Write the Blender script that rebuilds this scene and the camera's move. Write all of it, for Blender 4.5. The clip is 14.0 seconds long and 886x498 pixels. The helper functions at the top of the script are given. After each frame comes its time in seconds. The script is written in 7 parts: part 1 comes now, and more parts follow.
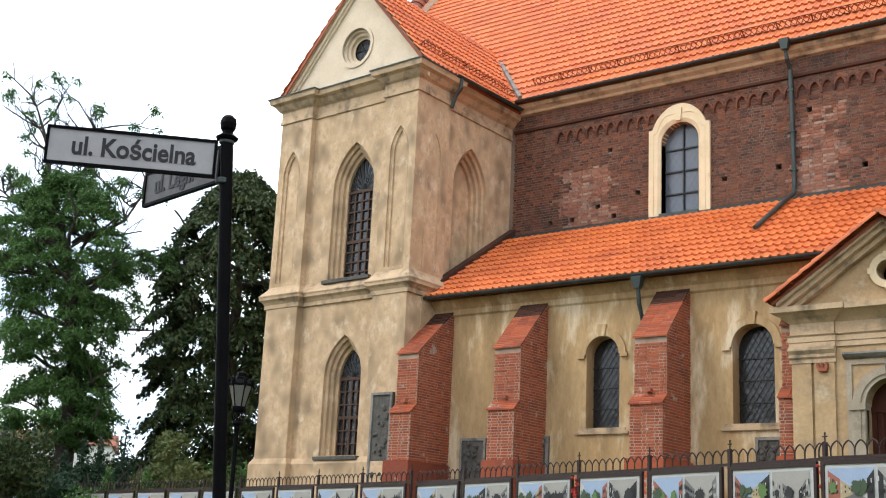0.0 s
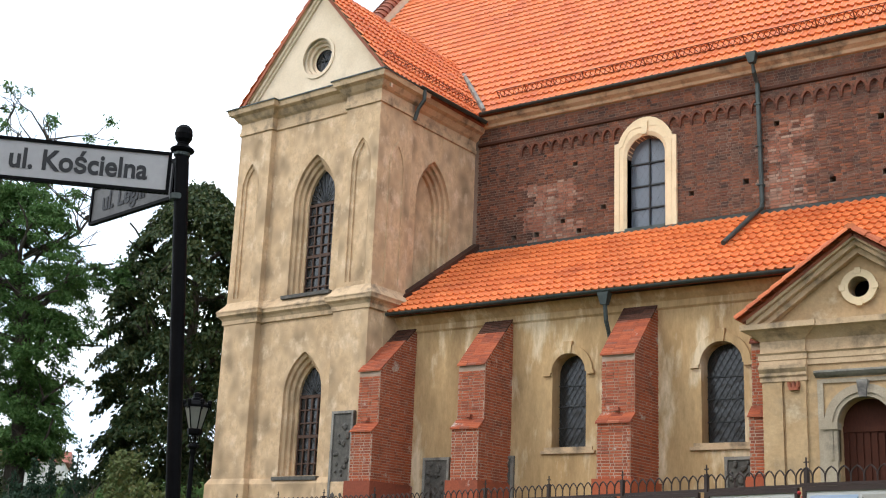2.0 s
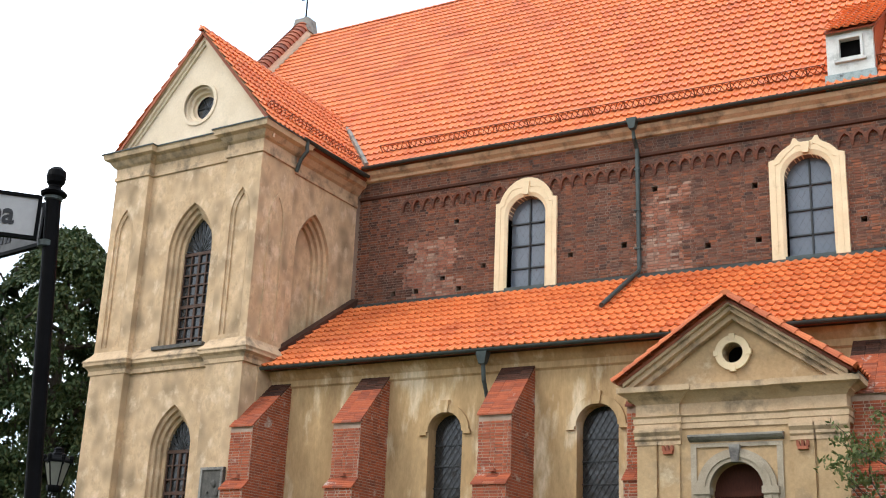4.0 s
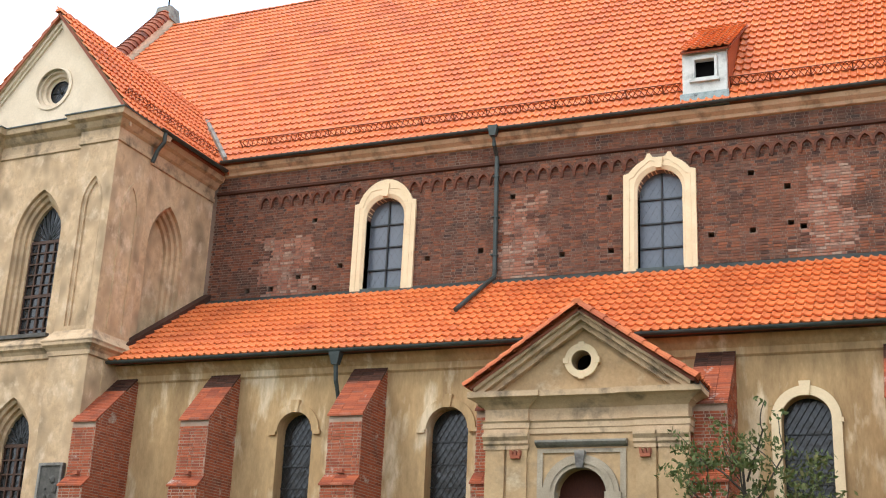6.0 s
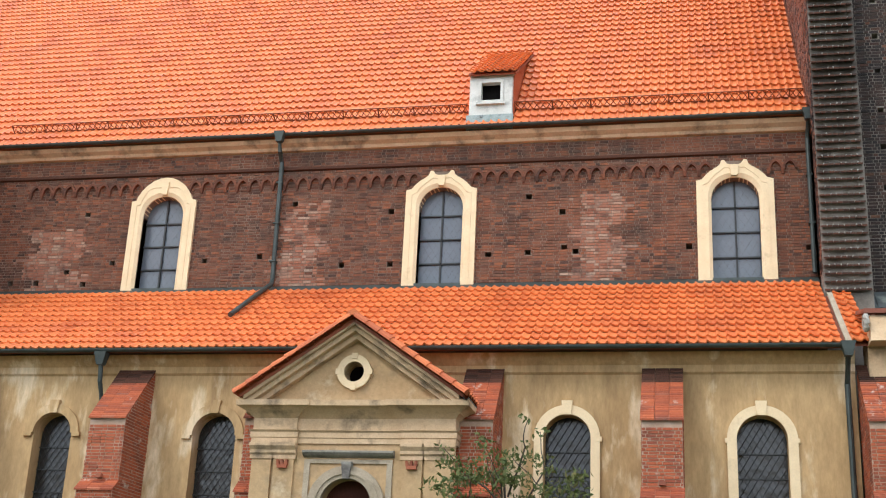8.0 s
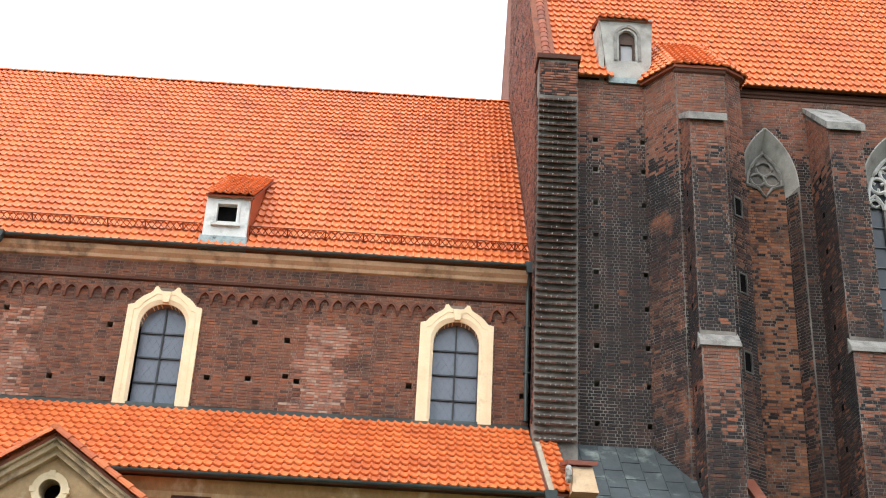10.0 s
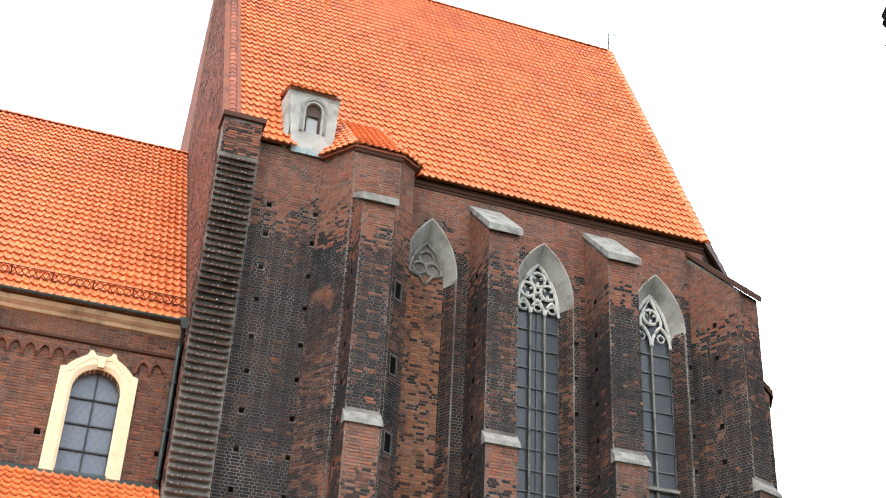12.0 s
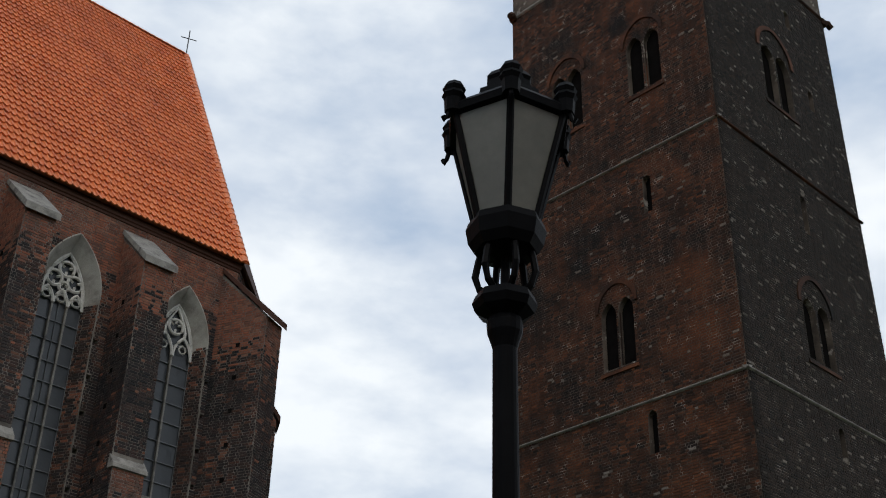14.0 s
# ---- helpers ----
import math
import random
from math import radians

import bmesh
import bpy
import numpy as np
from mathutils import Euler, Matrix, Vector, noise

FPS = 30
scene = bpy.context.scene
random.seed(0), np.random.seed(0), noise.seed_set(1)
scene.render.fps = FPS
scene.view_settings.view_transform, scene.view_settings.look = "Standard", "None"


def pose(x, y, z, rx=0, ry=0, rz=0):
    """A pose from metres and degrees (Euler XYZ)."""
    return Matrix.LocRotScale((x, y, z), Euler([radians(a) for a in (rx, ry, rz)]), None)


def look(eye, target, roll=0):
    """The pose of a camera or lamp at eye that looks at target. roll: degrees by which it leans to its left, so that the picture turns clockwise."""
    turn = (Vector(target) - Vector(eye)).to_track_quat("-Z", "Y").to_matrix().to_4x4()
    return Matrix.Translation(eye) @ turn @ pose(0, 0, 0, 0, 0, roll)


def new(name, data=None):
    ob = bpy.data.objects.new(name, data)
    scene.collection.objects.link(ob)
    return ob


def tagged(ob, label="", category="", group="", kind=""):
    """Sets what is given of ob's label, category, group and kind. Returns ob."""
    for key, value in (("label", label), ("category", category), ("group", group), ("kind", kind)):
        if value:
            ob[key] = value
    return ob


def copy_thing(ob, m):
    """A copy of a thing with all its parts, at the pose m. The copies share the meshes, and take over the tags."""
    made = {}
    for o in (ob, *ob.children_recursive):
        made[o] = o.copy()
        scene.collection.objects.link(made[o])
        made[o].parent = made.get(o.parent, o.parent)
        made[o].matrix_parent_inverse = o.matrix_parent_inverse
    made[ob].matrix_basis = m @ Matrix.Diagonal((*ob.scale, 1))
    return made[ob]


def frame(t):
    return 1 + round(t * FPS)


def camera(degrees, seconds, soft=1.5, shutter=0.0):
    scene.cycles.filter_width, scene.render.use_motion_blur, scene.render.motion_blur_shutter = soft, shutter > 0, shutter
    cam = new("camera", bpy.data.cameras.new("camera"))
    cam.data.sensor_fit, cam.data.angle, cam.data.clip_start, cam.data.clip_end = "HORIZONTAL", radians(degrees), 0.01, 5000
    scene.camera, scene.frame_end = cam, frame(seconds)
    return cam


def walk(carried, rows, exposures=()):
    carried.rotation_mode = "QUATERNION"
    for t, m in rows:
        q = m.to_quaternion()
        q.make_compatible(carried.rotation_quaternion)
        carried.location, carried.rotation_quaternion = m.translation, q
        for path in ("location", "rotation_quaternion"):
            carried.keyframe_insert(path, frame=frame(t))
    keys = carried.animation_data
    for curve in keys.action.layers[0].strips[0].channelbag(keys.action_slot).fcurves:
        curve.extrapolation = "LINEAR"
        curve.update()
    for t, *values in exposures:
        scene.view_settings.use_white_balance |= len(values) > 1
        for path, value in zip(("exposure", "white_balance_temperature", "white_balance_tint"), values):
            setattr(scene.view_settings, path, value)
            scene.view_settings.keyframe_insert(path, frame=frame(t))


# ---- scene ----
cam = camera(39.9, 14.0, soft=1.1)
PATH = [
    (0.0, 0.751, -0.681, 1.25, 37.223, 14.262, -2.650),
    (0.5, 0.646, -0.577, 1.297, 37.023, 14.320, -2.579),
    (1.0, 0.504, -0.451, 1.373, 36.655, 14.350, -2.451),
    (1.5, 0.361, -0.333, 1.432, 36.159, 14.418, -2.331),
    (2.0, 0.25, -0.222, 1.485, 35.317, 14.928, -2.279),
    (2.5, 0.137, -0.122, 1.537, 33.928, 16.033, -2.215),
    (3.0, 0.03, -0.025, 1.593, 32.326, 17.102, -2.245),
    (5.5, 0.004, -0.011, 1.597, 24.263, 17.950, -2.566),
    (6.0, -0.004, 0.003, 1.6, 22.178, 18.108, -2.484),
    (6.5, -0.006, 0.01, 1.601, 19.967, 18.277, -2.484),
    (7.0, 0.0, 0.01, 1.6, 17.283, 18.514, -2.535),
    (9.5, 0.004, 0.03, 1.61, 1.075, 22.319, -2.668),
    (10.0, 0.004, 0.029, 1.61, -2.556, 25.806, -2.736),
    (10.5, 0.001, 0.016, 1.607, -5.954, 28.192, -2.652),
    (11.0, 0.002, 0.015, 1.6, -9.830, 29.358, -2.704),
    (11.5, 0.008, 0.03, 1.61, -14.119, 29.491, -2.755),
    (12.0, 0.015, 0.03, 1.615, -20.173, 29.737, -2.539),
    (12.5, 0.01, 0.009, 1.61, -26.741, 30.099, -1.917),
    (13.0, -0.005, -0.01, 1.6, -33.662, 30.471, -1.053),
    (13.5, -0.008, -0.003, 1.6, -39.354, 30.780, -0.951),
    (14.0, -0.009, -0.005, 1.601, -44.067, 31.181, -1.145),
]
EXPOSURES = [(0.0, -0.09), (3.0, -0.04), (6.5, 0.04), (10.0, 0.2), (11.5, 0.47), (12.2, 0.47), (12.6, 0.2), (13.0, -0.42), (13.5, -1.0), (14.0, -1.4)]
walk(cam, [(t, pose(x, y, z, 90 + p, r, w)) for t, x, y, z, w, p, r in PATH], EXPOSURES)

# ---- sky and sun ----
SUN_ELEV, SUN_AZ = radians(48), radians(215)


def build_world():
    w = bpy.data.worlds.new("overcast_sky")
    scene.world = w
    w.use_nodes = True
    nt = w.node_tree
    nt.nodes.clear()
    N, L = nt.nodes.new, nt.links.new
    out, bg = N("ShaderNodeOutputWorld"), N("ShaderNodeBackground")
    sky = N("ShaderNodeTexSky")
    sky.sky_type, sky.sun_disc, sky.sun_elevation, sky.sun_rotation = "NISHITA", False, SUN_ELEV, SUN_AZ
    co, mp = N("ShaderNodeTexCoord"), N("ShaderNodeMapping")
    mp.inputs["Scale"].default_value = (1.0, 1.0, 2.2)
    n1, n2 = N("ShaderNodeTexNoise"), N("ShaderNodeTexNoise")
    n1.inputs["Scale"].default_value, n1.inputs["Detail"].default_value, n1.inputs["Roughness"].default_value = 3.1, 8, 0.55
    n2.inputs["Scale"].default_value, n2.inputs["Detail"].default_value = 9.0, 6
    add = N("ShaderNodeMath")
    add.operation = "MULTIPLY_ADD"
    add.inputs[1].default_value = 0.3
    ramp = N("ShaderNodeValToRGB")
    ramp.color_ramp.elements[0].position, ramp.color_ramp.elements[0].color = 0.44, (0.82, 1.08, 1.46, 1)
    ramp.color_ramp.elements[1].position, ramp.color_ramp.elements[1].color = 0.76, (2.08, 2.18, 2.26, 1)
    e = ramp.color_ramp.elements.new(0.6)
    e.color = (1.36, 1.54, 1.79, 1)
    mix, sc = N("ShaderNodeMix"), N("ShaderNodeVectorMath")
    mix.data_type = "RGBA"
    mix.inputs[0].default_value = 0.9
    sc.operation = "SCALE"
    sc.inputs["Scale"].default_value = 0.1
    L(co.outputs["Generated"], mp.inputs["Vector"])
    L(mp.outputs[0], n1.inputs["Vector"])
    L(mp.outputs[0], n2.inputs["Vector"])
    L(n2.outputs["Fac"], add.inputs[0])
    L(n1.outputs["Fac"], add.inputs[2])
    L(add.outputs[0], ramp.inputs["Fac"])
    L(sky.outputs[0], sc.inputs[0])
    L(sc.outputs[0], mix.inputs[6])
    L(ramp.outputs[0], mix.inputs[7])
    L(mix.outputs[2], bg.inputs["Color"])
    bg.inputs["Strength"].default_value = 1.3
    L(bg.outputs[0], out.inputs["Surface"])


build_world()
sun = new("sun", bpy.data.lights.new("sun", "SUN"))
sun.data.energy, sun.data.angle, sun.data.color = 1.25, radians(16), (1.0, 0.93, 0.82)
sun.matrix_world = look((0, 0, 60), Vector((0, 0, 60)) - Vector((-0.52, -0.62, 0.75)))


# ---- materials ----
def material(name, colours, rough=0.85, metal=0.0, scale=3.0, stain=None, stain_scale=0.6, stain_at=(0.5, 0.7), grain=0.12, bump=0.3, bump_scale=30.0,
             pieces=False, dark=None, dark_scale=0.35, dark_at=(0.5, 0.62), spec=0.3, leaf=0.0, stretch=(1, 1, 1)):
    """colours: ramp over pieces (random) or over soft noise; stain: a second colour laid on by large noise; dark: a third."""
    m = bpy.data.materials.new(name)
    m.use_nodes = True
    nt = m.node_tree
    N, L = nt.nodes.new, nt.links.new
    b = nt.nodes["Principled BSDF"]
    b.inputs["Roughness"].default_value, b.inputs["Metallic"].default_value = rough, metal
    b.inputs["Specular IOR Level"].default_value = spec
    geo, mp = N("ShaderNodeNewGeometry"), N("ShaderNodeMapping")
    mp.inputs["Scale"].default_value = stretch
    L(geo.outputs["Position"], mp.inputs["Vector"])

    def noise_node(s, d=5, r=0.6):
        n = N("ShaderNodeTexNoise")
        n.inputs["Scale"].default_value, n.inputs["Detail"].default_value, n.inputs["Roughness"].default_value = s, d, r
        L(mp.outputs[0], n.inputs["Vector"])
        return n.outputs["Fac"]

    ramp = N("ShaderNodeValToRGB")
    els = ramp.color_ramp.elements
    k = len(colours)
    for i, c in enumerate(colours):
        pos = i / max(k - 1, 1) if pieces else 0.3 + 0.4 * i / max(k - 1, 1)
        e = els[i] if i < 2 else els.new(pos)
        e.position, e.color = pos, (*c, 1)
    if k == 1:
        els[1].color = (*colours[0], 1)
    if pieces:
        info, ad, fr = N("ShaderNodeObjectInfo"), N("ShaderNodeMath"), N("ShaderNodeMath")
        fr.operation = "FRACT"
        L(info.outputs["Random"], ad.inputs[0])
        L(geo.outputs["Random Per Island"], ad.inputs[1])
        L(ad.outputs[0], fr.inputs[0])
        L(fr.outputs[0], ramp.inputs[0])
    else:
        L(noise_node(scale), ramp.inputs[0])
    col = ramp.outputs[0]

    def lay(col, colour, s, at, r=0.62):
        rr, mx = N("ShaderNodeMapRange"), N("ShaderNodeMix")
        rr.inputs["From Min"].default_value, rr.inputs["From Max"].default_value = at
        L(noise_node(s, 7, r), rr.inputs["Value"])
        mx.data_type = "RGBA"
        L(rr.outputs[0], mx.inputs[0])
        L(col, mx.inputs[6])
        mx.inputs[7].default_value = (*colour, 1)
        return mx.outputs[2]

    if stain:
        col = lay(col, stain, stain_scale, stain_at)
    if dark:
        col = lay(col, dark, dark_scale, dark_at)
    gm, gr = N("ShaderNodeMix"), N("ShaderNodeMapRange")
    gm.data_type, gm.blend_type = "RGBA", "MULTIPLY"
    gm.inputs[0].default_value = 1.0
    fine = noise_node(bump_scale, 6, 0.7)
    gr.inputs["From Min"].default_value, gr.inputs["From Max"].default_value = 0.25, 0.75
    gr.inputs["To Min"].default_value, gr.inputs["To Max"].default_value = 1 - grain * 1.6, 1 + grain
    L(fine, gr.inputs["Value"])
    L(col, gm.inputs[6])
    L(gr.outputs[0], gm.inputs[7])
    L(gm.outputs[2], b.inputs["Base Color"])
    if bump:
        bp = N("ShaderNodeBump")
        bp.inputs["Strength"].default_value, bp.inputs["Distance"].default_value = bump, 0.02
        L(fine, bp.inputs["Height"])
        L(bp.outputs[0], b.inputs["Normal"])
    if leaf:
        tr, mx = N("ShaderNodeBsdfTranslucent"), N("ShaderNodeMixShader")
        L(gm.outputs[2], tr.inputs[0])
        mx.inputs[0].default_value = leaf
        L(b.outputs[0], mx.inputs[1])
        L(tr.outputs[0], mx.inputs[2])
        L(mx.outputs[0], nt.nodes["Material Output"].inputs["Surface"])
    return m


M = {}
M["stucco"] = material("ochre_stucco", [(0.52, 0.355, 0.205), (0.64, 0.455, 0.285)], 0.92, scale=1.6, stain=(0.3, 0.212, 0.128), stain_scale=1.5, stain_at=(0.48, 0.68),
                       dark=(0.7, 0.53, 0.36), dark_scale=1.9, dark_at=(0.54, 0.7), grain=0.2, bump=1.1, bump_scale=6, stretch=(1.1, 1.1, 0.8))
M["stucco_aisle"] = material("yellow_ochre_stucco", [(0.43, 0.275, 0.13), (0.53, 0.36, 0.185)], 0.92, scale=1.0, stain=(0.29, 0.185, 0.09), stain_scale=0.62, stain_at=(0.52, 0.7),
                             dark=(0.72, 0.57, 0.38), dark_scale=0.9, dark_at=(0.54, 0.64), grain=0.14, bump=0.7, bump_scale=8, stretch=(1.3, 1.3, 0.4))
M["stucco_pale"] = material("pale_stucco", [(0.66, 0.53, 0.38), (0.76, 0.63, 0.47)], 0.9, scale=1.5, stain=(0.48, 0.39, 0.28), stain_scale=1.2, stain_at=(0.58, 0.8), grain=0.08, bump=0.3, bump_scale=18)
M["cream"] = material("cream_painted_stone", [(0.72, 0.56, 0.35), (0.8, 0.64, 0.42)], 0.85, scale=2, stain=(0.5, 0.38, 0.23), stain_scale=2.5, stain_at=(0.6, 0.82), grain=0.06, bump=0.2, bump_scale=25)
M["mould"] = material("weathered_moulding", [(0.48, 0.335, 0.2), (0.6, 0.435, 0.278)], 0.9, scale=1.5, stain=(0.2, 0.15, 0.1), stain_scale=1.9, stain_at=(0.5, 0.68), grain=0.1, bump=0.3, bump_scale=20)
M["mortar"] = material("old_mortar", [(0.2, 0.14, 0.105), (0.27, 0.2, 0.155)], 0.95, scale=2, stain=(0.11, 0.085, 0.07), stain_scale=0.6, grain=0.15, bump=0.4)
M["mortar_dark"] = material("pale_grey_mortar", [(0.12, 0.103, 0.088), (0.29, 0.26, 0.225)], 0.95, scale=1.6, stain=(0.06, 0.05, 0.043), stain_scale=0.5, stain_at=(0.46, 0.66), grain=0.15, bump=0.4)
M["brick_nave"] = material("brown_brick", [(0.06, 0.034, 0.027), (0.18, 0.064, 0.036), (0.27, 0.098, 0.05), (0.1, 0.046, 0.033), (0.2, 0.1, 0.066), (0.15, 0.056, 0.034)], 0.92, pieces=True,
                           stain=(0.055, 0.035, 0.028), stain_scale=0.9, stain_at=(0.5, 0.72), dark=(0.24, 0.092, 0.052), dark_scale=0.55, dark_at=(0.52, 0.7), grain=0.3, bump=0.5, bump_scale=9)
M["brick_frieze"] = material("dark_red_frieze_brick", [(0.13, 0.05, 0.032), (0.2, 0.075, 0.043), (0.1, 0.043, 0.03), (0.24, 0.09, 0.05)], 0.92, pieces=True,
                             stain=(0.05, 0.032, 0.026), stain_scale=1.4, stain_at=(0.5, 0.7), grain=0.25, bump=0.5, bump_scale=12)
M["brick_patch"] = material("repaired_brick", [(0.24, 0.09, 0.055), (0.37, 0.165, 0.105), (0.3, 0.12, 0.074), (0.4, 0.27, 0.2), (0.2, 0.08, 0.052)], 0.92, pieces=True,
                            stain=(0.3, 0.24, 0.2), stain_scale=2.6, stain_at=(0.56, 0.74), dark=(0.1, 0.055, 0.043), dark_scale=1.8, dark_at=(0.54, 0.68), grain=0.25, bump=0.5, bump_scale=12)
M["brick_choir"] = material("sooty_gothic_brick", [(0.022, 0.018, 0.018), (0.06, 0.03, 0.024), (0.036, 0.025, 0.023), (0.14, 0.056, 0.034), (0.048, 0.028, 0.025), (0.19, 0.085, 0.052), (0.03, 0.023, 0.022)], 0.9, pieces=True,
                            stain=(0.018, 0.017, 0.018), stain_scale=0.42, stain_at=(0.45, 0.6), dark=(0.27, 0.1, 0.052), dark_scale=0.8, dark_at=(0.58, 0.7), grain=0.25, bump=0.5, bump_scale=12)
M["speck"] = material("lime_splashed_brick", [(0.06, 0.05, 0.04), (0.22, 0.19, 0.16), (0.1, 0.083, 0.068)], 0.95, pieces=True, grain=0.3, bump=0.5, bump_scale=12)
M["brick_soot"] = material("soot_black_brick", [(0.02, 0.017, 0.017), (0.032, 0.024, 0.023), (0.05, 0.029, 0.025), (0.024, 0.02, 0.02), (0.04, 0.03, 0.028)], 0.85, pieces=True,
                           stain=(0.075, 0.04, 0.03), stain_scale=0.9, stain_at=(0.55, 0.7), grain=0.3, bump=0.5, bump_scale=12)
M["brick_red"] = material("red_gothic_brick", [(0.21, 0.075, 0.045), (0.29, 0.105, 0.06), (0.13, 0.06, 0.044), (0.26, 0.125, 0.08), (0.23, 0.085, 0.05)], 0.9, pieces=True,
                          stain=(0.075, 0.05, 0.043), stain_scale=1.1, stain_at=(0.52, 0.7), grain=0.22, bump=0.5, bump_scale=12)
M["brick_infill"] = material("orange_brown_infill_brick", [(0.3, 0.12, 0.06), (0.38, 0.16, 0.08), (0.2, 0.085, 0.05), (0.33, 0.13, 0.062)], 0.9, pieces=True,
                             stain=(0.07, 0.045, 0.036), stain_scale=0.9, stain_at=(0.52, 0.7), grain=0.2, bump=0.5, bump_scale=12)
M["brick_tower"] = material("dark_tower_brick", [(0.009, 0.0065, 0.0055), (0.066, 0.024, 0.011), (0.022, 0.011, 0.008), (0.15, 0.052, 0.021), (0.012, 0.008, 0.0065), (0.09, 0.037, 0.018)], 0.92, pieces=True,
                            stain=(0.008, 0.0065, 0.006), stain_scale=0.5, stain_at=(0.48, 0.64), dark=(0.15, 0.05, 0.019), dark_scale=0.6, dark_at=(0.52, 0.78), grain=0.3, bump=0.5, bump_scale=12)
# south face only: greyer, and set darker than the west face's brick
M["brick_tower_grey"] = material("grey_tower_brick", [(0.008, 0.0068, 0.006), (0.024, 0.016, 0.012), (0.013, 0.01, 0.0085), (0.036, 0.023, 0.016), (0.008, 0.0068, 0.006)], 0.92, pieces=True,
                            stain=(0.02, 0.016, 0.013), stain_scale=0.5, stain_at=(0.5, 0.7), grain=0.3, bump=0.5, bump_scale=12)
M["mortar_tower"] = material("dark_tower_mortar", [(0.022, 0.017, 0.013), (0.16, 0.125, 0.098)], 0.95, scale=0.8, stain=(0.4, 0.36, 0.31), stain_scale=2.2, stain_at=(0.57, 0.66), grain=0.2, bump=0.4)
M["stucco_portal"] = material("grey_ochre_stucco", [(0.43, 0.285, 0.15), (0.54, 0.375, 0.21)], 0.92, scale=1.4, stain=(0.25, 0.185, 0.12), stain_scale=1.1, stain_at=(0.52, 0.74), dark=(0.55, 0.44, 0.3), dark_scale=1.5, dark_at=(0.6, 0.75), grain=0.12, bump=0.5, bump_scale=12)
M["stone_warm"] = material("warm_grey_sandstone", [(0.33, 0.27, 0.195), (0.43, 0.36, 0.27)], 0.9, scale=3, stain=(0.2, 0.17, 0.13), stain_scale=2.2, stain_at=(0.54, 0.74), grain=0.14, bump=0.4)
M["stone_light"] = material("pale_carved_stone", [(0.52, 0.5, 0.46), (0.66, 0.64, 0.59)], 0.9, scale=4, stain=(0.25, 0.24, 0.22), stain_scale=3, stain_at=(0.56, 0.75), grain=0.12, bump=0.3)
M["tile_rust"] = material("rust_red_tile", [(0.52, 0.14, 0.05), (0.6, 0.165, 0.056), (0.42, 0.105, 0.042), (0.55, 0.145, 0.052)], 0.7, pieces=True, stain=(0.26, 0.075, 0.04), stain_scale=2.0, stain_at=(0.55, 0.75), grain=0.12, bump=0.25)
M["brick_orange"] = material("new_orange_brick", [(0.34, 0.08, 0.036), (0.43, 0.11, 0.046), (0.24, 0.062, 0.034), (0.38, 0.094, 0.04)], 0.85, pieces=True,
                             stain=(0.16, 0.055, 0.036), stain_scale=1.6, stain_at=(0.53, 0.74), dark=(0.5, 0.41, 0.35), dark_scale=2.0, dark_at=(0.61, 0.68), grain=0.16, bump=0.35, bump_scale=18)
M["mortar_pale"] = material("pale_mortar", [(0.32, 0.21, 0.15), (0.46, 0.34, 0.26)], 0.95, scale=3, grain=0.1)
M["tile"] = material("orange_clay_tile", [(0.68, 0.172, 0.048), (0.75, 0.205, 0.06), (0.72, 0.19, 0.054), (0.62, 0.148, 0.042), (0.78, 0.22, 0.066)], 0.5, pieces=True,
                     stain=(0.5, 0.11, 0.036), stain_scale=0.6, stain_at=(0.5, 0.75), grain=0.12, bump=0.2, bump_scale=30, spec=0.4)
M["tile_old"] = material("weathered_tile", [(0.3, 0.085, 0.045), (0.4, 0.13, 0.07), (0.22, 0.075, 0.05), (0.34, 0.1, 0.05)], 0.8, pieces=True,
                         stain=(0.08, 0.06, 0.055), stain_scale=2.0, stain_at=(0.55, 0.75), grain=0.15, bump=0.3)
M["tile_dark"] = material("dark_glazed_tile", [(0.04, 0.021, 0.016), (0.1, 0.043, 0.028), (0.06, 0.03, 0.021)], 0.75, pieces=True, grain=0.3, bump=0.4, spec=0.15)
M["lead"] = material("grey_sheet_metal", [(0.055, 0.064, 0.066), (0.095, 0.108, 0.11)], 0.5, 0.2, scale=1.2, stain=(0.26, 0.29, 0.26), stain_scale=1.3, stain_at=(0.57, 0.72), grain=0.12, bump=0.12, bump_scale=8)
M["gutter"] = material("dark_zinc_gutter", [(0.045, 0.055, 0.052), (0.075, 0.09, 0.085)], 0.5, 0.4, scale=3, grain=0.1, bump=0.1)
M["copper"] = material("greenish_flashing", [(0.2, 0.26, 0.25), (0.42, 0.48, 0.48)], 0.6, 0.2, scale=5, stain=(0.07, 0.08, 0.08), stain_scale=5, grain=0.1)
M["stone"] = material("grey_sandstone", [(0.2, 0.185, 0.165), (0.32, 0.3, 0.265)], 0.9, scale=3, stain=(0.09, 0.08, 0.075), stain_scale=2.6, stain_at=(0.5, 0.7), grain=0.15, bump=0.4)
M["plaster_grey"] = material("grey_plaster", [(0.33, 0.315, 0.28), (0.45, 0.43, 0.385)], 0.9, scale=2, stain=(0.22, 0.205, 0.18), stain_scale=1.5, grain=0.1, bump=0.25)
M["whitewash"] = material("stained_whitewash", [(0.55, 0.54, 0.5), (0.68, 0.67, 0.63)], 0.9, scale=2.5, stain=(0.28, 0.28, 0.26), stain_scale=2.2, stain_at=(0.52, 0.75), grain=0.08, bump=0.2)
M["relief"] = material("dark_carved_slate", [(0.075, 0.07, 0.062), (0.13, 0.12, 0.105)], 0.8, scale=5, grain=0.25, bump=0.5, bump_scale=12)
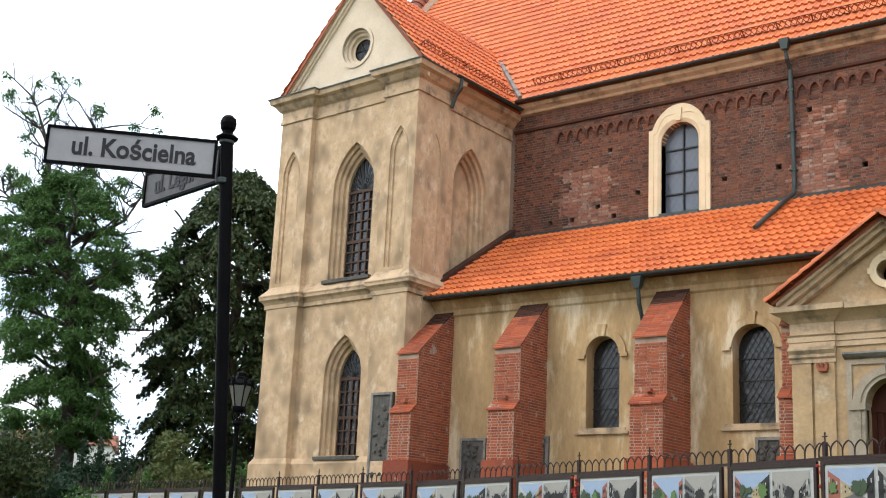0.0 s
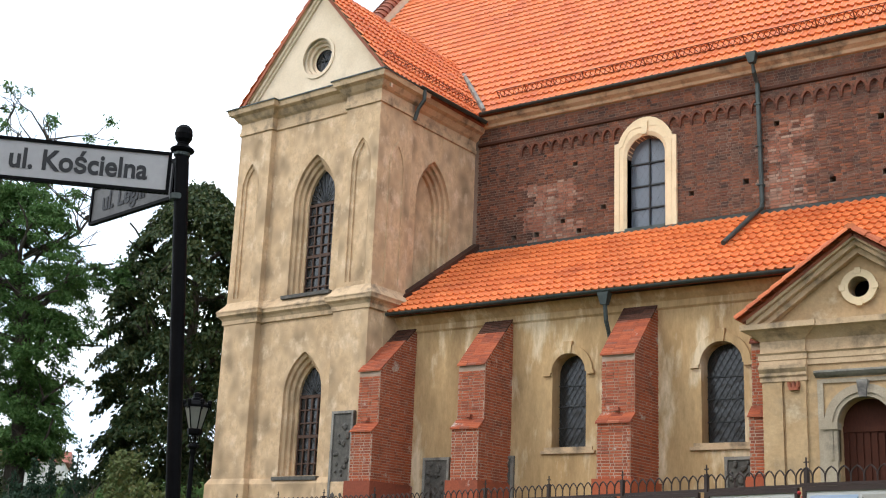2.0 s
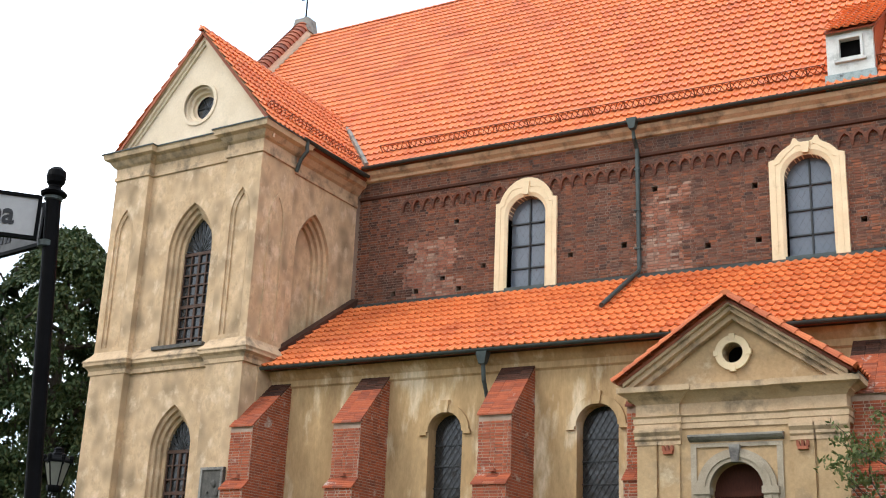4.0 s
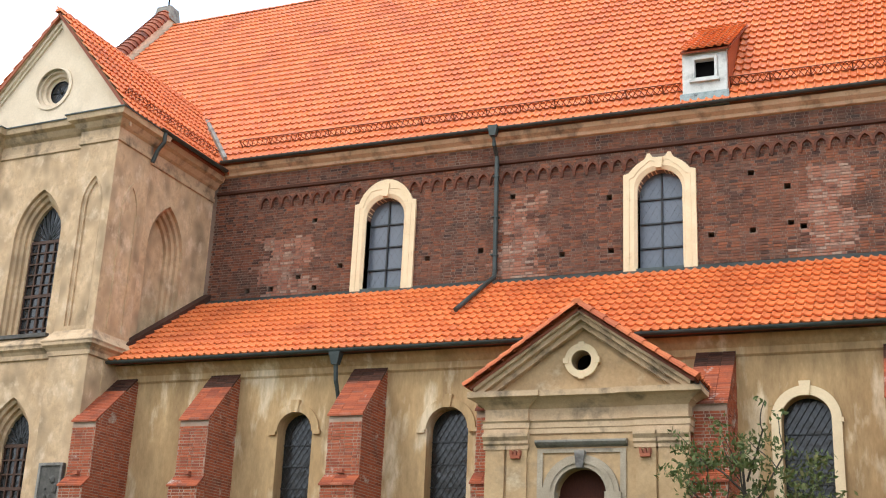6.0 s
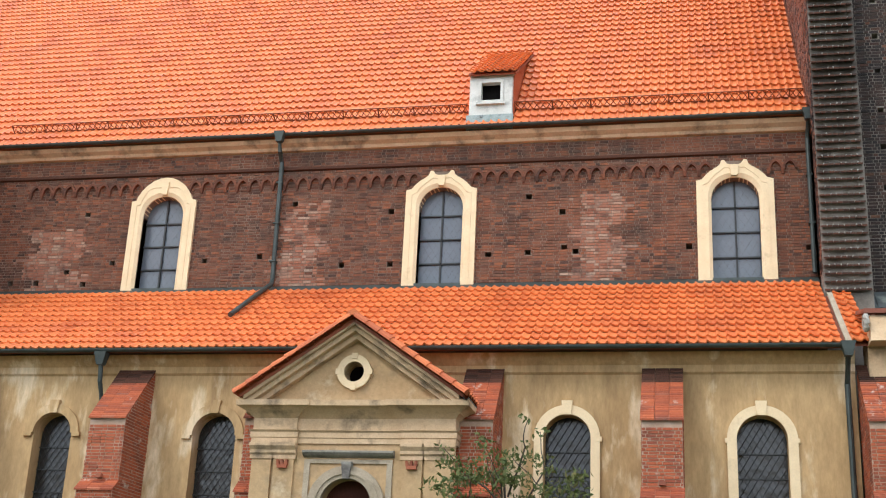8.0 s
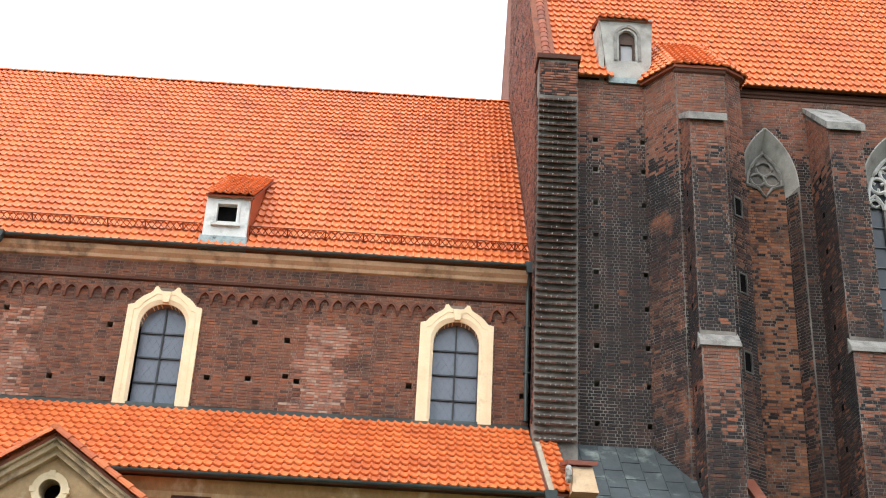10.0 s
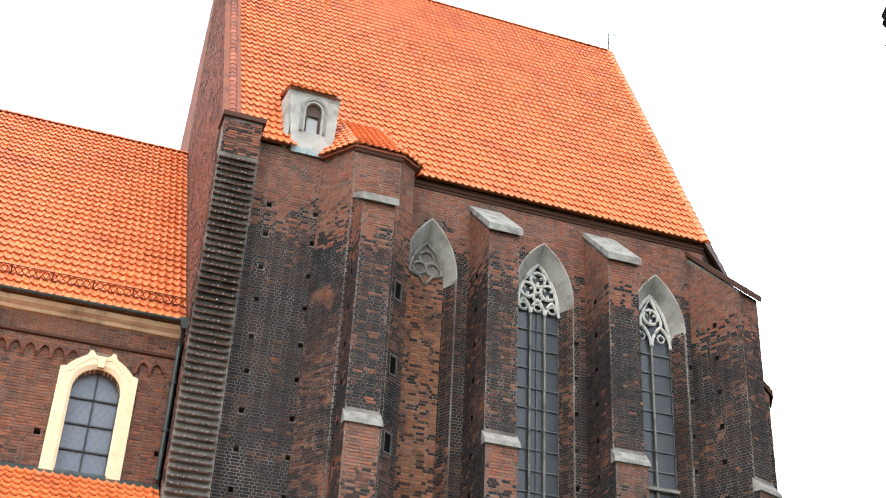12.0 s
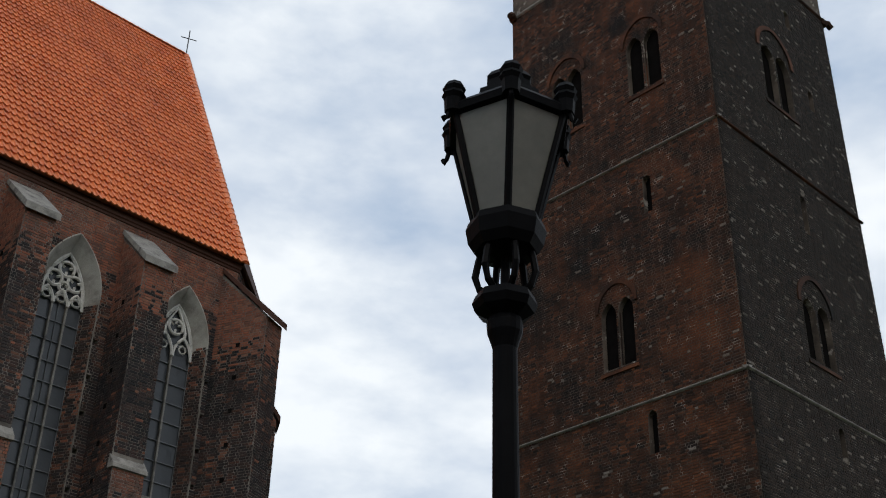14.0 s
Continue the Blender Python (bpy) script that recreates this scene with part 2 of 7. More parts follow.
M["iron"] = material("black_painted_iron", [(0.0022, 0.0022, 0.0026), (0.005, 0.005, 0.0055)], 0.5, 0.0, scale=5, grain=0.1, bump=0.08, spec=0.04)
M["iron_brown"] = material("brown_painted_iron", [(0.026, 0.016, 0.013), (0.042, 0.024, 0.019)], 0.5, scale=5, grain=0.1, bump=0.1)
M["guard"] = material("rusty_snow_guard", [(0.16, 0.05, 0.025), (0.24, 0.075, 0.035)], 0.7, scale=6, grain=0.15)
M["wood_dark"] = material("dark_brown_wood", [(0.06, 0.032, 0.022), (0.09, 0.048, 0.032)], 0.6, scale=8, grain=0.2, bump=0.2)
M["door"] = material("red_brown_door_wood", [(0.05, 0.016, 0.01), (0.08, 0.024, 0.013)], 0.6, scale=6, grain=0.25, bump=0.25, spec=0.12, stretch=(6, 6, 1))
# near-black colour that stands in for shade inside openings and holes
M["shade_black"] = material("painted_shade_black", [(0.006, 0.0055, 0.005), (0.01, 0.009, 0.0085)], 1.0, grain=0.1, bump=0, spec=0.0)
M["leading"] = material("grey_lead_came", [(0.03, 0.032, 0.034), (0.05, 0.053, 0.055)], 0.6, 0.2, grain=0.1, bump=0)
M["lead_grey"] = material("pale_grey_lead", [(0.12, 0.125, 0.13), (0.2, 0.205, 0.21)], 0.6, 0.1, grain=0.1, bump=0)
M["sign_white"] = material("dull_white_enamel", [(0.31, 0.3, 0.3), (0.38, 0.37, 0.365)], 0.35, scale=4, grain=0.04, bump=0, spec=0.4)
# darker copy of the white enamel: the second plate's shade put into its colour
M["sign_shaded"] = material("shaded_grey_enamel", [(0.075, 0.073, 0.07), (0.11, 0.107, 0.103)], 0.45, scale=5, stain=(0.055, 0.053, 0.05), stain_scale=6, grain=0.08, bump=0, spec=0.3)
M["ink"] = material("black_lettering", [(0.02, 0.02, 0.022)], 0.5, bump=0, grain=0.02)
M["milk"] = material("frosted_lamp_glass", [(0.2, 0.195, 0.17), (0.26, 0.25, 0.22)], 0.3, scale=5, grain=0.05, bump=0.03, spec=0.3, leaf=0.35)
M["bark"] = material("grey_brown_bark", [(0.05, 0.042, 0.035), (0.09, 0.075, 0.06)], 0.95, scale=6, grain=0.25, bump=0.8, bump_scale=14, stretch=(1, 1, 0.3))
M["leaf_light"] = material("green_leaves", [(0.042, 0.105, 0.028), (0.1, 0.195, 0.052), (0.066, 0.148, 0.04), (0.135, 0.235, 0.066)], 0.6, pieces=True, grain=0.1, bump=0, leaf=0.3)
M["leaf_dark"] = material("dark_green_leaves", [(0.02, 0.043, 0.016), (0.038, 0.068, 0.021), (0.085, 0.095, 0.03), (0.028, 0.054, 0.019)], 0.6, pieces=True, grain=0.1, bump=0, leaf=0.15)
M["leaf_yellow"] = material("yellow_green_leaves", [(0.08, 0.11, 0.03), (0.13, 0.15, 0.045), (0.06, 0.1, 0.03), (0.17, 0.15, 0.05)], 0.6, pieces=True, grain=0.1, bump=0, leaf=0.2)
M["leaf_conifer"] = material("conifer_needles", [(0.015, 0.042, 0.02), (0.028, 0.06, 0.03), (0.02, 0.05, 0.03)], 0.7, pieces=True, grain=0.1, bump=0, leaf=0.1)
M["grass"] = material("mown_grass", [(0.05, 0.085, 0.025), (0.08, 0.12, 0.04)], 0.95, scale=0.8, stain=(0.1, 0.09, 0.05), stain_scale=0.3, grain=0.25, bump=0.6)
M["asphalt"] = material("asphalt", [(0.045, 0.045, 0.045), (0.06, 0.058, 0.056)], 0.9, scale=1.0, grain=0.2, bump=0.4, bump_scale=60)
M["red_flower"] = material("red_petals", [(0.35, 0.015, 0.015), (0.5, 0.03, 0.025)], 0.6, pieces=True, bump=0)


def plain(name, c, rough=0.6):
    return material(name, [tuple(v * 0.92 for v in c), c], rough, scale=6, grain=0.05, bump=0)


def glass_material(name, tint, rough):
    m = bpy.data.materials.new(name)
    m.use_nodes = True
    nt = m.node_tree
    b = nt.nodes["Principled BSDF"]
    b.inputs["Base Color"].default_value = (*tint, 1)
    b.inputs["Roughness"].default_value, b.inputs["Specular IOR Level"].default_value, b.inputs["IOR"].default_value = rough, 0.6, 1.5
    n, bp, g = nt.nodes.new("ShaderNodeTexNoise"), nt.nodes.new("ShaderNodeBump"), nt.nodes.new("ShaderNodeNewGeometry")
    n.inputs["Scale"].default_value = 4.0
    bp.inputs["Strength"].default_value, bp.inputs["Distance"].default_value = 0.35, 0.05
    nt.links.new(g.outputs["Position"], n.inputs["Vector"])
    nt.links.new(n.outputs["Fac"], bp.inputs["Height"])
    nt.links.new(bp.outputs[0], b.inputs["Normal"])
    return m


M["glass_nave"] = glass_material("grey_church_glass", (0.115, 0.13, 0.155), 0.22)
M["glass_dark"] = glass_material("dark_church_glass", (0.02, 0.021, 0.022), 0.2)
M["glass_choir"] = glass_material("leaded_choir_glass", (0.034, 0.038, 0.042), 0.36)


# ---- building blocks ----
def thing(name, label, category, group="", kind=""):
    return tagged(new(name), label, category, group, kind)


def put(name, bm, mat, parent=None, label=""):
    bmesh.ops.recalc_face_normals(bm, faces=bm.faces[:])
    me = bpy.data.meshes.new(name)
    bm.to_mesh(me)
    bm.free()
    me.materials.append(mat)
    ob = new(name, me)
    ob.parent = parent
    return tagged(ob, label)


def put_each(name, bm, mat, parent=None, label=""):
    """Every loose piece of the bmesh becomes a part of its own."""
    bmesh.ops.recalc_face_normals(bm, faces=bm.faces[:])
    left = set(bm.verts)
    for v0 in list(bm.verts):
        if v0 not in left:
            continue
        left.discard(v0)
        piece, todo = [v0], [v0]
        while todo:
            for e in todo.pop().link_edges:
                for v in e.verts:
                    if v in left:
                        left.discard(v)
                        piece.append(v)
                        todo.append(v)
        num = {v: i for i, v in enumerate(piece)}
        faces = {f for v in piece for f in v.link_faces}
        fs = sorted([num[v] for v in f.verts] for f in faces)
        put_raw(name, [tuple(v.co) for v in piece], fs, mat, parent, label)
    bm.free()


def put_raw(name, verts, faces, mat, parent=None, label="", kind=""):
    me = bpy.data.meshes.new(name)
    me.from_pydata(verts, [], faces)
    me.materials.append(mat)
    ob = new(name, me)
    ob.parent = parent
    return tagged(ob, label, kind=kind)


def south(Y):
    return lambda u, v, d: Vector((u, Y + d, v))


def east(X):
    return lambda u, v, d: Vector((X - d, u, v))


def west(X):
    return lambda u, v, d: Vector((X + d, u, v))


def north(Y):
    return lambda u, v, d: Vector((u, Y - d, v))


def flat(x, y, angle):
    """A wall face whose left end stands at (x, y) and that runs at the angle; u is counted along it."""
    c, s = math.cos(radians(angle)), math.sin(radians(angle))
    return lambda u, v, d: Vector((x + c * u - s * d, y + s * u + c * d, v))


def arch(cx, hw, z0, zs, za, n=8):
    """Outline of an opening: jambs to zs, then arcs to the apex za."""
    h = max(za - zs, 0.01)
    R = (h * h + hw * hw) / (2 * hw)
    a1 = math.atan2(h, R - hw)
    left = [(cx - hw + R - R * math.cos(a1 * i / n), zs + R * math.sin(a1 * i / n)) for i in range(n + 1)]
    right = [(2 * cx - x, z) for x, z in reversed(left[:-1])]
    return [(cx - hw, z0)] + left + right + [(cx + hw, z0)]


def rect(u0, u1, v0, v1):
    return [(u0, v0), (u0, v1), (u1, v1), (u1, v0)]


def circle(cx, cz, r, n=28):
    return [(cx + r * math.sin(2 * math.pi * i / n), cz + r * math.cos(2 * math.pi * i / n)) for i in range(n)]


def hexa(bm, c):
    """A block from eight corners: bottom four, then top four."""
    v = [bm.verts.new(p) for p in c]
    for f in ((0, 1, 2, 3), (4, 5, 6, 7), (0, 1, 5, 4), (1, 2, 6, 5), (2, 3, 7, 6), (3, 0, 4, 7)):
        bm.faces.new([v[i] for i in f])


def block(bm, P, u0, u1, v0, v1, d0, d1):
    hexa(bm, [P(u0, v0, d0), P(u1, v0, d0), P(u1, v0, d1), P(u0, v0, d1), P(u0, v1, d0), P(u1, v1, d0), P(u1, v1, d1), P(u0, v1, d1)])


def panel(bm, P, outline, holes, d0, d1):
    """A slab with openings that go through it."""
    flat_bm = bmesh.new()
    for loop in (outline, *holes):
        vs = [flat_bm.verts.new((u, v, 0)) for u, v in loop]
        for i in range(len(vs)):
            flat_bm.edges.new((vs[i - 1], vs[i]))
    bmesh.ops.triangle_fill(flat_bm, edges=flat_bm.edges[:], use_beauty=True, use_dissolve=False)
    flat_bm.verts.index_update()
    tris = [[v.index for v in f.verts] for f in flat_bm.faces]
    pts = [(v.co.x, v.co.y) for v in flat_bm.verts]
    flat_bm.free()
    a = [bm.verts.new(P(u, v, d0)) for u, v in pts]
    b = [bm.verts.new(P(u, v, d1)) for u, v in pts]
    for t in tris:
        bm.faces.new([a[i] for i in t])
        bm.faces.new([b[i] for i in reversed(t)])
    k = 0
    for loop in (outline, *holes):
        n = len(loop)
        for i in range(n):
            p, q = k + i, k + (i + 1) % n
            bm.faces.new((a[p], a[q], b[q], b[p]))
        k += n


def loft(bm, P, A, da, B, db, closed=False):
    a = [bm.verts.new(P(u, v, da)) for u, v in A]
    b = [bm.verts.new(P(u, v, db)) for u, v in B]
    for i in range(len(A) if closed else len(A) - 1):
        j = (i + 1) % len(A)
        bm.faces.new((a[i], a[j], b[j], b[i]))


def ring(bm, P, A, B, d0, d1, closed=True):
    """A flat frame between two outlines of equal length, from depth d0 (face) to d1."""
    loft(bm, P, A, d0, B, d0, closed)
    loft(bm, P, A, d0, A, d1, closed)
    loft(bm, P, B, d0, B, d1, closed)


def moulding(bm, P, u0, u1, profile):
    """A profile of (depth, height) points drawn along u, with end caps."""
    a = [bm.verts.new(P(u0, v, d)) for d, v in profile]
    b = [bm.verts.new(P(u1, v, d)) for d, v in profile]
    n = len(profile)
    for i in range(n):
        j = (i + 1) % n
        bm.faces.new((a[i], a[j], b[j], b[i]))
    bm.faces.new(a)
    bm.faces.new(list(reversed(b)))


def band(bm, path, profile):
    """A profile of (outward, height) points drawn along a plan line with mitred corners; outward is to the right of the line."""
    n = len(path)
    nor = []
    for (x1, y1), (x2, y2) in zip(path, path[1:]):
        L_ = math.hypot(x2 - x1, y2 - y1)
        nor.append(((y2 - y1) / L_, -(x2 - x1) / L_))
    rows = []
    for i, (x, y) in enumerate(path):
        p, q = nor[max(i - 1, 0)], nor[min(i, n - 2)]
        k = 1 + p[0] * q[0] + p[1] * q[1]
        mx, my = (p[0] + q[0]) / k, (p[1] + q[1]) / k
        rows.append([bm.verts.new((x + mx * o, y + my * o, z)) for o, z in profile])
    m = len(profile)
    for r, s in zip(rows, rows[1:]):
        for k in range(m):
            bm.faces.new((r[k], r[(k + 1) % m], s[(k + 1) % m], s[k]))
    bm.faces.new(rows[0])
    bm.faces.new(list(reversed(rows[-1])))


def tube(bm, pts, r, n=6, r_end=None):
    pts = [Vector(p) for p in pts]
    rings = []
    for i, p in enumerate(pts):
        t = (pts[min(i + 1, len(pts) - 1)] - pts[max(i - 1, 0)]).normalized()
        s = t.cross(Vector((0, 0, 1)) if abs(t.z) < 0.9 else Vector((1, 0, 0))).normalized()
        w = t.cross(s)
        k = r if r_end is None else r + (r_end - r) * i / (len(pts) - 1)
        rings.append([bm.verts.new(p + (s * math.cos(2 * math.pi * j / n) + w * math.sin(2 * math.pi * j / n)) * k) for j in range(n)])
    for a, b in zip(rings, rings[1:]):
        for j in range(n):
            bm.faces.new((a[j], a[(j + 1) % n], b[(j + 1) % n], b[j]))
    bm.faces.new(rings[0])
    bm.faces.new(list(reversed(rings[-1])))


def lathe(bm, x, y, profile, n=20):
    """A turned body from (radius, height) points round an upright axis."""
    rings = [[bm.verts.new((x + r * math.cos(2 * math.pi * j / n), y + r * math.sin(2 * math.pi * j / n), z)) for j in range(n)] for r, z in profile]
    for a, b in zip(rings, rings[1:]):
        for j in range(n):
            bm.faces.new((a[j], a[(j + 1) % n], b[(j + 1) % n], b[j]))
    bm.faces.new(rings[0])
    bm.faces.new(list(reversed(rings[-1])))


def inside(loop, u, v):
    """Which of the points (arrays) lie in the outline."""
    hit = np.zeros(u.shape, bool)
    for (x1, y1), (x2, y2) in zip(loop, loop[1:] + loop[:1]):
        if y1 != y2:
            hit ^= ((y1 > v) != (y2 > v)) & (u < (x2 - x1) * (v - y1) / (y2 - y1) + x1)
    return hit


LATER = []  # pieces that are built at the end of the file


def bricks(parent, P, u0, u1, v0, v1, mats, outline=None, holes=(), grow=0.04, single=(0, 0), course=0.086, length=0.24, joint=0.02, proud=0.012, pick=None, seed=1):
    """Courses of alternating stretchers and headers on the face P. Those with u inside `single` become objects of their own."""
    rng = np.random.default_rng(seed)
    U, V, W = [], [], []

    def cuts(loop, v):
        xs = sorted(x1 + (x2 - x1) * (v - y1) / (y2 - y1) for (x1, y1), (x2, y2) in zip(loop, loop[1:] + loop[:1]) if (y1 > v) != (y2 > v))
        return list(zip(xs[::2], xs[1::2]))

    for row in range(int((v1 - v0) / course)):
        v = v0 + (row + 0.5) * course
        spans = [(u0, u1)]
        if outline:
            spans = cuts(outline, v)
        for h in holes:
            for p, q in cuts(h, v):
                spans = [s for lo, hi in spans for s in ((lo, min(hi, p)), (max(lo, q), hi)) if s[1] - s[0] > 0.04]
        x, k = u0 - (0.0 if row % 2 else 0.19) - rng.uniform(0, 0.03), row % 2
        while x < u1:
            w = length if k % 2 == 0 else length * 0.5
            for lo, hi in spans:
                p, q = max(x, lo), min(x + w, hi)
                if q - p > 0.035:
                    U.append((p + q) / 2), V.append(v), W.append(q - p - joint)
            x += w
            k += 1
    U, V, W = np.array(U), np.array(V), np.array(W)
    which = np.zeros(len(U), int) if pick is None else pick(U, V, rng)
    LATER.append((parent, P, U, V, W, which, mats, single, course - joint, proud, rng))


def lay_bricks(parent, P, U, V, W, which, mats, single, h, proud, rng):
    o = P(0, 0, 0)
    eu, ev, en = (P(1, 0, 0) - o), Vector((0, 0, 1)), (P(0, 0, 1) - o)
    alone = (U > single[0]) & (U < single[1])
    if alone.sum() > 300:
        alone[np.nonzero(alone)[0][300:]] = False
    A, B, C = (np.array(e) for e in (eu, ev, en))
    O = np.array(o)
    for m in range(len(mats)):
        s = (which == m) & ~alone
        if s.any():
            u, v, w = U[s], V[s], W[s]
            n = len(u)
            pr = -proud - rng.uniform(-0.006, 0.008, n)
            tilt = rng.uniform(-0.003, 0.003, n)
            pts = np.zeros((n, 8, 3))
            for i, (su, sv, dd) in enumerate(((-1, -1, 0), (1, -1, 0), (1, 1, 0), (-1, 1, 0), (-1, -1, 1), (1, -1, 1), (1, 1, 1), (-1, 1, 1))):
                depth = np.where(dd, 0.02, pr + tilt * su)
                k = 1.0
                pts[:, i] = O + np.outer(u + su * w / 2 * k, A) + np.outer(v + sv * h / 2, B) + np.outer(depth, C)
            base = np.arange(n)[:, None] * 8
            fs = np.concatenate([base + np.array(f) for f in ((0, 1, 2, 3), (0, 4, 5, 1), (1, 5, 6, 2), (2, 6, 7, 3), (3, 7, 4, 0))])
            put_raw("brickwork", pts.reshape(-1, 3).tolist(), fs.tolist(), mats[m], parent, kind="stuff")
    cache = {}
    for i in np.nonzero(alone)[0]:
        key = (round(float(W[i]), 2), int(which[i]))
        if key not in cache:
            w = key[0]
            b = 0.006
            vs = [(-w / 2, 0.02, -h / 2), (w / 2, 0.02, -h / 2), (w / 2, 0.02, h / 2), (-w / 2, 0.02, h / 2),
                  (-w / 2, -proud + b, -h / 2), (w / 2, -proud + b, -h / 2), (w / 2, -proud + b, h / 2), (-w / 2, -proud + b, h / 2),
                  (-w / 2 + b, -proud, -h / 2 + b), (w / 2 - b, -proud, -h / 2 + b), (w / 2 - b, -proud, h / 2 - b), (-w / 2 + b, -proud, h / 2 - b)]
            fs = [(8, 9, 10, 11)] + [(k, (k + 1) % 4, (k + 1) % 4 + 4, k + 4) for k in range(4)] + [(k + 4, (k + 1) % 4 + 4, (k + 1) % 4 + 8, k + 8) for k in range(4)]
            me = bpy.data.meshes.new("brick")
            me.from_pydata(vs, [], fs)
            me.materials.append(mats[key[1]])
            cache[key] = me
        ob = new("brick", cache[key])
        ob.parent = parent
        m = Matrix((eu, en, ev)).transposed().to_4x4()
        m.translation = P(float(U[i]), float(V[i]), float(rng.uniform(-0.006, 0.005)))
        ob.matrix_world = m


LATER_TILES = []


def tiles(parent, O, eu, es, nu, ns, w, l, mat, keep=None, single=None, wave=0.026):
    """Clay pantiles on a slope: O the lower corner, eu along the eave, es up the slope (unit vectors)."""
    LATER_TILES.append((parent, Vector(O), Vector(eu), Vector(es), nu, ns, w, l, mat, keep, single, wave))


def lay_tiles(parent, O, eu, es, nu, ns, w, l, mat, keep, single, wave):
    rng = np.random.default_rng(7)
    en = eu.cross(es).normalized()
    if en.z < 0:
        en = -en
    A, S, Nn, O = np.array(eu), np.array(es), np.array(en), np.array(O)
    xs = np.array((0, 0.1, 0.24, 0.4, 0.62, 0.88, 1.0)) * w
    hs = np.array((0.25, 1.0, 0.95, 0.42, 0.1, 0.0, 0.25)) * wave * 2.05
    tv, tf = [], []
    for s, lift in ((-0.05, 0.036), (-0.05, 0.077), (l, 0.012)):
        tv += [(x, s, h + lift) for x, h in zip(xs, hs)]
    for r in (0, 1):
        tf += [(r * 7 + k, r * 7 + k + 1, r * 7 + 8 + k, r * 7 + 7 + k) for k in range(6)]
    tv = np.array(tv)
    I, J = np.meshgrid(np.arange(nu), np.arange(ns))
    u, s = (I.ravel() * w), (J.ravel() * l)
    ok = np.ones(len(u), bool) if keep is None else keep(u + w / 2, s + l / 2)
    u, s = u[ok], s[ok]
    alone = np.zeros(len(u), bool)
    if single:
        alone = (u > single[0]) & (u < single[1]) & (s < single[2])
        alone[np.nonzero(alone)[0][300:]] = False
    jit = rng.uniform(-0.003, 0.003, (len(u), 2))
    tip = rng.uniform(0.96, 1.05, len(u))
    uu, ss, jj, tt = u[~alone], s[~alone], jit[~alone], tip[~alone]
    loc = tv[None] + np.zeros((len(uu), 1, 1))
    loc[:, :, 2] *= tt[:, None]
    X = uu[:, None] + loc[:, :, 0] + jj[:, :1]
    Y = ss[:, None] + loc[:, :, 1] + jj[:, 1:]
    pts = O + X[..., None] * A + Y[..., None] * S + loc[:, :, 2][..., None] * Nn
    base = np.arange(len(uu))[:, None] * 21
    fs = np.concatenate([base + np.array(f) for f in tf])
    put_raw("tile_covering", pts.reshape(-1, 3).tolist(), fs.tolist(), mat, parent, kind="stuff")
    me = bpy.data.meshes.new("tile")
    me.from_pydata(tv.tolist(), [], tf)
    me.materials.append(mat)
    for i in np.nonzero(alone)[0]:
        ob = new("tile", me)
        ob.parent = parent
        m = Matrix((eu, es, en)).transposed().to_4x4()
        m.translation = Vector(O + (u[i] + jit[i, 0]) * A + (s[i] + jit[i, 1]) * S)
        ob.matrix_world = m


def caps(parent, a, b, mat, r=0.13, step=0.36, name="ridge_tile"):
    """Half-round ridge or hip tiles from a to b, each a little proud of the next."""
    a, b = Vector(a), Vector(b)
    t = (b - a).normalized()
    n = max(int((b - a).length / step), 1)
    side = t.cross(Vector((0, 0, 1))).normalized()
    up = side.cross(t)
    vs, fs = [], []
    for k, (y, rr) in enumerate(((-0.03, r * 1.1), (step, r * 0.92))):
        for j in range(9):
            g = math.pi * j / 8
            vs.append((rr * math.cos(g), y, rr * math.sin(g) * 0.8))
    fs = [(j, j + 1, j + 10, j + 9) for j in range(8)] + [tuple(range(9))]
    me = bpy.data.meshes.new(name)
    me.from_pydata(vs, [], fs)
    me.materials.append(mat)
    for i in range(n):
        ob = new(name, me)
        ob.parent = parent
        m = Matrix((side, t, up)).transposed().to_4x4()
        m.translation = a + t * (i * (b - a).length / n)
        ob.matrix_world = m


def quad(name, pts, mat, parent, thick=0.08):
    """A sloping roof deck of some thickness through the given corners."""
    bm = bmesh.new()
    p = [Vector(q) for q in pts]
    n = (p[1] - p[0]).cross(p[2] - p[0]).normalized()
    if n.z < 0:
        n = -n
    top = [bm.verts.new(q) for q in p]
    low = [bm.verts.new(q - n * thick) for q in p]
    bm.faces.new(top)
    bm.faces.new(list(reversed(low)))
    for i in range(len(p)):
        j = (i + 1) % len(p)
        bm.faces.new((top[i], top[j], low[j], low[i]))
    return put(name, bm, mat, parent)


def gutter(parent, a, b, r=0.075):
    bm = bmesh.new()
    a, b = Vector(a), Vector(b)
    t = (b - a).normalized()
    side = t.cross(Vector((0, 0, 1))).normalized()
    prof = [(math.cos(math.pi * j / 8) * r, -math.sin(math.pi * j / 8) * r) for j in range(9)] + [(-r * 0.85 * math.cos(math.pi * j / 8), -r * 0.85 * math.sin(math.pi * j / 8)) for j in range(9)]
    va = [bm.verts.new(a + side * x + Vector((0, 0, z))) for x, z in prof]
    vb = [bm.verts.new(b + side * x + Vector((0, 0, z))) for x, z in prof]
    for i in range(len(prof)):
        j = (i + 1) % len(prof)
        bm.faces.new((va[i], va[j], vb[j], vb[i]))
    return put("gutter", bm, M["gutter"], parent, "dark zinc eaves gutter")


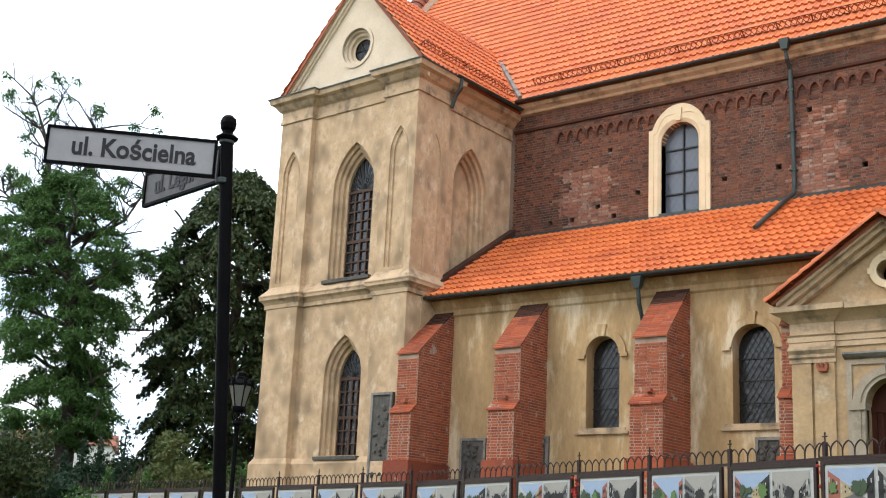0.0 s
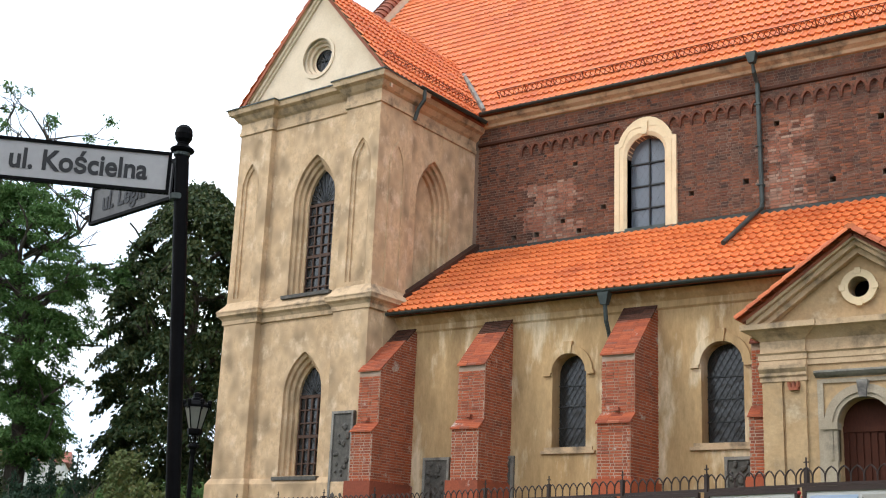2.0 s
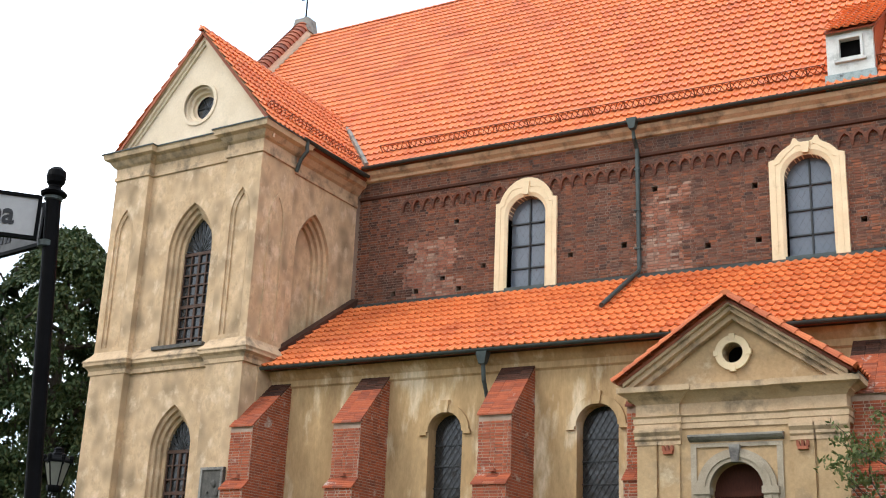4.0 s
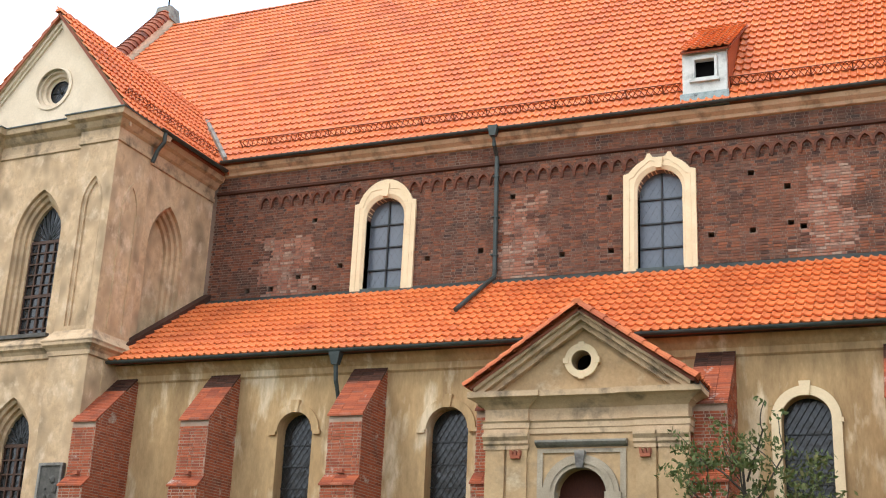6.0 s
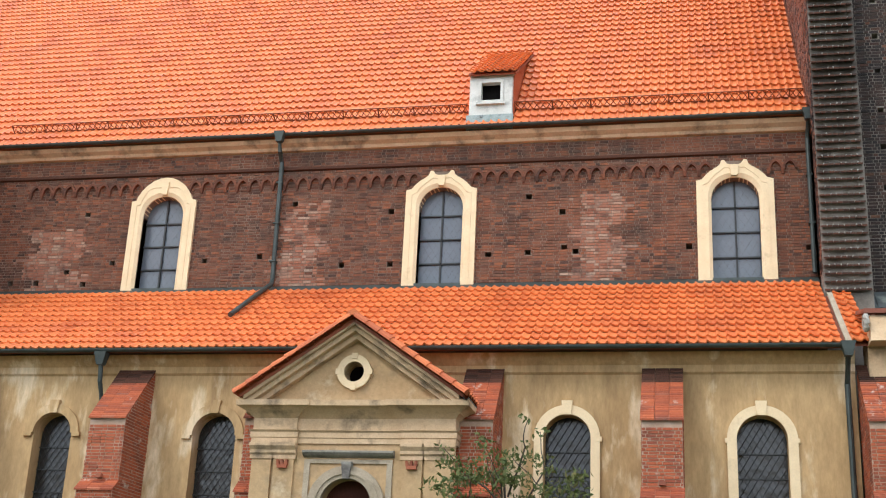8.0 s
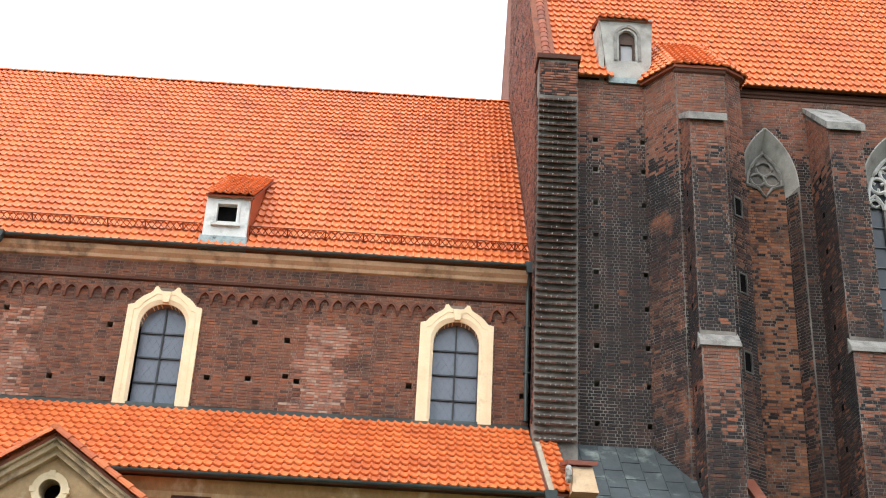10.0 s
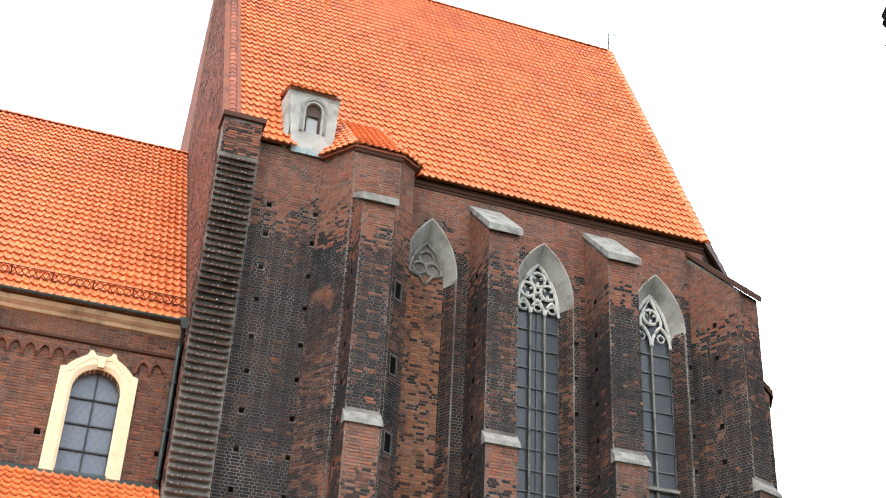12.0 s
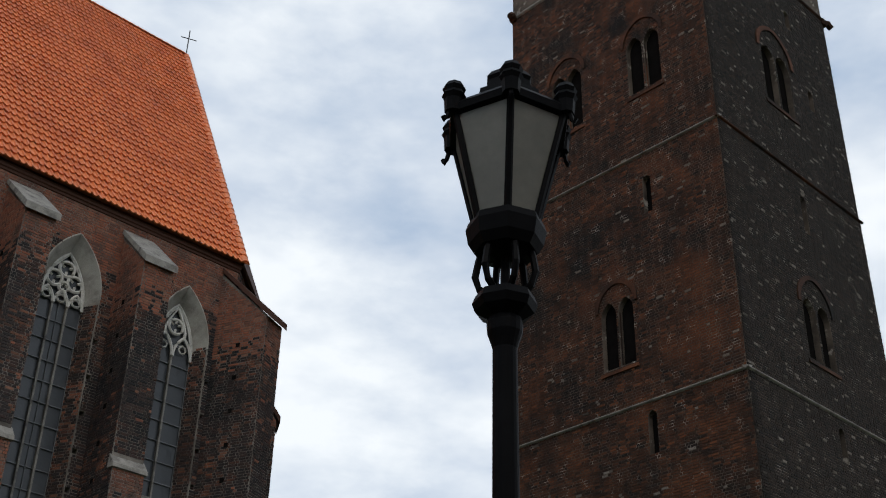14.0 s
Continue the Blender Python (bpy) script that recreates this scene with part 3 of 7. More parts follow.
def snow_guard(parent, a, b, normal, h=0.26):
    """A lattice guard that stands on the slope along the eave."""
    bm = bmesh.new()
    a, b, up = Vector(a), Vector(b), Vector(normal).normalized()
    n = int((b - a).length / 0.17)
    for k in (0.08, 1.0):
        tube(bm, [a + up * h * k, b + up * h * k], 0.016, 4)
    for i in range(n):
        p, q = a.lerp(b, i / n), a.lerp(b, (i + 1) / n)
        tube(bm, [p + up * h * 0.08, q + up * h], 0.012, 3)
        tube(bm, [p + up * h, q + up * h * 0.08], 0.012, 3)
        if i % 6 == 0:
            tube(bm, [p - up * 0.02, p + up * h], 0.02, 4)
    return put("snow_guard", bm, M["guard"], parent, "rust-brown lattice snow guard")


def lattice(bm, P, loop, pitch, r, d):
    """Diagonal leading inside an outline."""
    us, vs = [p[0] for p in loop], [p[1] for p in loop]
    u0, u1, v0, v1 = min(us), max(us), min(vs), max(vs)
    for sgn in (1, -1):
        c = -(v1 - v0) * 0.62
        while c < (u1 - u0) + (v1 - v0) * 0.62:
            t = np.linspace(0, 1, 80)
            v = v0 + (v1 - v0) * t
            u = (u0 + c + sgn * (v - (v0 + v1) / 2) * 0.62 + 0.0)
            ok = np.nonzero(inside(loop, u, v))[0]
            if len(ok) > 2:
                a, b = ok[0], ok[-1]
                tube(bm, [P(u[a], v[a], d), P(u[b], v[b], d)], r, 3)
            c += pitch


Z0 = 1.2  # churchyard level

# ---- ground ----
FENCE = [(3.5, 12.6), (-4.2, 14.7), (-8.1, 16.35), (-13.6, 18.5), (-21.3, 20.6), (-34.5, 23.3), (-60.0, 27.5)]


def ground():
    """One sheet: street level in front, a raised churchyard behind the fence."""
    bm = bmesh.new()
    line = [(1500, -20), (70, 3), (36, 8.5), (14, 10.5)] + FENCE + [(-1500, 150)]
    front = [bm.verts.new((x, -1500, 0)) for x, y in line]
    low = [bm.verts.new((x, y - 0.35, 0)) for x, y in line]
    high = [bm.verts.new((x, y - 0.3, Z0)) for x, y in line]
    back = [bm.verts.new((x, 1500, Z0)) for x, y in line]
    for a, b in ((front, low), (low, high), (high, back)):
        for i in range(len(line) - 1):
            bm.faces.new((a[i], a[i + 1], b[i + 1], b[i]))
    return tagged(put("ground", bm, M["grass"]), "grassy churchyard raised above the street", "ground", kind="structure")


ground()
bm = bmesh.new()
block(bm, south(0), -60, 60, 0.0, 0.02, -9, 7)
tagged(put("road", bm, M["asphalt"]), "grey asphalt street before the churchyard", "road", kind="structure")

# unseen plain walls added behind the camera; they block low sky light
for k, (x0, y0, g, length, h) in enumerate(((62, -24, 180, 124, 11.5), (-62, -24, 115, 46, 10.0), (66, 6, -90, 30, 11.0))):
    bm = bmesh.new()
    block(bm, flat(x0, y0, g), 0, length, 0.0, h, 0.0, 0.6)
    tagged(put("backdrop_%d" % (k + 1), bm, M["stucco_aisle"]), "unseen plain walls added to block low sky light", "backdrop", kind="structure")

# ---- nave ----
XW, XE = -20.4, 3.06
nave = thing("church_nave", "brown brick church nave with orange tiled roof", "church")
PN = south(30.0)
NAVE_WIN = (-14.57, -6.57, 1.13)


def nave_hole(c):
    return arch(c, 0.6, 11.15, 13.35, 13.95, 8)


HOLES_N = [[(x - 0.08, z - 0.08), (x - 0.08, z + 0.08), (x + 0.08, z + 0.08), (x + 0.08, z - 0.08)] for x, z in (
    (-19.0, 11.45), (-18.2, 11.45), (-17.3, 11.75), (-16.75, 11.4), (-15.95, 12.0), (-13.2, 12.0), (-11.6, 12.1), (-9.25, 11.8), (-7.9, 11.8), (-5.25, 12.0),
    (-4.2, 12.05), (-3.25, 12.15), (-2.95, 12.05), (-0.05, 12.1), (-16.9, 13.5), (-3.3, 13.15), (-4.2, 13.6), (2.9, 12.0), (-10.7, 13.6), (-7.95, 13.3))]
bm = bmesh.new()
panel(bm, PN, rect(-26.0, XE, 8.0, 15.35), [nave_hole(c) for c in NAVE_WIN] + HOLES_N, 0.0, 0.5)
nave_wall = put("wall", bm, M["mortar"], nave, "dark brown brick clerestory wall with putlog holes")
# black sheet behind the wall, so that its holes look shaded
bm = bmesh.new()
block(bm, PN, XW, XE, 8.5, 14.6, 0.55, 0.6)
put("wall_core", bm, M["shade_black"], nave)


def nave_pick(u, v, rng):
    p = np.zeros(len(u), int)
    for a, b, lo, hi in ((-2.95, -1.7, 11.2, 13.75), (-11.05, -9.9, 11.2, 13.4), (-18.6, -16.9, 11.2, 13.2)):
        e = 0.22 * np.sin(v * 5.1 + a) + rng.uniform(-0.2, 0.2, len(u))
        p[(u > a + e) & (u < b + e) & (v > lo) & (v < hi + e)] = 1
    return p


SURROUND = [rect(c - 0.96, c + 0.96, 11.1, 13.75) for c in NAVE_WIN] + [arch(c, 0.8, 11.1, 13.6, 14.42) for c in NAVE_WIN]
bricks(nave_wall, PN, XW, XE, 10.9, 15.2, [M["brick_nave"], M["brick_patch"]], holes=SURROUND + HOLES_N, single=(-12.6, -11.6), pick=nave_pick, course=0.08, length=0.23, joint=0.017, seed=3)

# brick ledge and arched frieze under the eave
bm = bmesh.new()
moulding(bm, PN, XW, XE, [(0, 14.58), (-0.07, 14.61), (-0.08, 14.68), (0, 14.72)])
put("brick_ledge", bm, M["tile_dark"], nave)
bm = bmesh.new()
moulding(bm, PN, XW, XE, [(0.0, 15.16), (-0.1, 15.18), (-0.14, 15.26), (-0.26, 15.34), (-0.32, 15.45), (0.3, 15.46)])
put("eaves_cornice", bm, M["mould"], nave, "tan plastered eaves cove")
PITCH = 0.352
PF = lambda u, v, d: Vector((u, d, v))
o, i_ = arch(0, PITCH / 2 + 0.006, 0, 0.16, 0.42, 6), arch(0, PITCH / 2 - 0.05, 0, 0.15, 0.345, 6)
bm = bmesh.new()
ring(bm, PF, o[1:-1], i_[1:-1], -0.1, 0.01, False)
hexa(bm, [PF(-PITCH / 2 - 0.025, 0.02, -0.06), PF(-PITCH / 2 + 0.025, 0.02, -0.06), PF(-PITCH / 2 + 0.025, 0.02, 0.01), PF(-PITCH / 2 - 0.025, 0.02, 0.01),
          PF(-PITCH / 2 - 0.05, 0.155, -0.105), PF(-PITCH / 2 + 0.05, 0.155, -0.105), PF(-PITCH / 2 + 0.05, 0.155, 0.01), PF(-PITCH / 2 - 0.05, 0.155, 0.01)])
first = put("frieze_arch", bm, M["brick_frieze"], nave, "small pointed brick arch of the frieze")
for k in range(61):
    x = -18.6 + k * PITCH
    if any(abs(x - c) < 0.72 for c in NAVE_WIN):
        continue
    ob = first if k == 0 else first.copy()
    if k:
        scene.collection.objects.link(ob)
    ob.location = (x, 30.0, 13.99)


def nave_window(c, eared, label):
    """A surround with shoulders; the eared kind has two small peaks beside its keystone."""
    w = new("window")
    w.parent = nave
    tagged(w, label)
    bm = bmesh.new()
    inner = arch(c, 0.6, 11.15, 13.35, 13.95, 10)
    if eared:
        half = [(0.97, 11.15), (0.97, 13.86), (0.82, 13.9), (0.72, 14.02), (0.6, 14.13), (0.45, 14.22), (0.37, 14.28), (0.32, 14.41), (0.25, 14.42), (0.17, 14.31), (0.07, 14.28)]
    else:
        half = [(0.97, 11.15), (0.97, 13.8), (0.84, 13.82), (0.8, 13.94), (0.7, 14.12), (0.55, 14.28), (0.37, 14.41), (0.19, 14.48), (0.06, 14.5)]
    outer = [(c - u, v) for u, v in half] + [(c + u, v) for u, v in reversed(half)]
    mid = arch(c, 0.68, 11.15, 13.42, 14.05, 10)
    panel(bm, PN, outer, [[(u, max(v, 11.2)) for u, v in mid]], -0.1, 0.02)
    loft(bm, PN, mid, -0.1, inner, -0.04)
    loft(bm, PN, inner, -0.04, inner, 0.3)
    put("surround", bm, M["cream"], w, "cream stone surround with shoulders")
    bm = bmesh.new()
    lip = [(c + (u - c) * 0.86, min(v, 14.32) - (0.0 if v < 12 else 0.09)) for u, v in outer]
    lip2 = [(c + (u - c) * 0.96, v - (0.0 if v < 12 else 0.035)) for u, v in lip]
    ring(bm, PN, lip, lip2, -0.115, -0.09, False)
    put("surround_fillet", bm, M["cream"], w)
    bm = bmesh.new()
    zt = 14.27 if eared else 14.36
    hexa(bm, [PN(c - 0.075, 13.97, -0.15), PN(c + 0.075, 13.97, -0.15), PN(c + 0.075, 13.97, 0), PN(c - 0.075, 13.97, 0),
              PN(c - 0.12, zt, -0.15), PN(c + 0.12, zt, -0.15), PN(c + 0.12, zt, 0), PN(c - 0.12, zt, 0)])
    put("keystone", bm, M["cream"], w)
    for q in (-1, 1):
        bm = bmesh.new()
        block(bm, PN, c + q * 0.8 - 0.18, c + q * 0.8 + 0.18, 11.03, 11.15, -0.11, 0.02)
        put("foot_block", bm, M["tile_old"], w, "reddish brick foot of the surround")
    bm = bmesh.new()
    block(bm, PN, c - 0.62, c + 0.62, 11.1, 11.2, -0.14, 0.3)
    put("sill", bm, M["gutter"], w, "dark metal sill")
    bm = bmesh.new()
    f = [bm.verts.new(PN(u, v, 0.26)) for u, v in inner]
    bm.faces.new(f)
    put("pane", bm, M["glass_nave"], w, "grey leaded glass")
    bm = bmesh.new()
    block(bm, PN, c - 0.022, c + 0.022, 11.15, 13.93, 0.2, 0.25)
    for z in (11.84, 12.52, 13.2):
        block(bm, PN, c - 0.6, c + 0.6, z - 0.02, z + 0.02, 0.2, 0.25)
    put("glazing_bar", bm, M["leading"], w)
    bm = bmesh.new()
    lattice(bm, PN, inner, 0.19, 0.0018, 0.255)
    put_each("lead_came", bm, M["leading"], w)


for c in NAVE_WIN:
    nave_window(c, c > -10, "round-arched clerestory window in an eared cream surround" if c > -10 else "round-arched clerestory window in a shouldered cream surround")

# nave roof
RY, RZ = 39.0, 26.67
EY, EZ = 29.62, 15.52
es = Vector((0, RY - EY, RZ - EZ))
SL = es.length
es.normalize()
nave_roof = quad("roof", [(-29.75, EY + 1.0, EZ + 1.16), (-26.0, EY + 1.0, EZ + 1.16), (-26.0, EY + 0.05, EZ + 0.03), (XE, EY + 0.05, EZ + 0.03), (XE, RY, RZ), (-29.75, RY, RZ)], M["tile_old"], nave)
tagged(nave_roof, "steep orange pantile roof")
quad("roof_back", [(-29.75, RY, RZ), (XE, RY, RZ), (XE, 48.4, 15.5), (-29.75, 48.4, 15.5)], M["tile_old"], nave)
TW, TL = 0.212, 0.44
tiles(nave_roof, (-29.65, EY, EZ + 0.02), (1, 0, 0), es, int(32.7 / TW), int(SL / TL), TW, TL, M["tile"], keep=lambda u, s: (u > 4.45) | (s > 1.7), single=(16.5, 19.5, 6.5))
caps(nave_roof, (-29.65, RY, RZ + 0.02), (XE, RY, RZ + 0.02), M["tile"])
gutter(nave, (-20.1, 29.55, 15.55), (XE - 0.1, 29.55, 15.55))
nn = Vector((0, -es.z, es.y))
snow_guard(nave, Vector((-19.75, EY, EZ)) + es * 0.85 + nn * 0.06, Vector((-5.95, EY, EZ)) + es * 0.85 + nn * 0.06, nn)
snow_guard(nave, Vector((-4.65, EY, EZ)) + es * 0.85 + nn * 0.06, Vector((XE - 0.1, EY, EZ)) + es * 0.85 + nn * 0.06, nn)

# west gable of the nave
bm = bmesh.new()
PG = east(-29.75)
panel(bm, PG, [(30.4, 16.6), (39.0, 26.95), (48.8, 15.2), (48.8, Z0), (30.4, Z0)], [], 0.0, 0.6)
put("gable_wall", bm, M["stucco_pale"], nave)
bm = bmesh.new()
for s in (1, -1):
    for d0, d1, h in ((-0.02, 0.7, 0.35),):
        a, b = (39 - s * 8.3, 17.0), (39, 26.95)
        hexa(bm, [PG(a[0], a[1] - 0.3, d0), PG(b[0], b[1] - 0.3, d0), PG(b[0], b[1] - 0.3, d1), PG(a[0], a[1] - 0.3, d1),
                  PG(a[0], a[1] + h, d0), PG(b[0], b[1] + h, d0), PG(b[0], b[1] + h, d1), PG(a[0], a[1] + h, d1)])
put("gable_parapet", bm, M["stucco_pale"], nave, "pale plastered gable parapet")
gcap = new("gable_coping")
gcap.parent = nave
caps(gcap, (-30.1, 30.9, 17.5), (-30.1, 39.0, 27.3), M["tile_old"], r=0.4, step=0.3, name="coping_tile")
bm = bmesh.new()
hexa(bm, [(-30.55, 38.6, 26.9), (-29.65, 38.6, 26.9), (-29.65, 39.4, 26.9), (-30.55, 39.4, 26.9), (-30.45, 38.7, 27.6), (-29.75, 38.7, 27.6), (-29.75, 39.3, 27.6), (-30.45, 39.3, 27.6)])
put("gable_finial", bm, M["stone"], nave)
bm = bmesh.new()
tube(bm, [(-30.1, 39, 27.5), (-30.1, 39, 29.2)], 0.035)
tube(bm, [(-30.4, 39, 28.7), (-29.8, 39, 28.7)], 0.03)
put("gable_cross", bm, M["iron"], nave)

# rain pipes
def rain_pipe(parent, pts, r=0.06, rings=()):
    p = new("rain_pipe")
    p.parent = parent
    tagged(p, "dark zinc rain pipe")
    bm = bmesh.new()
    tube(bm, pts, r, 10)
    put("pipe", bm, M["gutter"], p)
    for q in rings:
        bm = bmesh.new()
        block(bm, lambda u, v, d: Vector((u, d, v)), q[0] - r - 0.02, q[0] + r + 0.02, q[2] - 0.02, q[2] + 0.02, q[1] - r - 0.02, q[1] + r + 0.12)
        put("bracket", bm, M["gutter"], p)
    bm = bmesh.new()
    t = pts[0]
    hexa(bm, [(t[0] - 0.08, t[1] - 0.08, t[2] - 0.12), (t[0] + 0.08, t[1] - 0.08, t[2] - 0.12), (t[0] + 0.08, t[1] + 0.08, t[2] - 0.12), (t[0] - 0.08, t[1] + 0.08, t[2] - 0.12),
              (t[0] - 0.15, t[1] - 0.12, t[2] + 0.18), (t[0] + 0.15, t[1] - 0.12, t[2] + 0.18), (t[0] + 0.15, t[1] + 0.12, t[2] + 0.18), (t[0] - 0.15, t[1] + 0.12, t[2] + 0.18)])
    put("hopper", bm, M["gutter"], p)


rain_pipe(nave, [(-11.15, 29.5, 15.4), (-11.15, 29.62, 15.05), (-11.15, 29.86, 14.8), (-11.12, 29.88, 11.4), (-11.08, 29.72, 11.2), (-11.1, 29.45, 11.03), (-11.2, 27.38, 9.68)], 0.065,
          [(-11.15, 29.88, 14.2), (-11.15, 29.88, 13.0), (-11.15, 29.88, 11.9)])
rain_pipe(nave, [(3.0, 29.5, 15.4), (2.98, 29.85, 14.9), (2.98, 29.88, 11.3)], 0.06, [(2.98, 29.88, 13.9), (2.98, 29.88, 12.6)])

# roof dormer of the nave
dormer = new("dormer")
dormer.parent = nave
tagged(dormer, "small whitewashed dormer with tiled lean-to roof")
PD = south(29.72)
bm = bmesh.new()
panel(bm, PD, rect(-5.86, -4.68, 15.62, 17.12), [rect(-5.53, -5.0, 16.35, 16.88)], 0, 0.15)
for x in (-5.86, -4.8):
    hexa(bm, [(x, 29.85, 15.6), (x + 0.12, 29.85, 15.6), (x + 0.12, 32.6, 18.6), (x, 32.6, 18.6), (x, 29.85, 17.2), (x + 0.12, 29.85, 17.2), (x + 0.12, 32.6, 19.15), (x, 32.6, 19.15)])
put("front", bm, M["whitewash"], dormer, "stained whitewashed dormer front")
bm = bmesh.new()
for x in (-5.872, -4.668):
    hexa(bm, [(x - 0.012, 29.9, 15.7), (x + 0.012, 29.9, 15.7), (x + 0.012, 32.6, 18.75), (x - 0.012, 32.6, 18.75), (x - 0.012, 29.9, 17.15), (x + 0.012, 29.9, 17.15), (x + 0.012, 32.6, 19.1), (x - 0.012, 32.6, 19.1)])
put_each("cheek", bm, M["tile_rust"], dormer, "rust-red dormer cheek")
bm = bmesh.new()
ring(bm, PD, rect(-5.6, -4.93, 16.28, 16.95), rect(-5.53, -5.0, 16.35, 16.88), -0.05, 0.0)
block(bm, PD, -5.66, -4.87, 16.22, 16.29, -0.09, 0.0)
put("frame", bm, M["whitewash"], dormer)
# black sheet behind the dormer frame in place of the attic's shade
bm = bmesh.new()
block(bm, PD, -5.6, -4.9, 16.2, 17.0, 0.2, 0.24)
put("opening", bm, M["shade_black"], dormer)
bm = bmesh.new()
block(bm, PD, -5.93, -4.64, 15.5, 15.92, -0.03, 0.05)
put("apron", bm, M["copper"], dormer, "weathered greenish metal apron")
ds = Vector((0, 3.43, 2.4)).normalized()
deck = quad("dormer_roof", [(-5.88, 29.58, 17.1), (-4.58, 29.58, 17.1), (-4.5, 32.98, 19.52), (-5.8, 32.98, 19.52)], M["tile_old"], dormer, 0.05)
tiles(deck, (-5.89, 29.56, 17.11), (1, 0, 0), ds, 6, 12, 0.225, 0.345, M["tile"])

# ---- south aisle ----
aisle = thing("church_aisle", "yellow stuccoed church aisle with orange lean-to roof", "church")
PA = south(26.2)
AW = ((-14.84, 0.48, "stucco_aisle"), (-10.8, 0.52, "stucco_aisle"), (-2.72, 0.51, "cream"), (1.36, 0.52, "cream"))
bm = bmesh.new()
panel(bm, PA, rect(-20.5, 3.3, Z0, 8.3), [arch(c, h, 4.63, 6.97 - h, 6.97) for c, h, m in AW], 0, 0.7)
put("wall", bm, M["stucco_aisle"], aisle, "stained yellow ochre stucco wall")
bm = bmesh.new()
block(bm, east(3.296), 26.91, 29.9, Z0, 8.29, 0.0, 0.5)
put("end_wall", bm, M["stucco_aisle"], aisle)
bm = bmesh.new()
moulding(bm, PA, -20.3, 3.3, [(0, 7.85), (-0.06, 7.9), (-0.06, 8.05), (-0.18, 8.18), (-0.25, 8.3), (0.1, 8.3)])
put("eaves_cornice", bm, M["stucco_aisle"], aisle)


def aisle_window(c, h, mat):
    w = new("window")
    w.parent = aisle
    tagged(w, "round-arched aisle window with diamond leading")
    inner, outer = arch(c, h, 4.63, 6.97 - h, 6.97, 10), arch(c, h + 0.2, 4.63, 6.97 - h, 7.17, 10)
    bm = bmesh.new()
    k = 4 if mat == "cream" else 6
    A = outer if mat == "cream" else outer[1:-1]
    B = inner if mat == "cream" else inner[1:-1]
    ring(bm, PA, A, B, -0.07, 0.01, False)
    for s in (-1, 1):
        block(bm, PA, c + s * (h + 0.14) - 0.1, c + s * (h + 0.14) + 0.1, 6.97 - h - 0.08, 6.97 - h + 0.02, -0.075, 0.01)
    put("surround", bm, M[mat], w)
    bm = bmesh.new()
    hexa(bm, [PA(c - 0.09, 6.95, -0.12), PA(c + 0.09, 6.95, -0.12), PA(c + 0.09, 6.95, 0), PA(c - 0.09, 6.95, 0), PA(c - 0.12, 7.26, -0.11), PA(c + 0.12, 7.26, -0.11), PA(c + 0.12, 7.26, 0), PA(c - 0.12, 7.26, 0)])
    put("keystone", bm, M[mat], w)
    bm = bmesh.new()
    block(bm, PA, c - h - 0.28, c + h + 0.28, 4.47, 4.54, -0.07, 0.02)
    block(bm, PA, c - h - 0.2, c + h + 0.2, 4.54, 4.63, -0.03, 0.3)
    put("sill", bm, M["mould"], w)
    bm = bmesh.new()
    bm.faces.new([bm.verts.new(PA(u, v, 0.38)) for u, v in inner])
    put("pane", bm, M["glass_dark"], w, "dark glass")
    bm = bmesh.new()
    for z in (5.15, 5.68, 6.2):
        block(bm, PA, c - h, c + h, z - 0.012, z + 0.012, 0.33, 0.36)
    lattice(bm, PA, inner, 0.15, 0.007, 0.35)
    put_each("lead_came", bm, M["leading"], w)


for a in AW:
    aisle_window(*a)

AEY, AEZ, ATY, ATZ = 25.68, 8.36, 30.0, 11.18
as_ = Vector((0, ATY - AEY, ATZ - AEZ))
ASL = as_.length
as_.normalize()
aisle_roof = quad("roof", [(-20.45, AEY + 0.04, AEZ), (3.2, AEY + 0.04, AEZ), (3.2, ATY, ATZ - 0.04), (-20.45, ATY, ATZ - 0.04)], M["tile_old"], aisle)
tagged(aisle_roof, "orange pantile lean-to roof")
tiles(aisle_roof, (-20.3, AEY, AEZ), (1, 0, 0), as_, int(23.5 / TW), int(ASL / TL), TW, TL, M["tile"], single=(8.0, 12.2, 5.2))
bm = bmesh.new()
moulding(bm, PN, XW, XE, [(0.0, 11.05), (-0.3, 10.95), (-0.3, 11.0), (-0.03, 11.2), (0.0, 11.22)])
put("flashing", bm, M["gutter"], aisle, "dark metal flashing at the roof's head")
gutter(aisle, (-20.3, 25.6, 8.36), (3.25, 25.6, 8.36), 0.08)
an = Vector((0, -as_.z, as_.y))
bm = bmesh.new()
for k in range(5):
    y0, y1 = 26.3 + k * 0.75, 26.3 + (k + 1) * 0.75
    z0, z1 = AEZ + (y0 - AEY) * 0.653, AEZ + (y1 - AEY) * 0.653
    hexa(bm, [(-20.5, y0, z0 - 0.1), (-20.26, y0, z0 - 0.1), (-20.26, y1, z1 - 0.1), (-20.5, y1, z1 - 0.1), (-20.5, y0, z0 + 0.26), (-20.26, y0, z0 + 0.24), (-20.26, y1, z1 + 0.24), (-20.5, y1, z1 + 0.26)])
put("verge_flashing", bm, M["tile_dark"], aisle, "dark stepped verge flashing")
quad("verge_strip", [(3.1, AEY, AEZ + 0.07), (3.22, AEY, AEZ + 0.07), (3.22, ATY, ATZ + 0.1), (3.1, ATY, ATZ + 0.1)], M["stone_warm"], aisle, 0.05)
rain_pipe(aisle, [(-13.55, 25.62, 8.1), (-13.54, 25.68, 7.6), (-13.52, 25.85, 7.2), (-13.5, 26.1, 6.8), (-13.5, 26.1, Z0)], 0.055)
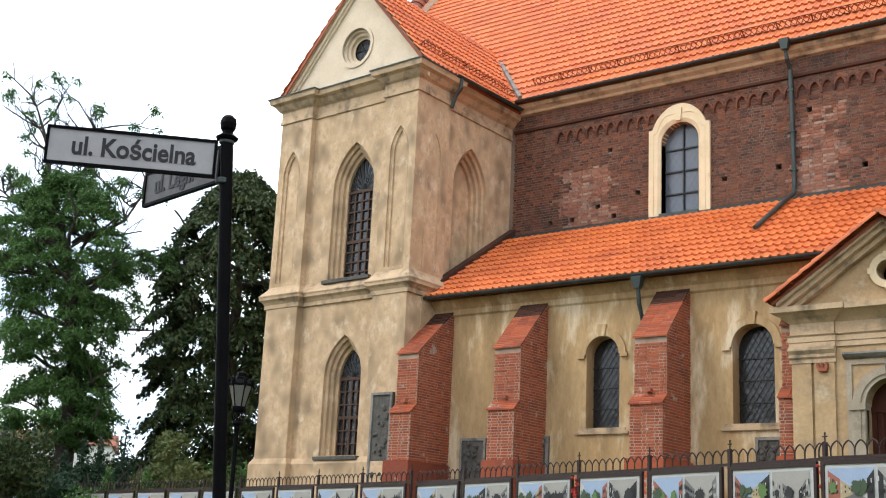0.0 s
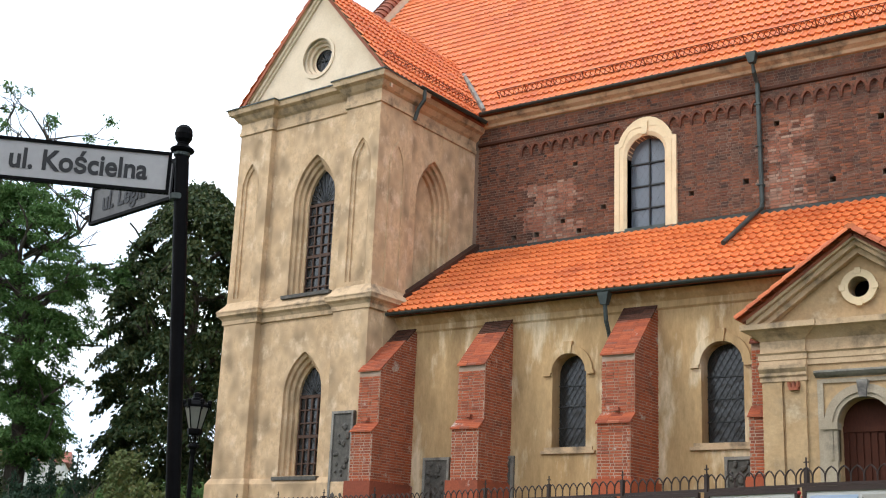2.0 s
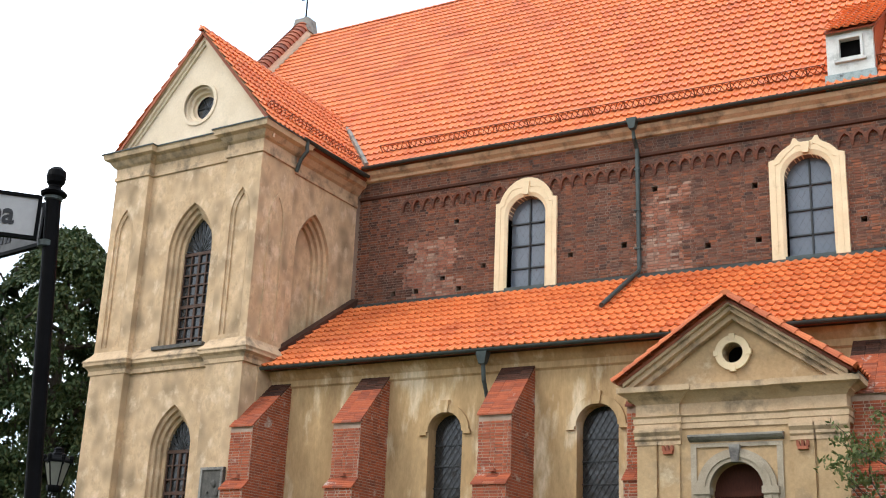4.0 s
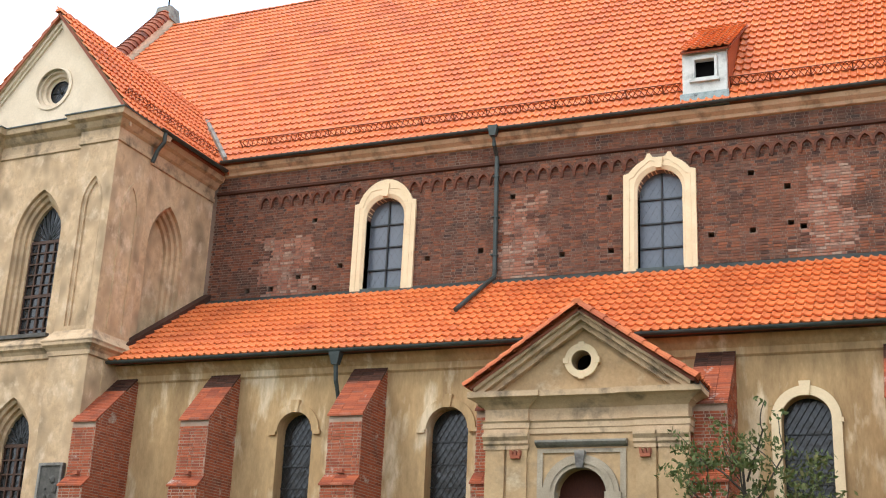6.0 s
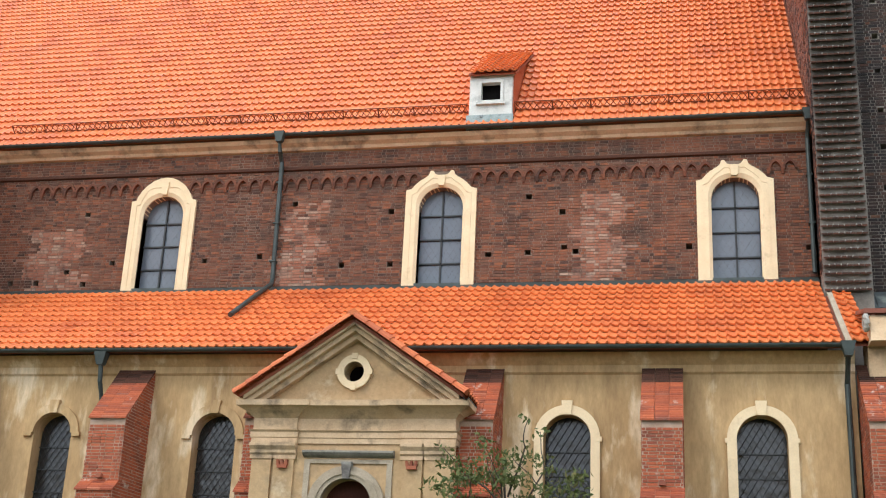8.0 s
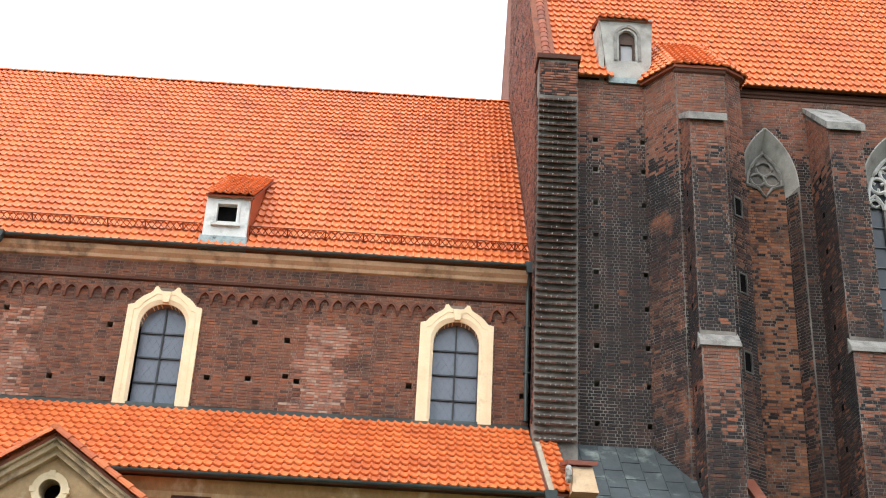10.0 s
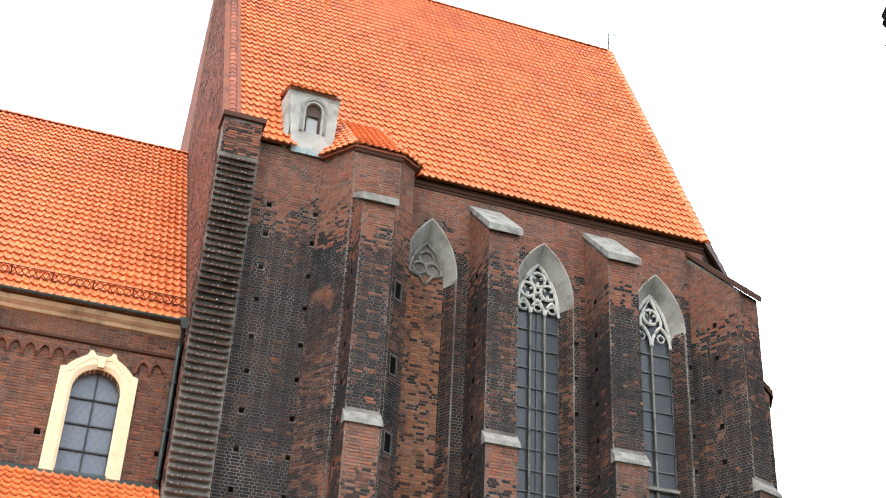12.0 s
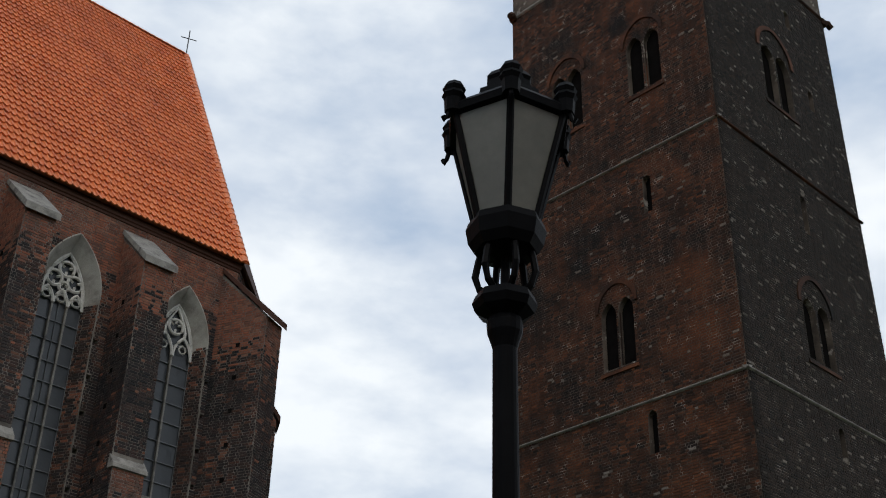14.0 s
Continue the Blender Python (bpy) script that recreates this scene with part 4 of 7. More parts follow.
rain_pipe(aisle, [(3.12, 25.56, 8.2), (3.12, 26.08, 7.6), (3.12, 26.1, Z0)], 0.06)


def buttress(x0, x1, front, top_front, top_wall, ledge, seed, PB=26.2, single=True):
    b = thing("buttress", "orange-red brick buttress with tiled sloping top", "buttress", "buttresses along the aisle")
    low = front - 0.22
    bm = bmesh.new()
    f = lambda p: Vector(p)
    side = [(PB + 0.05, Z0), (low, Z0), (low, ledge), (front, ledge + 0.22), (front, top_front), (PB + 0.05, top_wall)]
    a = [bm.verts.new((x0, y, z)) for y, z in side]
    c = [bm.verts.new((x1, y, z)) for y, z in side]
    bm.faces.new(a)
    bm.faces.new(list(reversed(c)))
    for i in range(6):
        j = (i + 1) % 6
        bm.faces.new((a[i], a[j], c[j], c[i]))
    core = put("core", bm, M["mortar_pale"], b)
    w = x1 - x0
    bricks(b, south(low), x0, x1, Z0, ledge, [M["brick_orange"]], single=(x0, x1) if single else (0, 0), course=0.07, length=0.22, proud=0.008, joint=0.017, seed=seed)
    bricks(b, south(front), x0, x1, ledge + 0.22, top_front - 0.1, [M["brick_orange"]], course=0.07, length=0.22, proud=0.008, joint=0.017, seed=seed + 1)
    bricks(b, south(front - 0.02), x0, x1, top_front - 0.1, top_front, [M["tile_dark"]], course=0.1, length=0.26, proud=0.008, joint=0.017, seed=seed + 1)
    loop = [(y, z) for y, z in side]
    bricks(b, east(x1), low, PB, Z0, top_wall, [M["brick_orange"]], outline=loop, course=0.07, length=0.22, proud=0.008, joint=0.017, seed=seed + 2)
    bricks(b, west(x0), low, PB, Z0, top_wall, [M["brick_orange"]], outline=loop, course=0.07, length=0.22, proud=0.008, joint=0.017, seed=seed + 3)
    # flat tiles on the slope and the ledge
    for y0, z0, y1, z1, dark in ((front - 0.06, top_front, PB, top_wall, True), (low - 0.05, ledge, front + 0.03, ledge + 0.26, False)):
        n = max(int(math.hypot(y1 - y0, z1 - z0) / 0.075), 2)
        for k in range(n):
            t0, t1 = k / n, (k + 1.25) / n
            ya, za, yb, zb = y0 + (y1 - y0) * t0, z0 + (z1 - z0) * t0, y0 + (y1 - y0) * t1, z0 + (z1 - z0) * t1
            m = 3
            for q in range(m):
                bm = bmesh.new()
                xa, xb = x0 - 0.03 + (w + 0.06) * q / m + 0.004, x0 - 0.03 + (w + 0.06) * (q + 1) / m - 0.004
                hexa(bm, [(xa, ya, za - 0.01), (xb, ya, za - 0.01), (xb, yb, zb - 0.03), (xa, yb, zb - 0.03), (xa, ya, za + 0.035), (xb, ya, za + 0.035), (xb, yb, zb + 0.012), (xa, yb, zb + 0.012)])
                put("tile", bm, M["tile_dark"] if dark and k > n * 0.66 else M["tile_old" if (k * 5 + q * 3) % 11 == 3 else "brick_orange"], b)
    bm = bmesh.new()
    block(bm, south(low - 0.1), x0 - 0.08, x1 + 0.08, Z0, 3.72, 0, PB - low + 0.1)
    put("footing", bm, M["brick_orange"], b)
    bm = bmesh.new()
    block(bm, south(front), (x0 + x1) / 2 - 0.06, (x0 + x1) / 2 + 0.06, ledge + 0.3, ledge + 0.38, -0.12, 0)
    put("iron_anchor", bm, M["tile_old"], b)
    return b


for k, (a, c, f) in enumerate(((-20.36, -19.66, 24.7), (-17.33, -16.53, 24.95), (-13.27, -12.42, 24.98), (-9.6, -8.85, 24.95), (-4.94, -4.14, 24.95), (-1.08, -0.26, 24.95), (3.35, 4.25, 24.95))):
    buttress(a, c, f, 6.6, 8.02, 4.98, 100 + 10 * k)

# memorial slabs on the walls
def slab(P, u0, u1, v0, v1, seed, label):
    t = thing("memorial_slab", label, "memorial slab", "memorial slabs on the wall")
    bm = bmesh.new()
    block(bm, P, u0, u1, v0, v1, -0.06, 0.03)
    put("plate", bm, M["relief"], t)
    bm = bmesh.new()
    ring(bm, P, rect(u0, u1, v0, v1), rect(u0 + 0.07, u1 - 0.07, v0 + 0.07, v1 - 0.07), -0.1, -0.05)
    put("border", bm, M["stone"], t)
    bm = bmesh.new()
    rng = random.Random(seed)
    for k in range(26):
        u, v, r = rng.uniform(u0 + 0.14, u1 - 0.14), rng.uniform(v0 + 0.14, v1 - 0.14), rng.uniform(0.03, 0.09)
        m = Matrix.Translation(P(u, v, -0.07)) @ Matrix.Diagonal((r, 0.05, r * 1.3, 1))
        bmesh.ops.create_icosphere(bm, subdivisions=1, radius=1, matrix=m)
    put("carving", bm, M["relief"], t)


slab(PA, -19.2, -18.35, 2.6, 4.45, 1, "dark carved memorial slab on the aisle wall")
slab(PA, -16.95, -16.38, 2.6, 4.45, 2, "grey carved memorial slab beside a buttress")
slab(PA, -10.75, -9.98, 2.6, 4.3, 3, "dark carved memorial slab under a window")

# ---- transept ----
transept = thing("church_transept", "ochre stuccoed gothic transept with pointed windows and gable", "church")
TX0, TX1, TY = -26.05, -20.33, 24.9


def slant(x):
    """The transept front is a little out of square with the nave."""
    return -0.04 * (x - TX1)


def front_face(Y):
    return lambda u, v, d: Vector((u, Y + slant(u) + d, v))


PT, PTC = front_face(TY), front_face(TY + 0.2)
PE, PEC = east(TX1), east(TX1 - 0.2)


def stepped_opening(parent, P, c, hw, z0, zs, za, steps, mat, closed_bottom=True):
    """Receding arch orders; returns the innermost outline and its depth."""
    bm = bmesh.new()
    a, d = arch(c, hw - 0.006, z0, zs, za - 0.008, 10), -0.004
    for k in range(steps):
        b = arch(c, hw - 0.09 * (k + 1), z0, zs, za - 0.12 * (k + 1), 10)
        loft(bm, P, a, d, a, d + 0.1)
        loft(bm, P, a, d + 0.1, b, d + 0.13)
        d += 0.13
        a = b
    loft(bm, P, a, d, a, d + 0.12)
    put_each("arch_order", bm, mat, parent)
    return a, d + 0.1


def leaded_window(P, a, d, parent, cols, rows, label):
    w = new("window")
    w.parent = parent
    tagged(w, label)
    bm = bmesh.new()
    bm.faces.new([bm.verts.new(P(u, v, d)) for u, v in a])
    put("pane", bm, M["glass_dark"], w, "dark window glass")
    u0, u1 = min(p[0] for p in a), max(p[0] for p in a)
    v0, v1 = a[0][1], a[1][1]
    bm = bmesh.new()
    for k in range(cols + 1):
        u = u0 + (u1 - u0) * k / cols
        r = 0.035 if k in (0, cols) or k == cols // 2 else 0.02
        block(bm, P, u - r, u + r, v0, v1 + 0.02, d - 0.05, d - 0.005)
    for k in range(rows + 1):
        v = v0 + (v1 - v0) * k / rows
        r = 0.045 if k in (0, rows, rows // 2) else 0.02
        block(bm, P, u0, u1, v - r, v + r, d - 0.055, d - 0.006)
    put("frame", bm, M["wood_dark"], w, "dark brown wooden window frame")
    bm = bmesh.new()
    cx = (u0 + u1) / 2
    for p in a[2:-2:2]:
        tube(bm, [P(cx, v1, d - 0.03), P(cx + (p[0] - cx) * 0.98, v1 + (p[1] - v1) * 0.98, d - 0.03)], 0.016, 4)
    put_each("fan_bar", bm, M["leading"], w)
    return w


UP = (-22.9, 0.83, 9.08, 11.9, 13.32)
LO = (-22.84, 0.74, 3.95, 6.2, 7.42)
bm = bmesh.new()
holes = [arch(*UP, 10), arch(*LO, 10)]
panel(bm, PTC, rect(-24.8, -21.55, Z0, 15.2), holes, 0, 0.55)
put("front_wall", bm, M["stucco"], transept, "ochre stucco front between corner pilasters")
NI_L, NI_R, NI_E = (-25.45, 0.36, 9.2, 12.6, 13.42), (-20.95, 0.36, 9.2, 12.6, 13.42), (25.75, 0.36, 9.2, 12.6, 13.42)
for u0, u1, ni in ((TX0, -24.7, NI_L), (-21.62, TX1, NI_R)):
    bm = bmesh.new()
    panel(bm, PT, rect(u0, u1, 8.4, 15.2), [arch(*ni, 8)], 0, 0.6)
    block(bm, PT, u0, u1, Z0, 8.4, -0.04, 0.6)
    put("corner_pilaster", bm, M["stucco"], transept)
    i2 = arch(ni[0], ni[1] - 0.1, ni[2], ni[3], ni[4] - 0.14, 8)
    bm = bmesh.new()
    nj = arch(ni[0], ni[1] - 0.006, ni[2], ni[3], ni[4] - 0.008, 8)
    loft(bm, PT, nj, -0.004, nj, 0.05)
    loft(bm, PT, nj, 0.05, i2, 0.07)
    loft(bm, PT, i2, 0.07, i2, 0.12)
    bm.faces.new([bm.verts.new(PT(u, v, 0.12)) for u, v in i2])
    put("blind_lancet", bm, M["stucco"], transept)
bm = bmesh.new()
panel(bm, PE, rect(TY + 0.6, 26.45, 8.4, 15.2), [arch(*NI_E, 8)] if NI_E[0] - NI_E[1] > TY + 0.6 else [], 0, 0.5)
block(bm, PE, TY + 0.6, 26.45, Z0, 8.4, -0.04, 0.5)
put("side_pilaster", bm, M["stucco"], transept)
bm = bmesh.new()
i0, i2 = arch(25.78, 0.36, 9.2, 12.6, 13.45, 8), arch(25.78, 0.27, 9.2, 12.6, 13.3, 8)
ring(bm, PE, i0, i2, -0.035, 0.02, False)
put("blind_lancet", bm, M["stucco"], transept)
EN = (27.85, 0.86, 8.4, 12.1, 13.5)
bm = bmesh.new()
panel(bm, PEC, rect(26.45, 33.5, Z0, 15.2), [arch(*EN, 10)], 0, 0.6)
put("side_wall", bm, M["stucco"], transept)
a, d = stepped_opening(transept, PEC, *EN, 3, M["stucco"])
bm = bmesh.new()
bm.faces.new([bm.verts.new(PEC(u, v, d)) for u, v in a])
put("blind_niche", bm, M["stucco"], transept, "blind pointed niche")
bm = bmesh.new()
block(bm, west(TX0), TY + 0.85, 33.5, Z0, 15.2, 0.0, 0.5)
put("west_wall", bm, M["stucco"], transept)
a, d = stepped_opening(transept, PTC, *UP, 3, M["stucco"])
leaded_window(PTC, a, d, transept, 4, 9, "tall pointed transept window with brown glazing bars")
a, d = stepped_opening(transept, PTC, *LO, 3, M["stucco"])
leaded_window(PTC, a, d, transept, 4, 6, "pointed lower transept window with brown glazing bars")
for c, hw, z in ((UP[0], 0.95, 9.0), (LO[0], 0.85, 3.82)):
    bm = bmesh.new()
    block(bm, PTC, c - hw, c + hw, z, z + 0.1, -0.14, 0.3)
    put("window_sill", bm, M["relief"], transept, "dark weathered window sill")

slab(front_face(24.83), -21.32, -20.55, 2.6, 5.6, 4, "tall dark carved memorial slab on the transept")

# string course, cornice and plinth, each broken forward round the pilasters
STR = [(d, z + 0.1) for d, z in ((0, 8.28), (-0.07, 8.3), (-0.07, 8.42), (-0.12, 8.5), (-0.2, 8.56), (-0.2, 8.68), (-0.08, 8.82), (0, 8.98), (0.15, 8.98), (0.15, 8.28))]
COR = [(0, 14.38), (-0.05, 14.4), (-0.05, 14.5), (-0.02, 14.52), (-0.02, 14.78), (-0.1, 14.84), (-0.2, 14.98), (-0.32, 15.04), (-0.36, 15.2), (-0.1, 15.26), (0.3, 15.26), (0.3, 14.38)]
PLI = [(0, Z0), (-0.14, Z0), (-0.14, 3.72), (-0.05, 3.88), (0.05, 3.88), (0.05, Z0)]
OUTL = [(x, y + (slant(x) if y < 26 else 0)) for x, y in ((TX0, 33.0), (TX0, TY), (-24.7, TY), (-24.7, TY + 0.2), (-21.62, TY + 0.2), (-21.62, TY), (TX1, TY), (TX1, 26.45), (TX1 - 0.2, 26.45), (TX1 - 0.2, 33.0))]
for nm, prof, mt in (("string_course", STR, "mould"), ("cornice", COR, "mould"), ("plinth", PLI, "stucco")):
    bm = bmesh.new()
    band(bm, OUTL, [(-d_, z_) for d_, z_ in prof])
    put(nm, bm, M[mt], transept)
bm = bmesh.new()
band(bm, OUTL[:8], [(0.39, 15.19), (0.39, 15.225), (-0.1, 15.34), (-0.1, 15.28)])
put("cornice_flashing", bm, M["gutter"], transept, "dark metal cornice flashing")
bm = bmesh.new()
band(bm, OUTL[:8], [(0.22, 8.76), (0.22, 8.79), (-0.05, 9.1), (-0.05, 9.06)])
put("string_flashing", bm, M["mould"], transept, "grey weathered string course top")

# gable and roof
GX, GZ = (TX0 + TX1) / 2 + 0.05, 18.82
PGT = front_face(TY + 0.22)
bm = bmesh.new()
ocu = circle(GX - 0.03, 16.5, 0.62)
panel(bm, PGT, [(TX0 - 0.05, 15.2), (GX, GZ - 0.05), (TX1 + 0.05, 15.2)], [ocu], 0, 0.5)
put("gable", bm, M["stucco_pale"], transept, "pale stucco gable with a round window")
bm = bmesh.new()
r0 = 0.62
for k, (r1, dd) in enumerate(((0.53, 0.08), (0.44, 0.18), (0.36, 0.3))):
    A, B = circle(GX - 0.03, 16.5, r0), circle(GX - 0.03, 16.5, r1)
    loft(bm, PGT, A, dd - 0.1, A, dd, True)
    loft(bm, PGT, A, dd, B, dd + 0.02, True)
    r0 = r1
ring(bm, PGT, circle(GX - 0.03, 16.5, 0.7), circle(GX - 0.03, 16.5, 0.6), -0.04, 0.02)
put_each("oculus_ring", bm, M["stucco_pale"], transept)
w = new("round_window")
w.parent = transept
bm = bmesh.new()
bm.faces.new([bm.verts.new(PGT(u, v, 0.36)) for u, v in circle(GX - 0.03, 16.5, 0.37)])
put("pane", bm, M["glass_dark"], w)
bm = bmesh.new()
for k in range(3):
    g = math.pi * k / 3
    tube(bm, [PGT(GX - 0.03 - 0.36 * math.cos(g), 16.5 - 0.36 * math.sin(g), 0.33), PGT(GX - 0.03 + 0.36 * math.cos(g), 16.5 + 0.36 * math.sin(g), 0.33)], 0.014, 4)
put("glazing_bar", bm, M["leading"], w)
bm = bmesh.new()
for s in (-1, 1):
    xe = TX0 - 0.2 if s < 0 else TX1 + 0.2
    for lo_, th, dep in ((-0.62, 0.12, -0.06), (-0.5, 0.16, -0.12), (-0.34, 0.16, -0.2)):
        q = [(xe, 15.25 + lo_ + 0.22), (GX, GZ + lo_ + 0.22), (GX, GZ + lo_ + th + 0.22), (xe, 15.25 + lo_ + th + 0.22)]
        bm = bmesh.new()
        hexa(bm, [PGT(u, v, dep) for u, v in q] + [PGT(u, v, 0.02) for u, v in q])
        put("raking_moulding", bm, M["mould" if lo_ > -0.4 else "stucco_pale"], transept)
quad_e = [(TX1 + 0.22, TY - 0.02, 15.25), (TX1 + 0.22, 35.2, 15.25), (GX, 35.2, GZ), (GX, TY - 0.02 + slant(GX), GZ)]
tr_roof = quad("roof", quad_e, M["tile_old"], transept)
tagged(tr_roof, "orange pantile gable roof")
quad("roof_west", [(TX0 - 0.22, TY - 0.02 + slant(TX0), 15.25), (TX0 - 0.22, 35.2, 15.25), (GX, 35.2, GZ), (GX, TY - 0.02 + slant(GX), GZ)], M["tile_old"], transept)
ts = Vector((GX - TX1 - 0.22, 0, GZ - 15.25))
TSL = ts.length
ts.normalize()
tiles(tr_roof, (TX1 + 0.26, TY - 0.05, 15.24), (0, 1, 0), ts, int(9.2 / TW), int(TSL / TL) + 1, TW, TL, M["tile"], single=(0.0, 6.0, 3.0))
ws = Vector((GX - TX0 + 0.22, 0, GZ - 15.25)).normalized()
tiles(tr_roof, (TX0 - 0.26, TY - 0.05 + slant(TX0), 15.24), (0, 1, 0), ws, 6, int(TSL / TL) + 1, TW, TL, M["tile"])
caps(tr_roof, (GX, TY - 0.05 + slant(GX), GZ + 0.02), (GX, 32.9, GZ + 0.02), M["tile"])
gutter(transept, (TX1 + 0.36, TY + 1.3, 15.26), (TX1 + 0.36, 29.7, 15.3), 0.08)
tn = Vector((ts.z, 0, -ts.x))
snow_guard(transept, Vector((TX1 + 0.22, TY + 0.3, 15.25)) + ts * 0.85 + tn * 0.06, Vector((TX1 + 0.22, 30.1, 15.25)) + ts * 0.85 + tn * 0.06, tn, 0.22)
bm = bmesh.new()
tube(bm, [(-19.95, 29.55, 15.62), (-21.6, 31.05, 17.4), (GX, 32.6, GZ + 0.1)], 0.09, 5)
put("valley_flashing", bm, M["stone"], transept, "grey valley flashing")
bm = bmesh.new()
tube(bm, [(TX1 + 0.36, 26.45, 15.2), (TX1 + 0.36, 26.45, 14.9), (TX1 + 0.18, 26.42, 14.65), (TX1 + 0.08, 26.4, 14.3)], 0.06, 8)
put("gutter_spout", bm, M["gutter"], transept)

# ---- portal ----
portal = thing("church_portal", "ochre stucco portal with pediment and arched door", "portal")
PP, PPC, CXP = south(24.5), south(24.56), -7.09
DOOR = (CXP, 0.55, Z0, 4.72, 5.27)
bm = bmesh.new()
panel(bm, PPC, rect(-9.15, -4.9, Z0, 6.7), [arch(*DOOR, 12)], 0, 0.6)
for x in (-9.15, -5.3):
    block(bm, PPC, x, x + 0.4, Z0, 6.7, 0.6, 1.75)
put("wall", bm, M["stucco_portal"], portal)
for u0, u1 in ((-9.2, -8.77), (-8.71, -8.27), (-5.93, -5.51), (-5.46, -4.86)):
    p = new("pilaster")
    p.parent = portal
    bm = bmesh.new()
    block(bm, PP, u0, u1, Z0, 5.72, 0, 0.08)
    put("shaft", bm, M["stucco_portal"], p)
    bm = bmesh.new()
    moulding(bm, PP, u0 - 0.04, u1 + 0.04, [(0.05, 5.66), (-0.02, 5.66), (-0.02, 5.74), (-0.06, 5.78), (-0.06, 5.84), (-0.12, 5.92), (-0.12, 5.99), (0.05, 5.99)])
    put("capital", bm, M["mould"], p)
ENT = [(0.1, 5.99), (-0.04, 5.99), (-0.04, 6.1), (-0.06, 6.11), (-0.06, 6.22), (-0.1, 6.26), (-0.02, 6.28), (-0.02, 6.52), (-0.1, 6.6), (-0.24, 6.7), (-0.34, 6.74), (-0.34, 6.86), (0.1, 6.9)]
ENT_C = [(d_ * (1 if z_ > 6.55 else 0.4), z_) for d_, z_ in ENT]
POUT = [(-9.2, 26.2), (-9.2, 24.5), (-8.27, 24.5), (-8.27, 24.56), (-5.93, 24.56), (-5.93, 24.5), (-4.86, 24.5), (-4.86, 26.2)]
bm = bmesh.new()
band(bm, POUT, [(-d_, z_) for d_, z_ in ENT])
put("entablature", bm, M["mould"], portal, "moulded stucco entablature")
PX0, PX1, PZ = -9.38, -4.72, 8.52
bm = bmesh.new()
panel(bm, PPC, [(PX0 + 0.3, 6.85), (CXP, PZ - 0.1), (PX1 - 0.3, 6.85)], [circle(CXP, 7.53, 0.22)], 0, 0.4)
put("tympanum", bm, M["stucco_portal"], portal)
bm = bmesh.new()
ring(bm, PPC, circle(CXP, 7.53, 0.37), circle(CXP, 7.53, 0.22), -0.08, 0.3)
put("oculus_ring", bm, M["cream"], portal, "cream ring round the oculus")
bm = bmesh.new()
for k in range(4):
    g = math.pi / 2 * k
    u, v = CXP + 0.34 * math.sin(g), 7.53 + 0.34 * math.cos(g)
    block(bm, PPC, u - 0.06, u + 0.06, v - 0.06, v + 0.06, -0.1, 0)
put("oculus_surround", bm, M["cream"], portal)
# shade within the oculus, painted as a black sheet
bm = bmesh.new()
block(bm, PPC, CXP - 0.4, CXP + 0.4, 7.1, 7.9, 0.42, 0.45)
put("oculus_dark", bm, M["shade_black"], portal)
bm = bmesh.new()
cx = (PX0 + PX1) / 2
for s in (-1, 1):
    xe = PX0 if s < 0 else PX1
    for lo, th, dep in ((-0.3, 0.14, -0.12), (-0.16, 0.12, -0.26), (-0.04, 0.1, -0.36)):
        q = [(xe, 6.9 + lo), (cx, PZ + lo), (cx, PZ + lo + th), (xe, 6.9 + lo + th)]
        bm = bmesh.new()
        hexa(bm, [PP(u, v, dep) for u, v in q] + [PP(u, v, 0.2) for u, v in q])
        put("raking_moulding", bm, M["mould"], portal)
p_roof = quad("roof", [(PX1 + 0.1, 24.12, 6.95), (PX1 + 0.1, 26.2, 6.95), (cx, 29.0, PZ + 0.08), (cx, 24.12, PZ + 0.08)], M["tile_old"], portal, 0.06)
quad("roof_left", [(PX0 - 0.1, 24.12, 6.95), (PX0 - 0.1, 26.2, 6.95), (cx, 29.0, PZ + 0.08), (cx, 24.12, PZ + 0.08)], M["tile_old"], portal, 0.06)
for s, x0 in ((1, PX1 + 0.12), (-1, PX0 - 0.12)):
    e = Vector((cx - x0, 0, PZ + 0.08 - 6.93))
    n = int(e.length / 0.31)
    tiles(p_roof, (x0, 24.1, 6.94), (0, 1, 0), e.normalized(), 11, n, 0.22, e.length / n, M["tile_rust"])
    caps(p_roof, (x0, 24.06, 6.95), (cx, 24.06, PZ + 0.1), M["tile_rust"], r=0.16, step=0.3, name="verge_tile")
caps(p_roof, (cx, 24.0, PZ + 0.12), (cx, 26.6, PZ + 0.12), M["tile_rust"], r=0.13, step=0.34)
gutter(portal, (PX1 + 0.14, 24.1, 6.9), (PX1 + 0.14, 26.1, 6.9), 0.06)
bm = bmesh.new()
tube(bm, [(PX1 + 0.1, 26.0, 6.85), (PX1 - 0.15, 26.05, 6.4), (PX1 - 0.2, 26.1, Z0)], 0.05, 8)
put("rain_pipe", bm, M["gutter"], portal, "dark zinc rain pipe")
